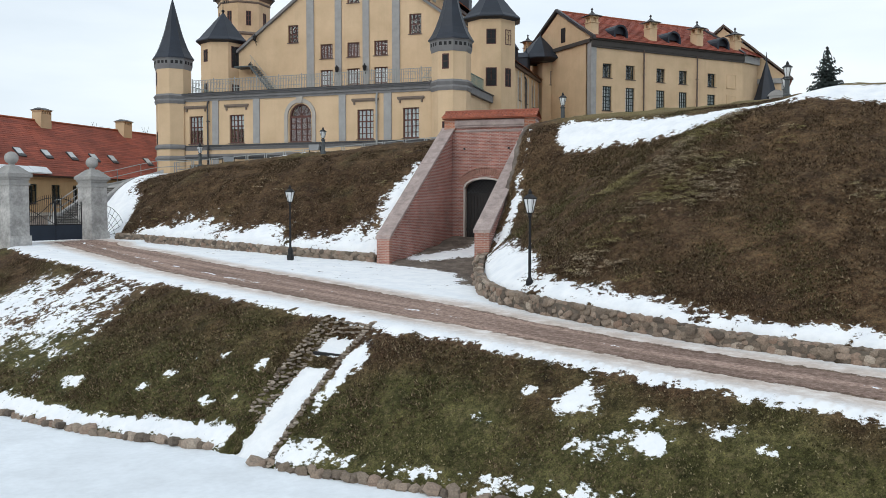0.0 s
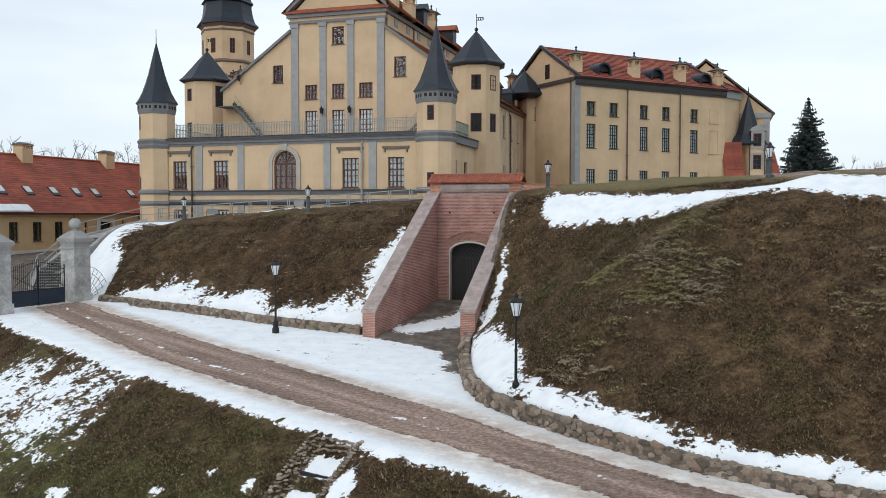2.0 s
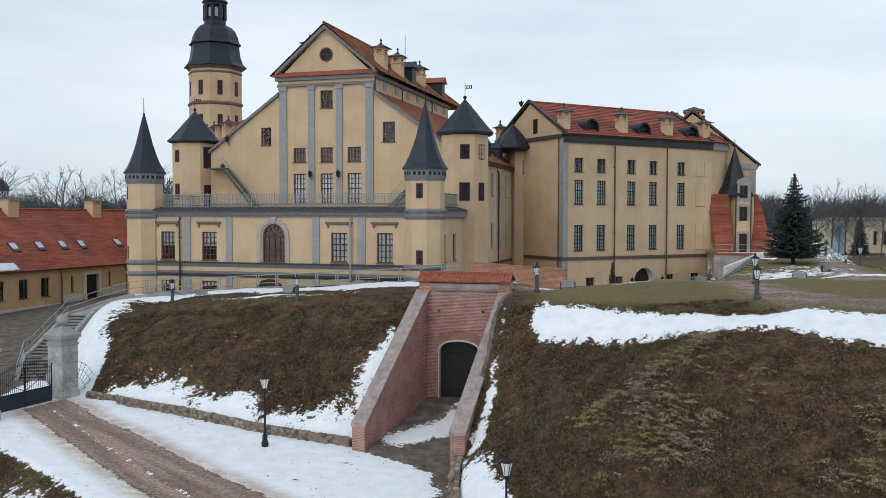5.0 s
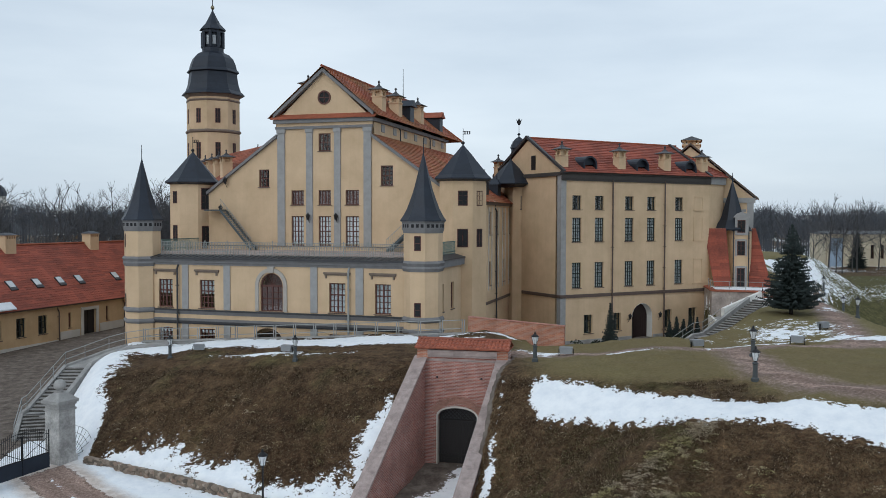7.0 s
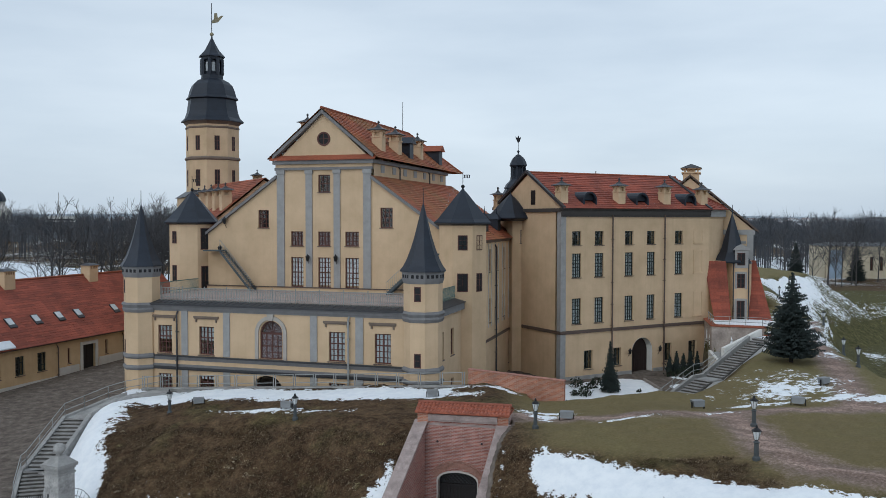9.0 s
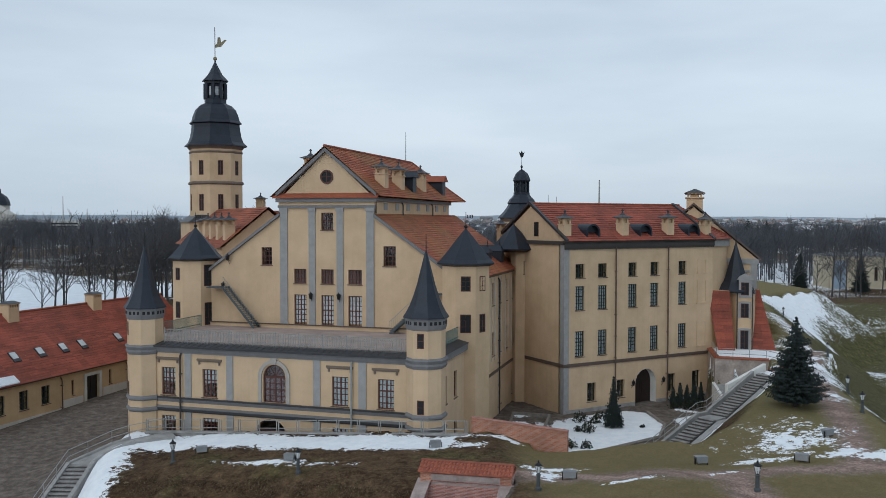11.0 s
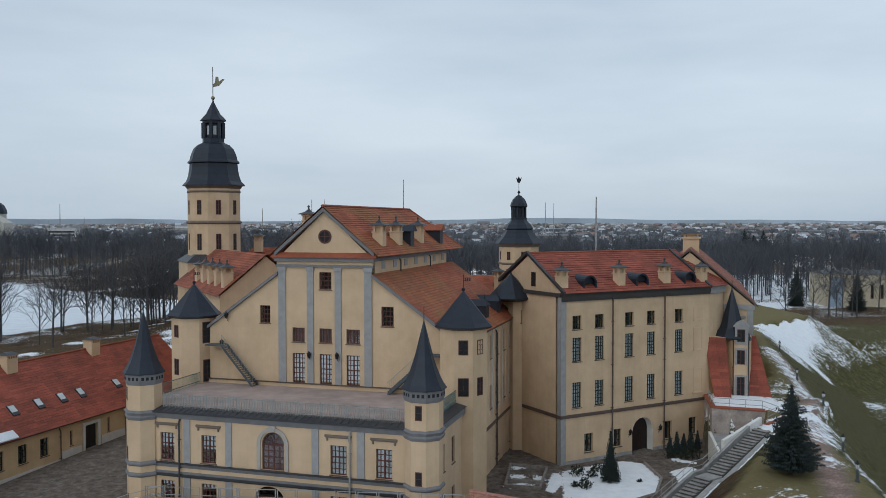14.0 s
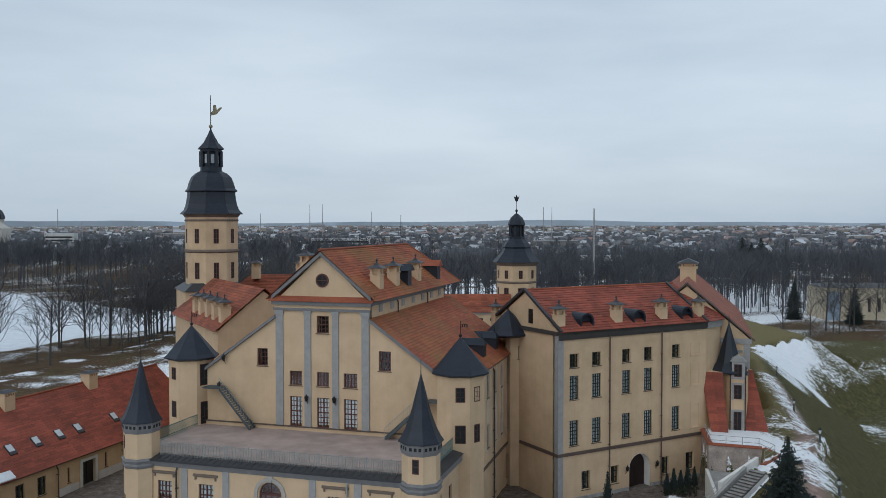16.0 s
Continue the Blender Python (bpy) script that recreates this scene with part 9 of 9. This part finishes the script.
def bare_tree(k, x, y, s):
    ob = thing("bare_tree", pose(x, y, float(land(x, y)), 0, 0, k * 77) @ Matrix.Diagonal((s, s, s, 1)), "tall leafless park tree with a dark trunk", "tree", "leafless park trees")
    key = ("tree", k % 4)
    if key not in CACHE:
        CACHE[key] = (TREES[k % 4][0].mesh("trunk", GREY_BARK), TREES[k % 4][1].mesh("crown", TWIG))
    part("trunk", CACHE[key][0], BARK, ob)
    part("crown", CACHE[key][1], TWIG, ob, "bare twiggy crown")


rng_t = random.Random(70)
for k in range(96):
    f = min(1.0, max(0.0, (k % 48) / 47 + 0.07 * math.sin(k * 1.9) + rng_t.gauss(0, 0.02)))
    back = k // 48
    x, y = -104 + 62 * f + rng_t.uniform(-8, 8) - 6 * back, 206 + 74 * f + rng_t.uniform(-12, 12) + 9 * back
    if inside(np.array([x]), np.array([y]), LAKE)[0] < -0.5 and (f > 0.4 or rng_t.random() < 0.5):
        bare_tree(k, x, y, rng_t.uniform(0.75, 1.35))
for k in range(22):
    x, y = (rng_t.uniform(92, 230), rng_t.uniform(246, 330)) if k < 13 else (rng_t.uniform(104, 185), rng_t.uniform(240, 276))
    bare_tree(k, x, y, rng_t.uniform(0.75, 1.2))


def woods():
    """The far woods as one mass of slim bare trees."""
    rng = np.random.RandomState(80)
    vs, fs, n = [], [], 0
    base = []
    for k in range(3):
        r = random.Random(90 + k)
        mb = Mb()
        mb.tube((0, 0, -0.5), (0, 0, 12), 0.19, 4, 0.10)
        for i in range(26):
            z0 = r.uniform(8.5, 14)
            a, e = r.uniform(0, 6.28), r.uniform(0.5, 1.25)
            ln = r.uniform(2.5, 6.0)
            p = Vector((0, 0, z0))
            q = p + Vector((math.cos(a) * math.cos(e), math.sin(a) * math.cos(e), math.sin(e))) * ln
            mb.tube(p, q, 0.07, 3, 0.03)
            for j in range(3):
                s = p.lerp(q, r.uniform(0.4, 1.0))
                a2, e2 = a + r.uniform(-0.9, 0.9), e + r.uniform(-0.4, 0.4)
                t = s + Vector((math.cos(a2) * math.cos(e2), math.sin(a2) * math.cos(e2), math.sin(e2))) * ln * 0.6
                b0 = len(mb.v)
                mb.v += [tuple(s - Vector((0.05, 0, 0))), tuple(s + Vector((0.05, 0.03, 0))), tuple(t)]
                mb.f.append((b0, b0 + 1, b0 + 2))
        base.append((np.array(mb.v), mb.f))
    spots = []
    for cx0, cx1, cy0, cy1, cnt, tall in ((-20, 60, 270, 380, 240, 1.0), (60, 330, 330, 440, 860, 1.06), (70, 160, 300, 335, 80, 0.9), (-300, -20, 440, 560, 420, 1.22), (-120, 20, 300, 420, 120, 1.1), (330, 700, 380, 620, 260, 0.9), (-500, 500, 620, 760, 260, 0.8), (-700, -250, 480, 620, 160, 1.1), (30, 120, 280, 330, 70, 0.95)):
        for i in range(cnt):
            spots.append((rng.uniform(cx0, cx1), rng.uniform(cy0, cy1), tall * rng.uniform(0.74, 1.2)))
    px, py = np.array([s[0] for s in spots]), np.array([s[1] for s in spots])
    pz = land(px, py)
    for i, (x, y, s) in enumerate(spots):
        v, f = base[i % 3]
        a = rng.uniform(0, 6.28)
        c, sn = math.cos(a), math.sin(a)
        w = np.stack([(v[:, 0] * c - v[:, 1] * sn) * s + x, (v[:, 0] * sn + v[:, 1] * c) * s + y, v[:, 2] * s + pz[i]], 1)
        vs.append(w)
        fs += [tuple(k + n for k in face) for face in f]
        n += len(v)
    me = bpy.data.meshes.new("woods")
    me.from_pydata(np.concatenate(vs).tolist(), [], fs)
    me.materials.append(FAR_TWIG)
    tagged(new("woods", me), "belt of leafless woods beyond the castle, tinted with painted haze", "woods", kind="stuff")


woods()


# ---- the town and what rises from it ----
def town():
    rng = random.Random(100)
    walls, roofs = Mb(), Mb()
    for i in range(1700):
        y = 640 * (1 + rng.random() * 2.6)
        x = rng.uniform(-0.62, 0.66) * y
        z = float(land(x, y))
        w, d, h = rng.uniform(3.5, 7), rng.uniform(3, 5), rng.uniform(2.5, 5.5)
        if rng.random() < 0.01:
            w, h = rng.uniform(14, 24), rng.uniform(7, 10)
        a = rng.choice((0.3, 1.87)) + rng.uniform(-0.2, 0.2)
        c, s = math.cos(a), math.sin(a)

        def g(u, v, q):
            return (x + u * c - v * s, y + u * s + v * c, z + q)

        walls.solid([g(-w, -d, -1), g(w, -d, -1), g(w, d, -1), g(-w, d, -1)], [g(-w, -d, h), g(w, -d, h), g(w, d, h), g(-w, d, h)])
        r = 1.0 if w > 17 else d * 0.8
        roofs.solid([g(-w - 0.4, -d - 0.4, h), g(w + 0.4, -d - 0.4, h), g(w + 0.4, d + 0.4, h), g(-w - 0.4, d + 0.4, h)], [g(-w - 0.2, -0.05, h + r), g(w + 0.2, -0.05, h + r), g(w + 0.2, 0.05, h + r), g(-w - 0.2, 0.05, h + r)])
    m, nt, b = nodes_of("town_house_walls")
    geo = nt.nodes.new("ShaderNodeNewGeometry")
    nt.links.new(ramp_node(nt, geo.outputs["Random Per Island"], [(0.0, (0.16, 0.155, 0.15)), (0.5, (0.29, 0.28, 0.265)), (0.85, (0.40, 0.36, 0.29)), (1.0, (0.6, 0.6, 0.58))]).outputs["Color"], b.inputs["Base Color"])
    m2, nt, b = nodes_of("town_house_roofs")
    geo = nt.nodes.new("ShaderNodeNewGeometry")
    nt.links.new(ramp_node(nt, geo.outputs["Random Per Island"], [(0.0, (0.12, 0.12, 0.125)), (0.35, (0.22, 0.21, 0.21)), (0.5, (0.27, 0.16, 0.13)), (0.65, (0.36, 0.37, 0.39)), (1.0, (0.56, 0.58, 0.61))]).outputs["Color"], b.inputs["Base Color"])
    ob = thing("far_town", Matrix(), "low houses of the distant town with snowy roofs", "town", "", "stuff")
    tagged(part("house_walls", walls, m, ob), kind="stuff")
    tagged(part("house_roofs", roofs, m2, ob), kind="stuff")


town()


def far_tree_masses():
    """Garden trees between the far houses, as one mass of small clumps."""
    rng = random.Random(110)
    mb = Mb()
    for i in range(8500):
        y = 620 * (1 + rng.random() ** 1.3 * 4.0)
        x = rng.uniform(-0.66, 0.7) * y
        z = float(7 + 9 * min(1, max(0, (y - 420) / 480)))
        s = rng.uniform(3, 6.5)
        for k in range(3):
            a = rng.uniform(0, 6.28)
            mb.solid([(x + s * 0.5 * math.cos(a + j * 2.1), y + s * 0.5 * math.sin(a + j * 2.1), z - 4) for j in range(3)], [(x + rng.gauss(0, 1) + s * rng.uniform(0.3, 0.6) * math.cos(a + j * 2.1), y + s * 0.4 * math.sin(a + j * 2.1), z + s * rng.uniform(0.5, 1.1)) for j in range(3)])
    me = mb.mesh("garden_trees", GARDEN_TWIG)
    tagged(new("garden_trees", me), "leafless garden trees between the far houses, paled with painted haze", "trees", kind="stuff")


far_tree_masses()


def park_house():
    ob = thing("park_house", pose(138, 282, 0, 0, 0, -6), "long pale yellow park building with tall windows", "building")
    wins = [14.2 + 3.2 * i for i in range(19)]
    mb = Mb()
    mb.wall(0, 76, 1.5, 14.5, [(a, a + 1.1, 6.5, 11.0) for a in wins], 0.0, 0.6)
    mb.box(0, 0.6, 0.6, 16, 1.5, 14.5)
    mb.box(0.6, 76, 15.4, 16, 1.5, 14.5)
    part("wall", mb, PARK_WALL, ob)
    for a in wins:
        window(ob, a, a + 1.1, 6.5, 11.0, 0.0, 2, 4, 0.0)
    r = Mb()
    r.solid([(-0.6, -0.6, 14.5), (76.6, -0.6, 14.5), (76.6, 16.6, 14.5), (-0.6, 16.6, 14.5)], [(2, 7.9, 15.6), (74, 7.9, 15.6), (74, 8.1, 15.6), (2, 8.1, 15.6)])
    part("roof", r, LEAD, ob)
    p = Mb()
    p.box(1.0, 5.2, -0.05, 0.02, 2.0, 13.2)
    part("painted_panel", p, BLUE_WASH, ob, "faded blue painted end panel")


park_house()


def mast(x, y, h, r, label, material):
    ob = thing("mast", pose(x, y, float(land(x, y))), label, "mast", "masts over the town")
    b = Mb()
    b.rings(0, 0, [(r, -1), (r * 0.8, h * 0.6), (r * 0.45, h)], 8)
    b.rings(0, 0, [(r * 2.2, -1), (r * 2.2, 0.8)], 8)
    part("shaft", b, material, ob)


mast(69.7, 325.0, 38.0, 0.45, "slim concrete chimney mast beyond the castle", CONCRETE)
for x, y, h in ((-362, 900, 40), (-330, 880, 26), (-155, 900, 34), (-118, 1020, 46), (-103, 1020, 46), (-40, 900, 36), (140, 900, 40), (182, 1100, 44)):
    mast(x, y, h, 0.5, "thin steel mast over the distant town", CONCRETE)


def church():
    ob = thing("church", pose(-404, 845, float(land(-404, 845)) + 1) @ Matrix.Diagonal((1.25, 1.25, 1.3, 1)), "distant church with a dark dome and gabled nave", "church")
    b = Mb()
    b.box(-14, 12, -8, 8, -1, 15)
    b.slab([(-14, 15), (12, 15), (-1, 23)], -8, 8)
    b.rings(-4, 14, [(7, -1), (7, 22)], 8)
    part("nave", b, plain("church_plaster", (0.55, 0.52, 0.46), 0.9), ob)
    r = Mb()
    r.rings(-4, 14, [(7.6, 22), (7.2, 25), (5.5, 28.5), (2.5, 31), (1.4, 31.5), (1.4, 34), (0.2, 36), (0.1, 38)], 8)
    part("dome", r, SLATE, ob, "dark dome with a lantern")


church()


def long_white(x, y, w, h, label):
    ob = thing("office_block", pose(x, y, float(land(x, y))), label, "building", "long blocks in the town")
    b = Mb()
    b.box(-w, w, 0, 12, -1, h)
    part("wall", b, plain("white_render", (0.62, 0.62, 0.6), 0.9), ob)
    for k in range(int(h // 3.2)):
        s = Mb()
        s.box(-w + 1, w - 1, -0.15, 0.0, 1.2 + 3.2 * k, 2.7 + 3.2 * k)
        part("window_band", s, DARK, ob)
    r = Mb()
    r.box(-w - 0.3, w + 0.3, -0.3, 12.3, h, h + 0.5)
    part("roof", r, SNOW_ROOF, ob)


long_white(-62, 770, 26, 11, "long white block with window bands in the town")
long_white(136, 600, 14, 6, "low white hall behind the trees")
long_white(-345, 860, 14, 15, "white block of flats in the town")


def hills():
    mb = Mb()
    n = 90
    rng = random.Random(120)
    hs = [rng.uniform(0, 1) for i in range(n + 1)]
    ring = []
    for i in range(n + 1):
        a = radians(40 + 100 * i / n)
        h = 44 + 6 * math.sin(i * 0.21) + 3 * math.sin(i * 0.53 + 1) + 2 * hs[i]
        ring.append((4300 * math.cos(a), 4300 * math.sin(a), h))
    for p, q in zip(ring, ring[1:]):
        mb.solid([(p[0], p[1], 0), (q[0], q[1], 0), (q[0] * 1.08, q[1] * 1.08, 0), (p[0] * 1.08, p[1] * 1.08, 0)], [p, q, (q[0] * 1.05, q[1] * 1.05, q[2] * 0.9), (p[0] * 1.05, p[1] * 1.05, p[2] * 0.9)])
    tagged(new("backdrop", mb.mesh("backdrop", HILL)), "low hills on the horizon, distance haze painted in as blue-grey", "hills", kind="structure")


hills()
